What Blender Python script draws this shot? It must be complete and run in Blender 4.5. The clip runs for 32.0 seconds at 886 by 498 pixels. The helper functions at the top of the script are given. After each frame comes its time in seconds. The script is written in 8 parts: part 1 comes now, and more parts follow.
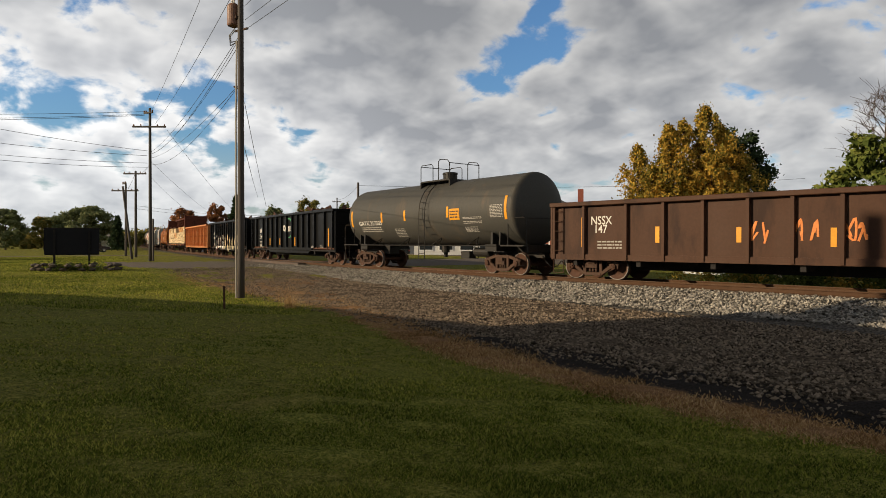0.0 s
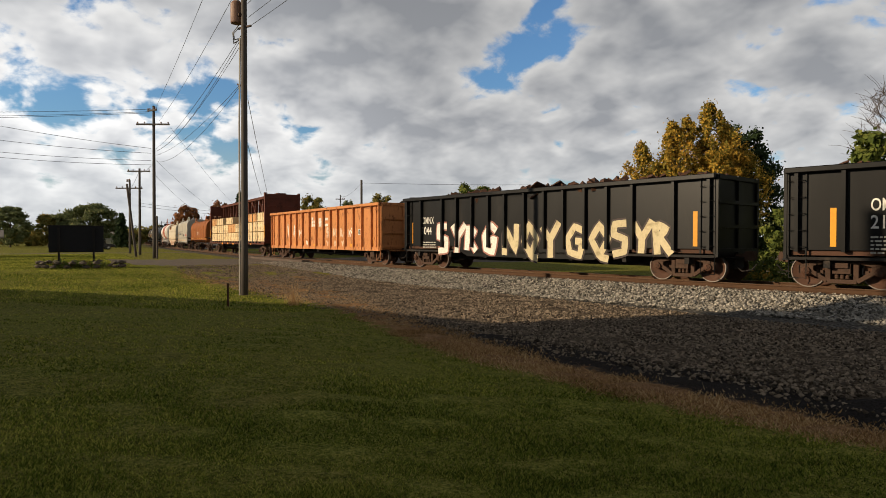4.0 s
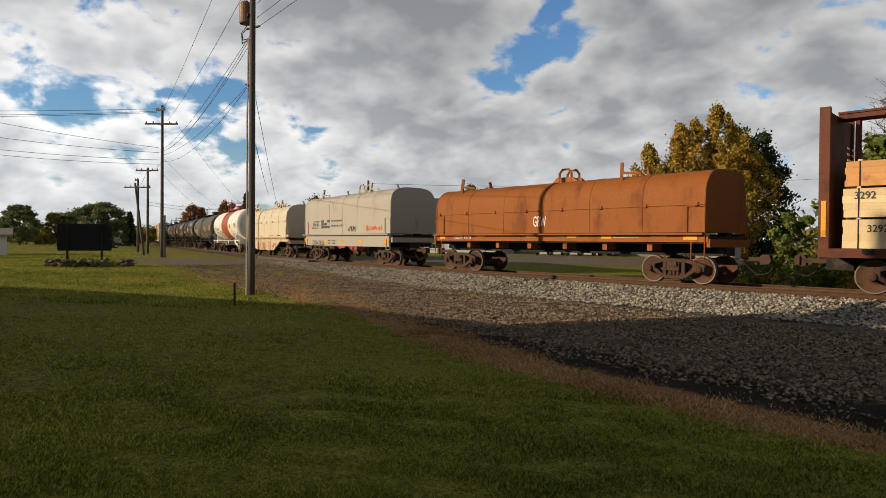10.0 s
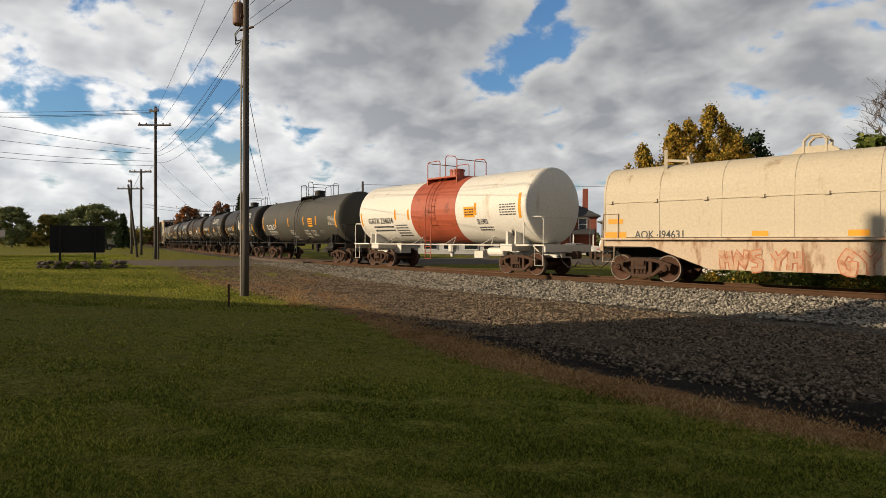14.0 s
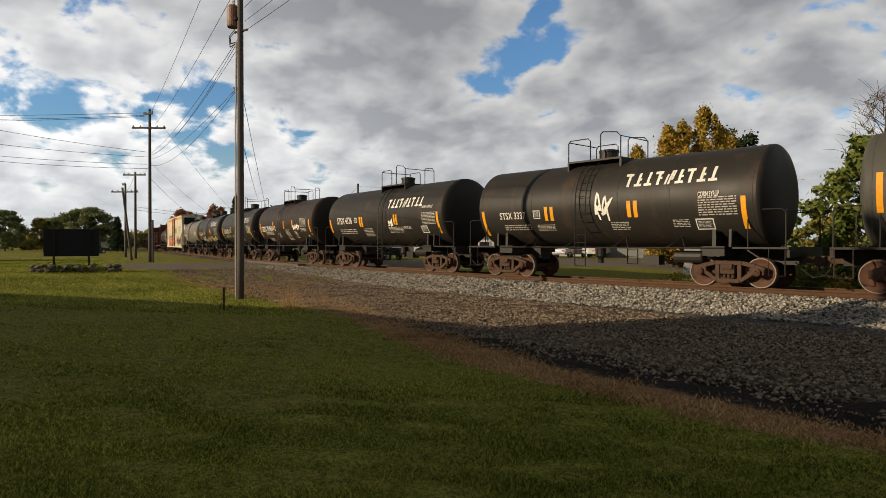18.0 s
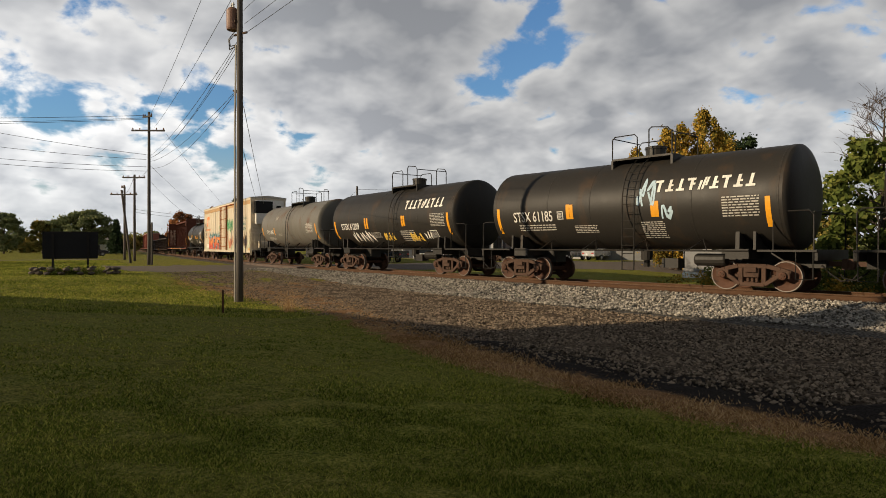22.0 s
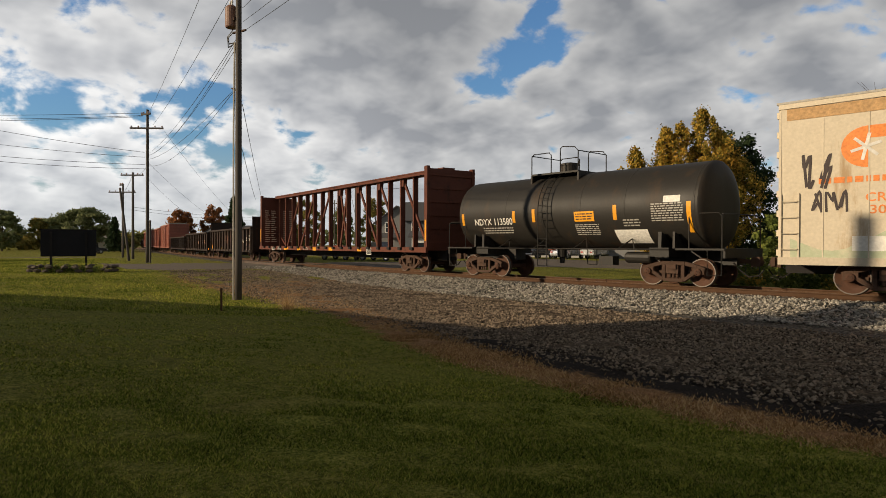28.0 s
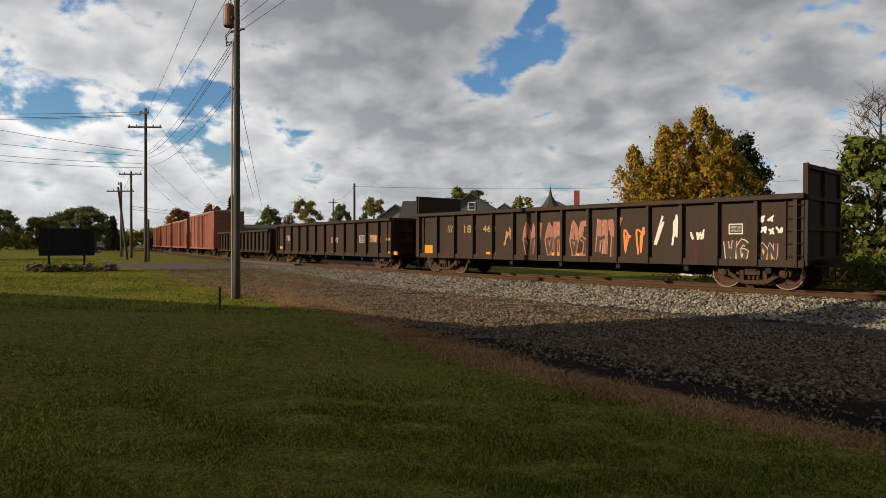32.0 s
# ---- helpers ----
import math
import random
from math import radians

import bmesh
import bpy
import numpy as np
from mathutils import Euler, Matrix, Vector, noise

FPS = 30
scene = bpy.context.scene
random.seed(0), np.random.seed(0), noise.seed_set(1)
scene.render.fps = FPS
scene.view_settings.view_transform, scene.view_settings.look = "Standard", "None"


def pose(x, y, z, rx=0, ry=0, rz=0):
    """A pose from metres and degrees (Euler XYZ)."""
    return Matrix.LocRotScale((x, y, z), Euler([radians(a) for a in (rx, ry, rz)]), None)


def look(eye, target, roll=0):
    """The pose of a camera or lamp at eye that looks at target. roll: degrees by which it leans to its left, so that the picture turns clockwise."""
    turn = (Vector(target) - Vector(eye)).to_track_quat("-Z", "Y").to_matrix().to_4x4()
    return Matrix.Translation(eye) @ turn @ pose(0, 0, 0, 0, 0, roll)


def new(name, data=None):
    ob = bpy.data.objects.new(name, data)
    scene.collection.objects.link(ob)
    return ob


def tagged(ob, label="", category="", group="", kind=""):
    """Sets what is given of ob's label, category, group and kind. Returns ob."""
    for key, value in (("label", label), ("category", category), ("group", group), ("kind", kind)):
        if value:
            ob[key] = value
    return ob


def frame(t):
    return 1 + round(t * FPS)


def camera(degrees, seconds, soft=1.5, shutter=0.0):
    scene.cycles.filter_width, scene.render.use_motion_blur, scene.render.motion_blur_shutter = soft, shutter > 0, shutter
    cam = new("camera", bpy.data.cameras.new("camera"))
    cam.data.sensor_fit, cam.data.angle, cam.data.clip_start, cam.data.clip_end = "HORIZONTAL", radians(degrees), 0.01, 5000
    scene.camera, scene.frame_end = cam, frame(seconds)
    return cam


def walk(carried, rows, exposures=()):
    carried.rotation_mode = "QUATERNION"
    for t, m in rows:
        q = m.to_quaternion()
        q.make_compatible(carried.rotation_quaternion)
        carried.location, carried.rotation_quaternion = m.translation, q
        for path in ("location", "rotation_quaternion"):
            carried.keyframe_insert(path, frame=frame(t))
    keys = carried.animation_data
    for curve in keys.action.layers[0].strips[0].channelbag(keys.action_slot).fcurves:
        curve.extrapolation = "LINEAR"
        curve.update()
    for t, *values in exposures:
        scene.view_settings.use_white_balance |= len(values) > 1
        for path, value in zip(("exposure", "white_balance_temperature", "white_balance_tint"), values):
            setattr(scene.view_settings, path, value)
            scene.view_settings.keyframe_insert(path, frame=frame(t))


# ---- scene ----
EYE = (0.0, 0.0, 1.163)
cam = camera(70.49, 32.0, soft=0.6)
# seconds, heading (degrees right of the y axis), tilt up, roll
PATH = [
    (0, -53.167, -0.545, 0.067),
    (0.5, -53.262, -0.466, 0.050),
    (1, -53.197, -0.411, -0.005),
    (1.5, -53.196, -0.419, 0.036),
    (2, -53.242, -0.516, 0.069),
    (2.5, -53.244, -0.619, 0.052),
    (3, -53.330, -0.673, 0.115),
    (3.5, -53.434, -0.735, 0.106),
    (5.5, -53.479, -0.857, 0.020),
    (6, -53.436, -0.786, 0.061),
    (6.5, -53.505, -0.688, 0.042),
    (7, -53.627, -0.656, 0.101),
    (7.5, -53.715, -0.720, 0.163),
    (8, -53.813, -0.846, 0.215),
    (8.5, -53.879, -0.868, 0.257),
    (9, -53.935, -0.814, 0.285),
    (9.5, -54.076, -0.774, 0.433),
    (10, -54.039, -0.694, 0.476),
    (10.5, -53.997, -0.595, 0.439),
    (11, -54.006, -0.600, 0.456),
    (11.5, -53.813, -0.555, 0.538),
    (12, -53.766, -0.540, 0.508),
    (12.5, -53.702, -0.587, 0.469),
    (13, -53.672, -0.631, 0.404),
    (13.5, -53.619, -0.649, 0.319),
    (14, -53.553, -0.627, 0.287),
    (14.5, -53.422, -0.490, 0.234),
    (16.5, -53.396, -0.562, 0.359),
    (17, -53.295, -0.591, 0.237),
    (17.5, -53.164, -0.504, 0.183),
    (18, -53.139, -0.440, 0.058),
    (18.5, -53.201, -0.316, 0.100),
    (19, -53.205, -0.222, 0.123),
    (19.5, -53.203, -0.189, 0.174),
    (20, -53.060, -0.030, 0.182),
    (20.5, -53.006, -0.009, 0.064),
    (21, -52.942, -0.063, 0.147),
    (21.5, -52.989, -0.060, 0.134),
    (22, -53.069, -0.202, 0.071),
    (22.5, -53.072, -0.328, 0.112),
    (23, -52.928, -0.409, 0.042),
    (23.5, -52.859, -0.389, 0.175),
    (24, -52.828, -0.384, 0.127),
    (24.5, -52.753, -0.473, -0.002),
    (25, -52.698, -0.454, -0.079),
    (25.5, -52.822, -0.384, 0.083),
    (27.5, -52.946, -0.355, 0.244),
    (28, -52.947, -0.341, 0.191),
    (28.5, -52.883, -0.322, 0.147),
    (29, -52.819, -0.336, 0.193),
    (29.5, -52.876, -0.413, 0.195),
    (30, -52.823, -0.428, 0.099),
    (30.5, -52.823, -0.428, 0.099),
    (31, -52.765, -0.429, 0.092),
    (31.5, -52.759, -0.509, 0.148),
    (32, -52.822, -0.446, 0.142)]
walk(cam, [(t, look(EYE, (EYE[0] + math.sin(radians(a)) * math.cos(radians(b)),
                          EYE[1] + math.cos(radians(a)) * math.cos(radians(b)),
                          EYE[2] + math.sin(radians(b))), r)) for t, a, b, r in PATH],
     exposures=[(0, 0.06), (23, 0.06), (25, 0.0), (28, -0.05), (32, -0.08)])

# ---- light ----
SUN_TO = Vector((0.36, 0.93, 0)).normalized()      # the way the shadows fall
SUN_EL = 16.0


def build_world():
    world = bpy.data.worlds.new("sky")
    scene.world = world
    world.use_nodes = True
    nt = world.node_tree
    nt.nodes.clear()
    N, K = nt.nodes.new, nt.links.new
    out = N("ShaderNodeOutputWorld")
    bg = N("ShaderNodeBackground")
    sky = N("ShaderNodeTexSky")
    sky.sky_type = "NISHITA"
    sky.sun_disc = False
    sky.sun_elevation = radians(SUN_EL)
    sky.sun_rotation = math.atan2(-SUN_TO.x, -SUN_TO.y)
    sky.air_density, sky.dust_density = 1.2, 1.0
    scale = N("ShaderNodeVectorMath"); scale.operation = "SCALE"; scale.inputs[3].default_value = 0.19
    tint = N("ShaderNodeMix"); tint.data_type = "RGBA"; tint.blend_type = "MULTIPLY"; tint.inputs["Factor"].default_value = 1.0
    tint.inputs[7].default_value = (0.55, 0.85, 1.25, 1)
    K(sky.outputs[0], tint.inputs[6]); K(tint.outputs[2], scale.inputs[0])
    # cloud deck: the view direction laid on a flat ceiling
    co = N("ShaderNodeTexCoord")
    sep = N("ShaderNodeSeparateXYZ"); K(co.outputs["Generated"], sep.inputs[0])
    def math_(op, a, b):
        n = N("ShaderNodeMath"); n.operation = op
        for i, v in enumerate((a, b)):
            if isinstance(v, (int, float)):
                n.inputs[i].default_value = v
            else:
                K(v, n.inputs[i])
        return n.outputs[0]
    up = math_("ADD", math_("MAXIMUM", sep.outputs[2], 0.0), 0.40)
    cx, cy = math_("DIVIDE", sep.outputs[0], up), math_("DIVIDE", sep.outputs[1], up)
    comb = N("ShaderNodeCombineXYZ"); K(cx, comb.inputs[0]); K(cy, comb.inputs[1]); comb.inputs[2].default_value = 0.0
    def noise_(scale_, detail, rough, w, shift=0.0, warp=0.2):
        n = N("ShaderNodeTexNoise"); n.noise_dimensions = "3D"
        off = N("ShaderNodeVectorMath"); off.operation = "MULTIPLY_ADD"
        off.inputs[1].default_value = (1 + shift, 1 + shift, 1)
        off.inputs[2].default_value = (w, w * 0.7, w * 1.3)
        K(comb.outputs[0], off.inputs[0]); K(off.outputs[0], n.inputs["Vector"])
        n.inputs["Scale"].default_value, n.inputs["Detail"].default_value, n.inputs["Roughness"].default_value = scale_, detail, rough
        n.inputs["Distortion"].default_value = warp
        return n.outputs["Fac"]
    big, puff, wisps = noise_(1.3, 3, 0.5, 3.1), noise_(7.2, 6, 0.52, 9.4), noise_(26.0, 5, 0.6, 5.0)
    above = noise_(7.2, 3, 0.5, 9.4, -0.020)
    dens = math_("ADD", math_("ADD", math_("MULTIPLY", big, 0.34), math_("MULTIPLY", puff, 1.12)), -0.142)
    # open blue breaks between the cloud banks, and the heavier banks
    def gap(az, el, r, depth):
        v = Vector((math.sin(radians(az)) * math.cos(radians(el)), math.cos(radians(az)) * math.cos(radians(el)), math.sin(radians(el))))
        dt = N("ShaderNodeVectorMath"); dt.operation = "DOT_PRODUCT"; dt.inputs[1].default_value = v
        K(co.outputs["Generated"], dt.inputs[0])
        mr = N("ShaderNodeMapRange"); mr.interpolation_type = "SMOOTHSTEP"
        mr.inputs[1].default_value, mr.inputs[2].default_value = math.cos(radians(r)), 1.0
        mr.inputs[3].default_value, mr.inputs[4].default_value = 0.0, depth
        K(dt.outputs["Value"], mr.inputs[0])
        return mr.outputs[0]
    for az, el, r, depth in ((-45.6, 20.5, 5.5, 0.15), (-43.8, 17.4, 4.4, 0.11), (-50.4, 15.7, 5.0, 0.12), (-47.6, 16.4, 4.0, 0.09), (-88.0, 12.7, 4.4, 0.08), (-86.6, 10.3, 4.6, 0.07), (-81.0, 8.6, 5.4, 0.09),
                             (-72.8, 9.9, 4.6, 0.12), (-76.5, 9.4, 4.0, 0.09), (-27.0, 13.0, 5.0, 0.08), (-31.3, 19.8, 4.4, 0.10), (-39.7, 13.6, 3.4, 0.08), (-22.0, 17.0, 4.4, 0.09), (-24.5, 9.0, 5.0, 0.09), (-43.5, 5.5, 5.0, 0.07), (-66.0, 5.5, 6.0, 0.06),
                             (-60.0, 18.5, 10.0, -0.12), (-36.0, 16.5, 5.0, -0.05), (-27.0, 16.0, 8.0, -0.07),
                             (10, 40, 14, 0.2), (-120, 45, 14, 0.2), (100, 35, 16, 0.2), (-150, 30, 12, 0.2)):
        dens = math_("SUBTRACT", dens, gap(az, el, r, depth))
    ramp = N("ShaderNodeValToRGB")
    ramp.color_ramp.interpolation = "EASE"
    ramp.color_ramp.elements[0].position, ramp.color_ramp.elements[1].position = 0.335, 0.485
    K(math_("ADD", dens, math_("MULTIPLY", math_("SUBTRACT", wisps, 0.5), 0.10)), ramp.inputs[0])
    # bright rims and tops, grey undersides
    shade = N("ShaderNodeValToRGB")
    e = shade.color_ramp.elements
    e[0].position, e[0].color = 0.38, (0.84, 0.835, 0.825, 1)
    e[1].position, e[1].color = 0.76, (0.40, 0.415, 0.445, 1)
    mid = e.new(0.54); mid.color = (0.64, 0.645, 0.655, 1)
    # denser here than just above: a sunlit top; denser above: a grey base
    top = math_("MULTIPLY", math_("SUBTRACT", above, puff), 1.0)
    K(math_("ADD", math_("ADD", math_("MULTIPLY", dens, 0.98), top), math_("MULTIPLY", math_("SUBTRACT", wisps, 0.5), 0.09)), shade.inputs[0])
    # clouds stand brighter towards the low sun's side of the sky and near the horizon
    glow = N("ShaderNodeMapRange"); glow.inputs[1].default_value, glow.inputs[2].default_value = 0.80, 1.0
    glow.inputs[3].default_value, glow.inputs[4].default_value = 1.0, 1.6
    K(math_("MULTIPLY", sep.outputs[0], -1.0), glow.inputs[0])
    low = N("ShaderNodeValToRGB")                       # pale near the horizon; dimmed overhead, out of view, to lower the ambient light
    le = low.color_ramp.elements
    le[0].position, le[0].color = 0.04, (1.0, 1.0, 1.0, 1)
    le[1].position, le[1].color = 0.75, (0.22, 0.22, 0.22, 1)
    le.new(0.26).color = (0.76, 0.76, 0.76, 1)
    le.new(0.40).color = (0.64, 0.64, 0.64, 1)
    K(sep.outputs[2], low.inputs[0])
    lit = N("ShaderNodeVectorMath"); lit.operation = "SCALE"
    K(shade.outputs[0], lit.inputs[0]); K(math_("MULTIPLY", math_("MULTIPLY", glow.outputs[0], low.outputs[0]), 1.55), lit.inputs[3])
    mix = N("ShaderNodeMix"); mix.data_type = "RGBA"
    K(ramp.outputs[0], mix.inputs["Factor"]); K(scale.outputs[0], mix.inputs[6]); K(lit.outputs[0], mix.inputs[7])
    # pale band of haze along the horizon
    haze = N("ShaderNodeMapRange"); haze.inputs[1].default_value, haze.inputs[2].default_value = 0.0, 0.16
    haze.inputs[3].default_value, haze.inputs[4].default_value = 0.75, 0.0
    K(sep.outputs[2], haze.inputs[0])
    mix2 = N("ShaderNodeMix"); mix2.data_type = "RGBA"; mix2.inputs[7].default_value = (0.80, 0.84, 0.86, 1)
    K(haze.outputs[0], mix2.inputs["Factor"]); K(mix.outputs[2], mix2.inputs[6])
    K(mix2.outputs[2], bg.inputs[0]); bg.inputs[1].default_value = 0.60
    K(bg.outputs[0], out.inputs[0])


build_world()
sun = new("sun", bpy.data.lights.new("sun", "SUN"))
sun.data.energy, sun.data.angle, sun.data.color = 5.0, radians(0.6), (1.0, 0.80, 0.55)
sun.matrix_world = look((0, 0, 60), (SUN_TO.x * 60, SUN_TO.y * 60, 60 - 60 * math.tan(radians(SUN_EL))))

# ---- materials ----
def mat(name, base, rough=0.6, metal=0.0, spots=None, amount=0.5, scale=1.5, grain=0.10, bump=0.10, fine=14.0,
        streak=1.0, coat=0.0, island=False, spec=0.5):
    """Base colour varied at two scales, with patches of a second colour (rust, dirt, moss) of a shape of their own."""
    m = bpy.data.materials.new(name)
    m.use_nodes = True
    nt = m.node_tree
    N, K = nt.nodes.new, nt.links.new
    b = nt.nodes["Principled BSDF"]
    co = N("ShaderNodeTexCoord")
    mp = N("ShaderNodeMapping"); mp.inputs["Scale"].default_value = (1, 1, streak)
    K(co.outputs["Object"], mp.inputs[0])
    n1 = N("ShaderNodeTexNoise"); n1.inputs["Scale"].default_value = scale; n1.inputs["Detail"].default_value = 7; n1.inputs["Roughness"].default_value = 0.65
    n2 = N("ShaderNodeTexNoise"); n2.inputs["Scale"].default_value = fine; n2.inputs["Detail"].default_value = 4
    K(mp.outputs[0], n1.inputs["Vector"]); K(co.outputs["Object"], n2.inputs["Vector"])
    hsv = N("ShaderNodeHueSaturation"); hsv.inputs["Color"].default_value = (*base, 1)
    mr = N("ShaderNodeMapRange"); mr.inputs[1].default_value, mr.inputs[2].default_value = 0.25, 0.75
    mr.inputs[3].default_value, mr.inputs[4].default_value = 1 - grain, 1 + grain
    K(n2.outputs["Fac"], mr.inputs[0])
    value = mr.outputs[0]
    oi = N("ShaderNodeObjectInfo") if not island else N("ShaderNodeNewGeometry")
    mr2 = N("ShaderNodeMapRange"); mr2.inputs[3].default_value, mr2.inputs[4].default_value = (0.9, 1.1) if not island else (0.2, 1.8)
    K(oi.outputs["Random Per Island" if island else "Random"], mr2.inputs[0])
    mu = N("ShaderNodeMath"); mu.operation = "MULTIPLY"; K(value, mu.inputs[0]); K(mr2.outputs[0], mu.inputs[1])
    K(mu.outputs[0], hsv.inputs["Value"])
    col = hsv.outputs[0]
    if spots:
        rp = N("ShaderNodeValToRGB")
        rp.color_ramp.elements[0].position, rp.color_ramp.elements[1].position = 0.72 - 0.4 * amount, 0.80 - 0.3 * amount
        K(n1.outputs["Fac"], rp.inputs[0])
        mx = N("ShaderNodeMix"); mx.data_type = "RGBA"; mx.inputs[7].default_value = (*spots, 1)
        K(rp.outputs[0], mx.inputs["Factor"]); K(col, mx.inputs[6])
        col = mx.outputs[2]
    K(col, b.inputs["Base Color"])
    b.inputs["Metallic"].default_value = metal
    b.inputs["Specular IOR Level"].default_value = spec
    rr = N("ShaderNodeMapRange"); rr.inputs[3].default_value, rr.inputs[4].default_value = max(0.05, rough - 0.15), min(1, rough + 0.15)
    K(n1.outputs["Fac"], rr.inputs[0]); K(rr.outputs[0], b.inputs["Roughness"])
    if coat:
        b.inputs["Coat Weight"].default_value = coat
    if bump:
        bp = N("ShaderNodeBump"); bp.inputs["Strength"].default_value = bump; bp.inputs["Distance"].default_value = 0.02
        K(n2.outputs["Fac"], bp.inputs["Height"]); K(bp.outputs[0], b.inputs["Normal"])
    return m


RUST = (0.13, 0.055, 0.025)
M = dict(
    brown=mat("brown_paint", (0.060, 0.027, 0.014), 0.65, spots=(0.034, 0.017, 0.011), amount=0.5, scale=1.2, streak=0.3, spec=0.2),
    darkbrown=mat("dark_brown_paint", (0.030, 0.018, 0.012), 0.65, spots=(0.065, 0.027, 0.015), amount=0.42, streak=0.25, spec=0.22),
    tankgrey=mat("grey_tank_paint", (0.062, 0.060, 0.052), 0.55, spots=(0.085, 0.07, 0.052), amount=0.40, scale=1.0, streak=0.25, spec=0.22),
    tankdark=mat("dark_tank_paint", (0.0225, 0.0205, 0.0175), 0.5, spots=(0.042, 0.029, 0.019), amount=0.42, scale=1.2, streak=0.25, spec=0.2),
    tankbrown=mat("brownish_tank_paint", (0.022, 0.0165, 0.012), 0.55, spots=(0.045, 0.024, 0.014), amount=0.45, scale=1.2, streak=0.25, spec=0.2),
    tankgreen=mat("weathered_tank_paint", (0.125, 0.117, 0.098), 0.55, spots=(0.11, 0.05, 0.025), amount=0.40, streak=0.25, spec=0.25),
    black=mat("black_paint", (0.0055, 0.0055, 0.0056), 0.38, spots=(0.013, 0.011, 0.010), amount=0.34, scale=1.0, streak=0.3, spec=0.16, bump=0.03, fine=3.0),
    orange=mat("faded_orange_paint", (0.50, 0.205, 0.072), 0.65, spots=(0.13, 0.045, 0.02), amount=0.44, scale=3.6, streak=0.45, spec=0.2),
    coilbrown=mat("brown_oxide_paint", (0.265, 0.088, 0.021), 0.65, spots=(0.15, 0.048, 0.016), amount=0.44, scale=1.1, streak=0.35, spec=0.15),
    coilgrey=mat("pale_grey_paint", (0.35, 0.325, 0.28), 0.6, spots=(0.26, 0.22, 0.17), amount=0.36, streak=0.25, spec=0.25),
    coilcream=mat("cream_hood_paint", (0.46, 0.405, 0.31), 0.6, spots=(0.34, 0.27, 0.19), amount=0.34, streak=0.2, spec=0.25),
    rustsill=mat("rust_washed_sill_paint", (0.46, 0.36, 0.26), 0.65, spots=(0.24, 0.12, 0.06), amount=0.5, scale=2.4, streak=0.3),
    cream=mat("cream_paint", (0.52, 0.45, 0.335), 0.55, spots=(0.36, 0.25, 0.14), amount=0.33, streak=0.22, spec=0.25),
    white=mat("white_tank_paint", (0.64, 0.62, 0.57), 0.45, spots=(0.46, 0.38, 0.28), amount=0.28, streak=0.2, spec=0.3),
    red=mat("red_oxide_paint", (0.34, 0.075, 0.035), 0.5, spots=(0.2, 0.05, 0.025), amount=0.4),
    boxred=mat("boxcar_red_paint", (0.24, 0.07, 0.04), 0.6, spots=(0.14, 0.055, 0.035), amount=0.45, streak=0.3),
    beamred=mat("centre_beam_red_paint", (0.105, 0.033, 0.019), 0.65, spots=(0.05, 0.02, 0.013), amount=0.42, spec=0.2),
    steel=mat("rusty_truck_steel", (0.064, 0.037, 0.025), 0.8, 0.0, spots=(0.04, 0.026, 0.019), amount=0.45, scale=3, spec=0.2),
    rim=mat("wheel_steel", (0.075, 0.036, 0.022), 0.75, 0.0, spots=(0.035, 0.024, 0.018), amount=0.4, scale=4, spec=0.2),
    under=mat("dark_underframe", (0.018, 0.016, 0.015), 0.8, spots=(0.06, 0.045, 0.035), amount=0.4, spec=0.22),
    yellow=mat("reflective_yellow", (0.66, 0.29, 0.013), 0.5, spots=(0.36, 0.15, 0.02), amount=0.25, bump=0, spec=0.25),
    whitetext=mat("white_lettering", (0.62, 0.60, 0.55), 0.65, bump=0, grain=0.15, spec=0.25),
    darktext=mat("dark_lettering", (0.03, 0.03, 0.035), 0.6, bump=0, grain=0.1),
    lumber=mat("fresh_sawn_lumber", (0.62, 0.47, 0.27), 0.75, spots=(0.44, 0.26, 0.11), amount=0.42, scale=1.2, fine=30),
    rail=mat("rail_steel", (0.080, 0.044, 0.025), 0.85, 0.0, spec=0.12, spots=(0.05, 0.028, 0.017), amount=0.35),
    tread=mat("bright_wheel_tread", (0.13, 0.11, 0.095), 0.5, 0.4, grain=0.2),
    railtop=mat("polished_rail_head", (0.22, 0.15, 0.10), 0.5, 0.8, grain=0.1),
    tie=mat("creosoted_tie", (0.085, 0.058, 0.042), 0.9, spots=(0.04, 0.03, 0.024), amount=0.4, scale=4),
    polewood=mat("weathered_pole_wood", (0.062, 0.052, 0.044), 0.85, spots=(0.035, 0.03, 0.026), amount=0.45, streak=0.12, fine=30),
    wire=mat("cable", (0.03, 0.03, 0.03), 0.6, bump=0),
    signdark=mat("dark_sign_panel", (0.012, 0.012, 0.014), 0.8, spots=(0.02, 0.02, 0.02), amount=0.3, spec=0.22),
    stonewall=mat("stacked_stone", (0.085, 0.066, 0.048), 0.9, spots=(0.08, 0.065, 0.05), amount=0.4, scale=4),
    transformer=mat("rusty_transformer_tank", (0.20, 0.10, 0.06), 0.6, spots=(0.12, 0.05, 0.03), amount=0.5),
    bark=mat("bark", (0.07, 0.05, 0.035), 0.9, spots=(0.04, 0.03, 0.02), amount=0.4, streak=0.3),
    stone=mat("ballast_stone", (0.235, 0.215, 0.18), 0.9, spec=0.15, island=True, bump=0.3, scale=5),
)

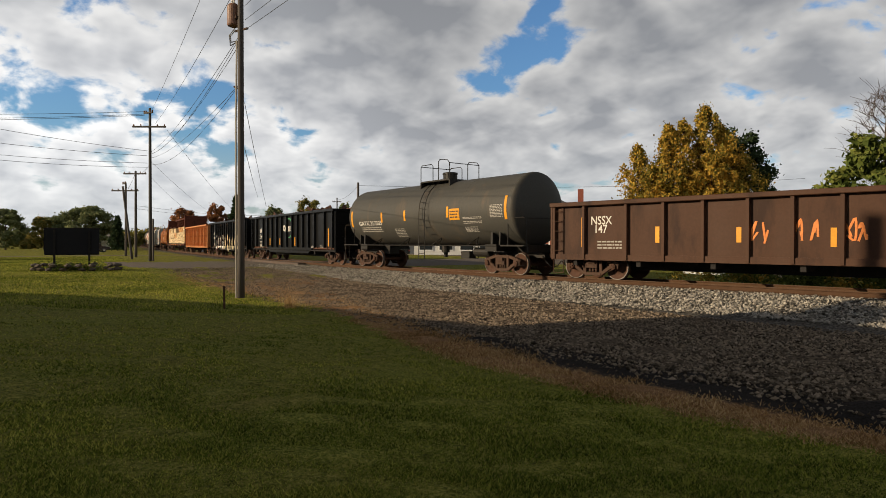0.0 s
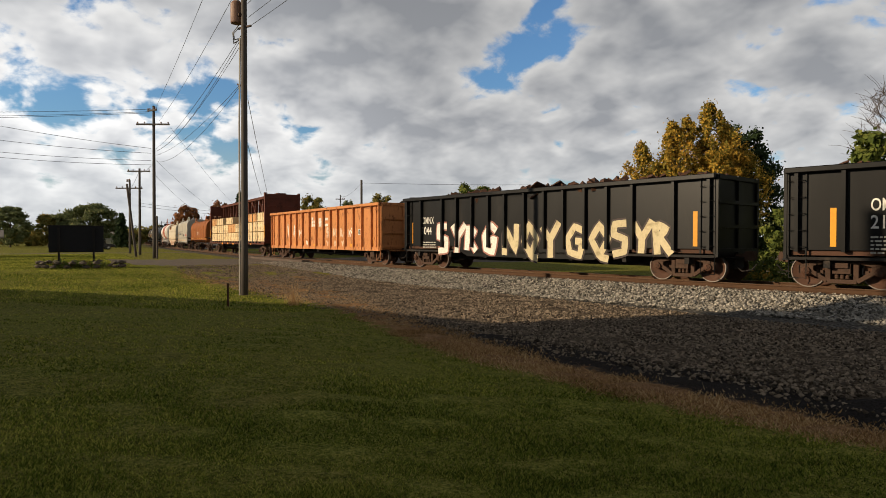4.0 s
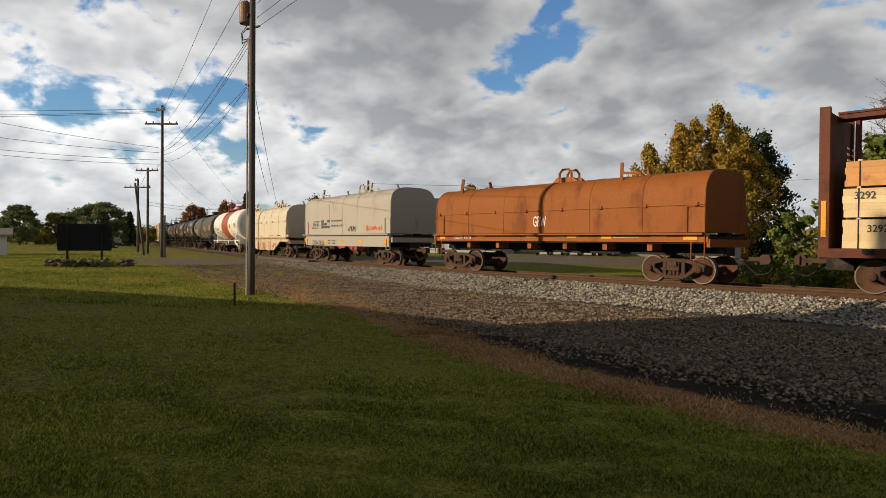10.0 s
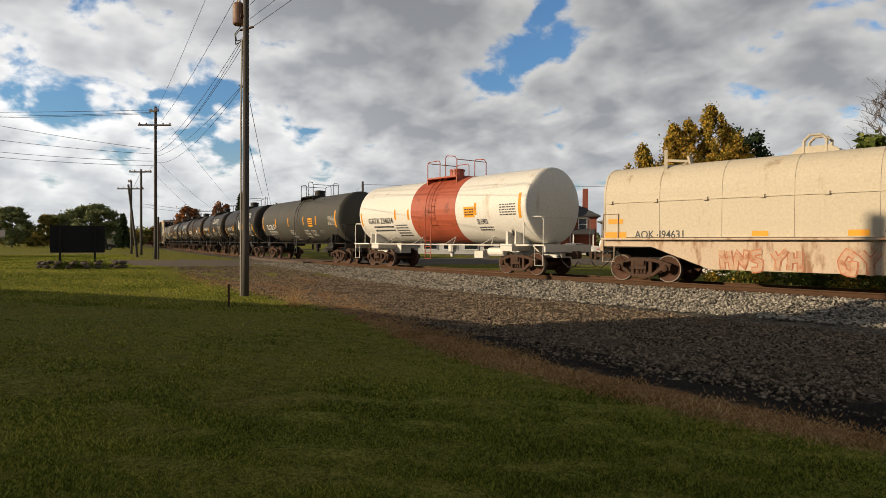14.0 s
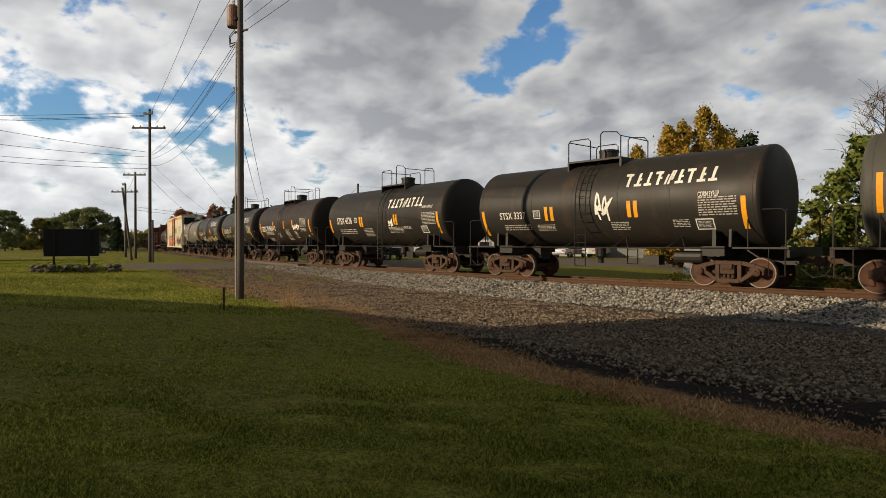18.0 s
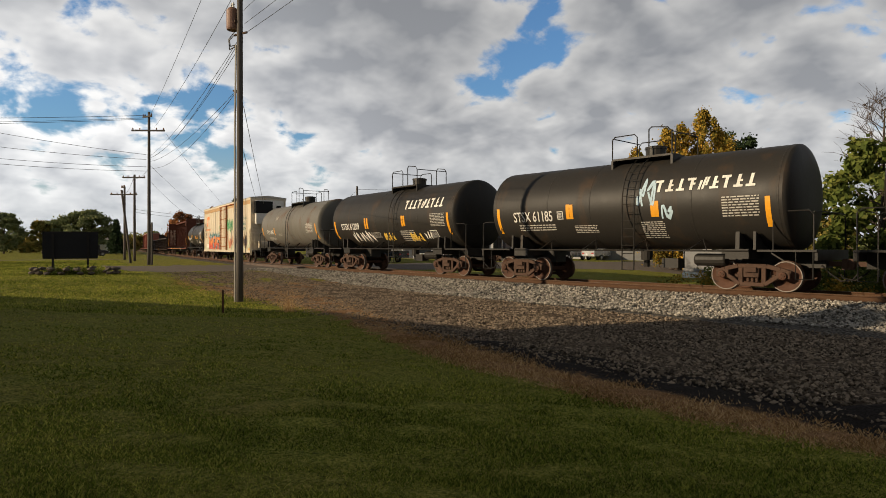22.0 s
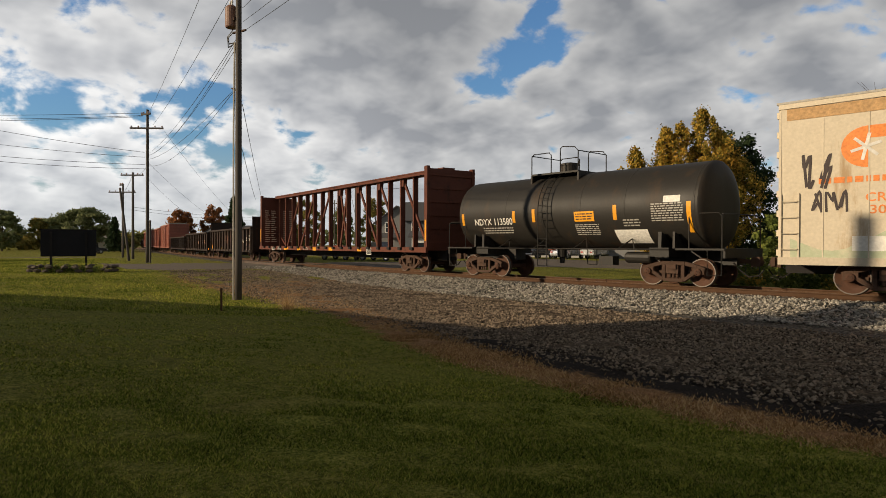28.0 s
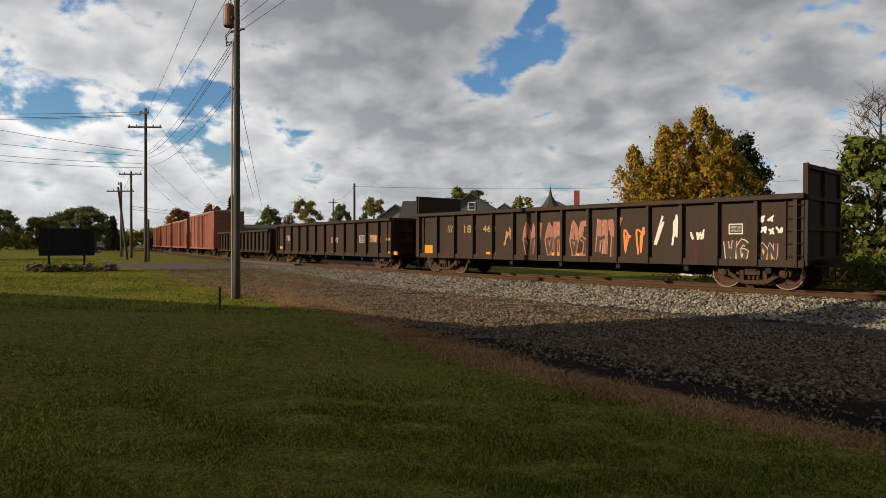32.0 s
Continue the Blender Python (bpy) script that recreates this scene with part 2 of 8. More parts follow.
# ---- building helpers ----
def part(name, bm, material, parent, label="", at=None, smooth=False):
    """One mesh object under a thing or a part. bm: a bmesh, or the mesh of an earlier piece to share."""
    if isinstance(bm, bmesh.types.BMesh):
        me = bpy.data.meshes.new(name)
        if smooth:
            for fc in bm.faces:
                fc.smooth = True
        bmesh.ops.recalc_face_normals(bm, faces=bm.faces)
        bm.to_mesh(me)
        bm.free()
    else:
        me = bm
    if not me.materials:
        me.materials.append(M[material])
    ob = new(name, me)
    if parent:
        ob.parent = parent
    if at is not None:
        ob.matrix_basis = at if isinstance(at, Matrix) else Matrix.Translation(at)
    if label:
        ob["label"] = label
    return ob


def thing(name, label, category, group="", at=None, kind=""):
    ob = new(name)
    ob.empty_display_size = 0.3
    if at is not None:
        ob.matrix_basis = at
    return tagged(ob, label, category, group, kind)


def BM():
    return bmesh.new()


def box(bm, x0, x1, y0, y1, z0, z1, m=None):
    v = [Vector((x, y, z)) for z in (z0, z1) for y in (y0, y1) for x in (x0, x1)]
    if m:
        v = [m @ p for p in v]
    v = [bm.verts.new(p) for p in v]
    for f in ((0, 2, 3, 1), (4, 5, 7, 6), (0, 1, 5, 4), (2, 6, 7, 3), (0, 4, 6, 2), (1, 3, 7, 5)):
        bm.faces.new([v[i] for i in f])
    return bm


def beam(bm, p, q, w, h=None, up=(0, 0, 1)):
    """A bar of section w x h from p to q."""
    h = h or w
    p, q = Vector(p), Vector(q)
    d = (q - p)
    side = d.cross(Vector(up))
    if side.length < 1e-6:
        side = d.cross(Vector((0, 1, 0)))
    side.normalize()
    u = side.cross(d).normalized()
    c = [(side * a * w / 2 + u * b * h / 2) for a, b in ((-1, -1), (1, -1), (1, 1), (-1, 1))]
    a = [bm.verts.new(p + k) for k in c]
    b = [bm.verts.new(q + k) for k in c]
    bm.faces.new(a[::-1]); bm.faces.new(b)
    for i in range(4):
        j = (i + 1) % 4
        bm.faces.new((a[i], a[j], b[j], b[i]))
    return bm


def rod(bm, pts, r, n=6):
    """A round bar through the points."""
    pts = [Vector(p) for p in pts]
    rings = []
    for i, p in enumerate(pts):
        d = (pts[min(i + 1, len(pts) - 1)] - pts[max(i - 1, 0)]).normalized()
        a = d.orthogonal().normalized() if abs(d.z) > 0.95 else d.cross(Vector((0, 0, 1))).normalized()
        b = d.cross(a)
        rr = r[i] if isinstance(r, (list, tuple)) else r
        rings.append([bm.verts.new(p + (a * math.cos(t) + b * math.sin(t)) * rr) for t in (2 * math.pi * k / n for k in range(n))])
    for u, w in zip(rings, rings[1:]):
        # match the twist of the two rings
        k0 = min(range(n), key=lambda k: (u[0].co - w[k].co - (u[0].co - u[0].co)).length)
        for k in range(n):
            bm.faces.new((u[k], u[(k + 1) % n], w[(k0 + k + 1) % n], w[(k0 + k) % n]))
    bm.faces.new(rings[0][::-1]); bm.faces.new(rings[-1])
    return bm


def lathe(bm, prof, n, axis="x", c=(0, 0, 0), a0=0.0, a1=2 * math.pi):
    """prof: (along, radius) pairs turned round an axis through c."""
    full = abs(a1 - a0 - 2 * math.pi) < 1e-6
    cnt = n if full else n + 1
    rings = []
    for s, r in prof:
        ring = []
        for k in range(cnt):
            t = a0 + (a1 - a0) * k / n
            u, w = r * math.cos(t), r * math.sin(t)
            p = {"x": (s, u, w), "y": (u, s, w), "z": (u, w, s)}[axis]
            ring.append(bm.verts.new((p[0] + c[0], p[1] + c[1], p[2] + c[2])) if r > 1e-6 or not ring else ring[0])
        rings.append(ring)
    for u, w in zip(rings, rings[1:]):
        for k in range(n):
            j = (k + 1) % cnt
            f = list(dict.fromkeys((u[k], u[j], w[j], w[k])))
            if len(f) > 2:
                try:
                    bm.faces.new(f)
                except ValueError:
                    pass
    return bm


def prism(bm, poly, y0, y1, plane="xz"):
    """A flat outline given thickness."""
    def at(p, y):
        return {"xz": (p[0], y, p[1]), "yz": (y, p[0], p[1]), "xy": (p[0], p[1], y)}[plane]
    a = [bm.verts.new(at(p, y0)) for p in poly]
    b = [bm.verts.new(at(p, y1)) for p in poly]
    bm.faces.new(a); bm.faces.new(b[::-1])
    for i in range(len(poly)):
        j = (i + 1) % len(poly)
        bm.faces.new((a[i], b[i], b[j], a[j]))
    return bm


# ---- the line of the track ----
STEP = 0.25
ALONG = np.arange(-900, 500 + STEP, STEP)


def line(knots, bend, at, x, y, heading):
    """A plan line from its curvature: places and heading along it; it passes (x, y) at the given metre."""
    turn = np.cumsum(np.interp(ALONG, knots, bend)) * STEP
    i = int(np.argmin(abs(ALONG - at)))
    turn += radians(heading) - turn[i]
    px, py = np.cumsum(np.cos(turn)) * STEP, np.cumsum(np.sin(turn)) * STEP
    return px - px[i] + x, py - py[i] + y, turn


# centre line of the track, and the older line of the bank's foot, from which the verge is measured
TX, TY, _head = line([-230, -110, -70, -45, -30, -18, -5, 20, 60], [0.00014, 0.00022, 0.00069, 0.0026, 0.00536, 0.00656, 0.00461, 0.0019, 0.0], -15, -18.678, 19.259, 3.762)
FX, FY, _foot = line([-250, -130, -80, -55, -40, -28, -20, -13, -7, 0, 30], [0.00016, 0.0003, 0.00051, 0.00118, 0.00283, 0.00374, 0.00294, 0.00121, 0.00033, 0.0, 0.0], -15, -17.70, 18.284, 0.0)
RAIL_TOP = -0.172


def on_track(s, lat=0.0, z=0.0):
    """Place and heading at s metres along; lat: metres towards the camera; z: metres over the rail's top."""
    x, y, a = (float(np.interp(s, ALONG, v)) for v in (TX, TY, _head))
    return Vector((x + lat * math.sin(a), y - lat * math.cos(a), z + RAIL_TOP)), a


def lateral(x, y):
    """Metres from the line of the bank towards the camera (minus: beyond it)."""
    return np.interp(x, FX, FY) - y


def from_track(x, y):
    """Metres from the middle of the track towards the camera, square to it."""
    return (np.interp(x, TX, TY) - y) * np.cos(np.interp(x, TX, _head))


def smooth01(v):
    v = np.clip(v, 0, 1)
    return v * v * (3 - 2 * v)


def ground_z(x, y):
    """Height of the ground: ballast bank, ditch, lawn that rises to the road level at the crossing."""
    x, y = np.asarray(x, float), np.asarray(y, float)
    L, T = lateral(x, y), from_track(x, y)
    near = np.interp(L, [0, 3.3, 6.0, 10.8, 12.2, 19, 60], [-0.72, -0.74, -0.78, -0.84, -0.78, -0.52, -0.5])
    far = np.interp(-L, [0, 3.2, 6, 14, 27, 400], [-0.62, -0.64, -0.66, -0.6, -1.2, -1.25])
    z = np.where(T > 0, near, far)
    bank = np.interp(abs(T), [0, 1.75, 3.5], [1, 0.94, 0])
    z = z * (1 - bank) + (-0.385) * bank
    up = smooth01((-x - 20) / 24)                      # towards the road
    flat = np.interp(abs(T), [0, 1.75, 3.3, 12, 40], [-0.385, -0.385, -0.35, -0.30, -0.3])
    return z * (1 - up) + flat * up

# ---- ground ----
def ground_material():
    m = bpy.data.materials.new("ground")
    m.use_nodes = True
    nt = m.node_tree
    N, K = nt.nodes.new, nt.links.new
    b = nt.nodes["Principled BSDF"]
    b.inputs["Roughness"].default_value = 0.95
    b.inputs["Specular IOR Level"].default_value = 0.04
    co = N("ShaderNodeTexCoord")
    def noise_(scale, detail=5, rough=0.6):
        n = N("ShaderNodeTexNoise"); n.inputs["Scale"].default_value = scale; n.inputs["Detail"].default_value = detail; n.inputs["Roughness"].default_value = rough
        K(co.outputs["Object"], n.inputs["Vector"])
        return n.outputs["Fac"]
    def ramp(fac, *stops):
        r = N("ShaderNodeValToRGB")
        e = r.color_ramp.elements
        e[0].position, e[0].color = stops[0][0], (*stops[0][1], 1)
        e[1].position, e[1].color = stops[-1][0], (*stops[-1][1], 1)
        for p, c in stops[1:-1]:
            e.new(p).color = (*c, 1)
        K(fac, r.inputs[0])
        return r.outputs[0]
    def mth(op, a, c):
        n = N("ShaderNodeMath"); n.operation = op
        for i, v in enumerate((a, c)):
            if isinstance(v, (int, float)):
                n.inputs[i].default_value = v
            else:
                K(v, n.inputs[i])
        return n.outputs[0]
    def mix(f, a, c):
        n = N("ShaderNodeMix"); n.data_type = "RGBA"
        K(f, n.inputs["Factor"]); K(a, n.inputs[6]); K(c, n.inputs[7])
        return n.outputs[2]
    def zone(name):
        a = N("ShaderNodeAttribute"); a.attribute_name = name
        return a.outputs["Fac"]
    fine, med, wide = noise_(38, 3), noise_(6, 5), noise_(0.7, 4)
    speck = mth("ADD", mth("MULTIPLY", noise_(30, 4, 0.7), 0.7), mth("MULTIPLY", noise_(7, 4), 0.3))
    grass = mix(mth("MULTIPLY", wide, 0.9), ramp(speck, (0.38, (0.04, 0.058, 0.008)), (0.5, (0.174, 0.203, 0.025)), (0.62, (0.37, 0.35, 0.062))),
                ramp(speck, (0.38, (0.05, 0.042, 0.012)), (0.5, (0.16, 0.13, 0.03)), (0.62, (0.27, 0.19, 0.075))))
    weeds = ramp(mth("ADD", mth("MULTIPLY", fine, 0.6), mth("MULTIPLY", med, 0.4)), (0.35, (0.10, 0.052, 0.024)), (0.5, (0.26, 0.145, 0.068)), (0.65, (0.42, 0.26, 0.14)))
    vor = N("ShaderNodeTexVoronoi"); vor.inputs["Scale"].default_value = 16
    K(co.outputs["Object"], vor.inputs["Vector"])
    dirt = ramp(mth("ADD", mth("MULTIPLY", vor.outputs["Distance"], 0.6), mth("MULTIPLY", med, 0.5)), (0.25, (0.03, 0.023, 0.017)), (0.5, (0.085, 0.064, 0.045)), (0.75, (0.17, 0.13, 0.09)))
    bal = ramp(mth("ADD", mth("MULTIPLY", vor.outputs["Distance"], 0.7), mth("MULTIPLY", fine, 0.3)), (0.2, (0.02, 0.018, 0.016)), (0.5, (0.10, 0.092, 0.08)), (0.8, (0.2, 0.185, 0.16)))
    asphalt = ramp(fine, (0.3, (0.12, 0.10, 0.082)), (0.7, (0.21, 0.18, 0.15)))
    wob = mth("MULTIPLY", mth("SUBTRACT", med, 0.5), 1.0)
    def step(name, soft=0.14):
        mr = N("ShaderNodeMapRange"); mr.inputs[1].default_value, mr.inputs[2].default_value = 0.5 - soft, 0.5 + soft
        K(mth("ADD", zone(name), wob), mr.inputs[0])
        return mr.outputs[0]
    col = mix(step("weeds"), grass, weeds)
    col = mix(step("dirt"), col, dirt)
    soil = ramp(fine, (0.3, (0.014, 0.012, 0.011)), (0.7, (0.042, 0.036, 0.032)))
    col = mix(step("soil"), col, soil)
    col = mix(step("ballast"), col, bal)
    rd = N("ShaderNodeMapRange"); rd.inputs[1].default_value, rd.inputs[2].default_value = 0.45, 0.55
    K(zone("road"), rd.inputs[0])
    col = mix(rd.outputs[0], col, asphalt)
    K(col, b.inputs["Base Color"])
    bp = N("ShaderNodeBump"); bp.inputs["Strength"].default_value = 0.5; bp.inputs["Distance"].default_value = 0.04
    K(mth("ADD", fine, vor.outputs["Distance"]), bp.inputs["Height"]); K(bp.outputs[0], b.inputs["Normal"])
    return m


def axis_steps(stops):
    out = []
    for a, b, d in stops:
        out += list(np.arange(a, b, d))
    return np.array(out + [stops[-1][1]])


def LAWN_EDGE(x):
    """Metres from the track at which the mown grass begins."""
    return np.interp(x, [-30, -22, -17, -14, -10.3, -8, -4, -2], [10.6, 9.7, 9.9, 10.4, 11.4, 11.8, 11.8, 11.45])


def WEED_EDGE(x):
    """Metres from the track at which the bare dark soil meets the brown weeds."""
    return np.interp(x, [-30, -20, -14, -10, -7, -2], [7.0, 7.6, 9.4, 10.15, 10.85, 10.75])


def build_ground():
    xs = axis_steps([(-2500, -400, 150), (-400, -120, 20), (-120, -45, 2.5), (-45, -26, 0.8), (-26, 6, 0.4), (6, 40, 2), (40, 300, 20), (300, 1500, 150)])
    ys = axis_steps([(-700, -60, 80), (-60, -4, 4), (-4, 22, 0.4), (22, 45, 1.5), (45, 200, 10), (200, 2500, 150)])
    X, Y = np.meshgrid(xs, ys)
    Z = ground_z(X, Y)
    rnd = np.random.RandomState(4)
    L = lateral(X, Y)
    T = from_track(X, Y)
    rough = np.where((L > 2) & (L < 11.5) & (X > -60), 0.03, 0.012)
    Z = Z + rnd.normal(0, 1, X.shape) * rough * (abs(T) > 1.6) * (X > -60) * (X < 30)
    n, k = X.shape
    verts = np.stack([X, Y, Z], -1).reshape(-1, 3)
    idx = np.arange(n * k).reshape(n, k)
    faces = np.stack([idx[:-1, :-1], idx[:-1, 1:], idx[1:, 1:], idx[1:, :-1]], -1).reshape(-1, 4)
    me = bpy.data.meshes.new("ground")
    me.from_pydata(verts.tolist(), [], faces.tolist())
    up = smooth01((-X - 26) / 12)
    lat_weed = LAWN_EDGE(X)
    z_ = dict(
        weeds=np.clip(0.5 + (lat_weed - L) / 0.9, 0, 1) * (T > -3.6) * (1 - smooth01((-X - 26) / 6)) + ((T < -2.5) & (T > -4.5)) * 0.5,
        dirt=np.clip(0.5 + (WEED_EDGE(X) - L) / 0.6, 0, 1) * (T > -3.4) * (1 - smooth01((-X - 22) / 8)),
        soil=np.clip(1.0 - abs(L - 10.15) / 0.75 * 0.5, 0, 1) * smooth01((X + 16) / 5) * (L < WEED_EDGE(X) + 0.25),
        ballast=np.clip(0.5 + (3.7 - L) / 1.0, 0, 1) * (T > -3.2) * (1 - smooth01((-X - 36) / 4)) + (np.abs(T) < 2.6) * (X < -45),
        road=((np.abs(X + 44 - 0.25 * (Y - 18)) < 6.2) * (Y > 7.5) | ((Y > 43) & (Y < 49) & (X < -15)) | (np.abs(X + 80) < 2.2)).astype(float))
    for name, val in z_.items():
        at = me.attributes.new(name, "FLOAT", "POINT")
        at.data.foreach_set("value", np.clip(val, 0, 1).astype(np.float32).ravel())
    me.materials.append(ground_material())
    for p in me.polygons:
        p.use_smooth = True
    tagged(new("ground", me), "mown lawn, brown weeds, gravel bank and asphalt road", "ground", kind="structure")


build_ground()


def sweep(name, material, lat, outline, s0, s1, ds, label, cat):
    bm = BM()
    prev = None
    s = s0
    while s <= s1 + 1e-6:
        ring = []
        for u, z in outline:
            p, a = on_track(s, lat + u, z)
            ring.append(bm.verts.new(p))
        if prev:
            for i in range(len(ring)):
                j = (i + 1) % len(ring)
                bm.faces.new((prev[i], prev[j], ring[j], ring[i]))
        prev = ring
        s += ds if s > -120 and s < 30 else ds * 8
    ob = part(name, bm, material, None)
    return tagged(ob, label, cat, kind="structure")


RAIL = [(-0.07, -0.17), (0.07, -0.17), (0.07, -0.155), (0.012, -0.14), (0.012, -0.045), (0.036, -0.035), (0.036, -0.004),
        (0.03, 0), (-0.03, 0), (-0.036, -0.004), (-0.036, -0.035), (-0.012, -0.045), (-0.012, -0.14), (-0.07, -0.155)]
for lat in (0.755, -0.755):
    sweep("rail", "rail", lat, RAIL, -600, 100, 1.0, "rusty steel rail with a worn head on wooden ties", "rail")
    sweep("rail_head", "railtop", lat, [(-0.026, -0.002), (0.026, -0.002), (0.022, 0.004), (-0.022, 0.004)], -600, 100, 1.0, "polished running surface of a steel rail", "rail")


def build_ties():
    bm = box(BM(), -0.115, 0.115, -1.3, 1.3, -0.34, -0.165)
    first = part("tie", bm, "tie", None)
    me = first.data
    bpy.data.objects.remove(first)
    bed = thing("track_bed", "dark creosoted wooden ties bedded in grey ballast", "railway ties", kind="structure")
    rnd = random.Random(3)
    s = -52.0
    while s < 8:
        p, a = on_track(s + rnd.uniform(-0.03, 0.03), rnd.uniform(-0.04, 0.04))
        part("tie", me, "tie", bed, at=Matrix.Translation(p) @ Matrix.Rotation(a + rnd.uniform(-0.02, 0.02), 4, "Z"))
        s += 0.5
    bm = BM()
    for s in [*np.arange(-220, -52, 0.5), *np.arange(8, 60, 0.5)]:
        p, a = on_track(s)
        box(bm, -0.115, 0.115, -1.3, 1.3, -0.34, -0.165, Matrix.Translation(p) @ Matrix.Rotation(a, 4, "Z"))
    tagged(part("far_ties", bm, "tie", bed), kind="stuff")


build_ties()

# ---- rolling stock: shared pieces ----
SPEED = 10.624
CARS = []          # (car, place of its middle along the track at 0 s, half the distance of its trucks)


def shared(bm, material, smooth=False):
    ob = part("shared", bm, material, None, smooth=smooth)
    me = ob.data
    bpy.data.objects.remove(ob)
    return me


def make_truck_meshes():
    out = {}
    # cast side frame: top member, bottom member, columns and pedestals
    bm = BM()
    t = 0.13
    for y in (0,):
        top = [(-1.10, 0.56), (-0.82, 0.66), (-0.42, 0.76), (0.42, 0.76), (0.82, 0.66), (1.10, 0.56)]
        bot = [(-0.74, 0.46), (-0.36, 0.20), (0.36, 0.20), (0.74, 0.46)]
        for a, b in zip(top, top[1:]):
            beam(bm, (a[0], y, a[1]), (b[0], y, b[1]), t, 0.13)
        for a, b in zip(bot, bot[1:]):
            beam(bm, (a[0], y, a[1]), (b[0], y, b[1]), t, 0.12)
        for x in (-0.34, 0.34):
            beam(bm, (x, y, 0.2), (x, y, 0.75), t, 0.11)
        for x in (-0.89, 0.89):
            box(bm, x - 0.19, x + 0.19, y - 0.075, y + 0.075, 0.40, 0.63)
            sx = 1 if x > 0 else -1
            beam(bm, (x - sx * 0.17, y, 0.44), (x - sx * 0.36, y, 0.34), t * 0.9, 0.12)
    bmesh.ops.bevel(bm, geom=bm.edges[:], offset=0.012, segments=1, affect="EDGES")
    out["side"] = shared(bm, "steel")
    bm = BM()
    lathe(bm, [(-0.12, 0), (-0.12, 0.06), (-0.10, 0.115), (0.02, 0.125), (0.06, 0.125), (0.06, 0)], 12, "y")
    for k in range(3):
        a = k * 2.094
        lathe(bm, [(-0.135, 0), (-0.135, 0.02), (-0.11, 0.02)], 6, "y", (0.06 * math.cos(a), 0, 0.06 * math.sin(a)))
    out["cap"] = shared(bm, "rim")
    prof = [(0.27, 0.03)]
    for k in range(6):
        z = 0.27 + k * 0.055
        prof += [(z + 0.010, 0.058), (z + 0.042, 0.058), (z + 0.055, 0.035)]
    out["spring"] = shared(lathe(BM(), prof, 8, "z"), "steel", smooth=True)
    bm = BM()
    box(bm, -0.22, 0.22, -1.12, 1.12, 0.42, 0.70)
    box(bm, -0.17, 0.17, -1.19, 1.19, 0.58, 0.72)
    for x in (-0.55, 0.55):
        box(bm, x - 0.05, x + 0.05, -0.85, 0.85, 0.38, 0.5)
    out["bolster"] = shared(bm, "steel")
    bm = BM()
    prof = [(-0.07, 0.10), (-0.06, 0.14), (-0.02, 0.16), (0.0, 0.30), (-0.055, 0.395), (-0.065, 0.445), (-0.065, 0.457), (0.045, 0.462), (0.05, 0.485), (0.075, 0.485), (0.08, 0.44),
            (0.06, 0.39), (0.03, 0.30), (0.05, 0.16), (0.09, 0.12)]
    for y, sg in ((-0.75, 1), (0.75, -1)):
        lathe(bm, [(y + sg * a, r) for a, r in prof], 24, "y")
    lathe(bm, [(-1.05, 0.0), (-1.05, 0.075), (-0.85, 0.08), (-0.7, 0.09), (0, 0.085), (0.7, 0.09), (0.85, 0.08), (1.05, 0.075), (1.05, 0)], 10, "y")
    out["wheelset"] = shared(bm, "rim", smooth=True)
    bm = lathe(BM(), [(-0.82, 0.428), (-0.827, 0.43), (-0.827, 0.459), (-0.80, 0.464), (-0.71, 0.464)], 28, "y")
    out["tread"] = shared(bm, "tread", smooth=False)
    bm = BM()
    box(bm, -0.30, 0.35, -0.09, 0.09, 0.78, 0.92)
    prism(bm, [(0.35, 0.68), (0.62, 0.70), (0.68, 0.80), (0.62, 1.0), (0.42, 1.0), (0.35, 0.95)], -0.12, 0.10)
    box(bm, 0.5, 0.62, 0.10, 0.17, 0.72, 0.98)
    out["coupler"] = shared(bm, "steel")
    bm = BM()
    rod(bm, [(0.0, -0.35, 0.80), (0.25, -0.38, 0.55), (0.5, -0.36, 0.36), (0.78, -0.3, 0.42), (0.9, -0.25, 0.6)], 0.024, 6)
    out["hose"] = shared(bm, "under")
    return out


TRUCK = make_truck_meshes()


def running_gear(car, half, ends, material_hint=""):
    """Two trucks at +-half, couplers at the ends."""
    for sx in (1, -1):
        tr = part("truck", TRUCK["bolster"], "steel", car, "two-axle truck of rusty cast steel", (sx * half, 0, 0))
        for y in (-1.0, 1.0):
            sf = part("side_frame", TRUCK["side"], "steel", tr, at=(0, y, 0))
            for x in (-0.13, 0.0, 0.13):
                part("spring", TRUCK["spring"], "steel", tr, at=(x, y * 0.99, 0))
            for x in (-0.89, 0.89):
                part("bearing_cap", TRUCK["cap"], "rim", tr, at=Matrix.Translation((x, y * 1.04, 0.48)) @ Matrix.Rotation(0 if y < 0 else math.pi, 4, "Z"))
        for x in (-0.89, 0.89):
            ws = part("wheelset", TRUCK["wheelset"], "rim", tr, at=(x, 0, 0.457))
            part("tread", TRUCK["tread"], "tread", tr, at=(x, 0, 0.457))
        m = Matrix.Rotation(0 if sx > 0 else math.pi, 4, "Z")
        part("coupler", TRUCK["coupler"], "steel", car, at=m @ Matrix.Translation((ends - 0.05, 0, 0)))
        part("air_hose", TRUCK["hose"], "under", car, at=m @ Matrix.Translation((ends - 0.15, 0, 0)))


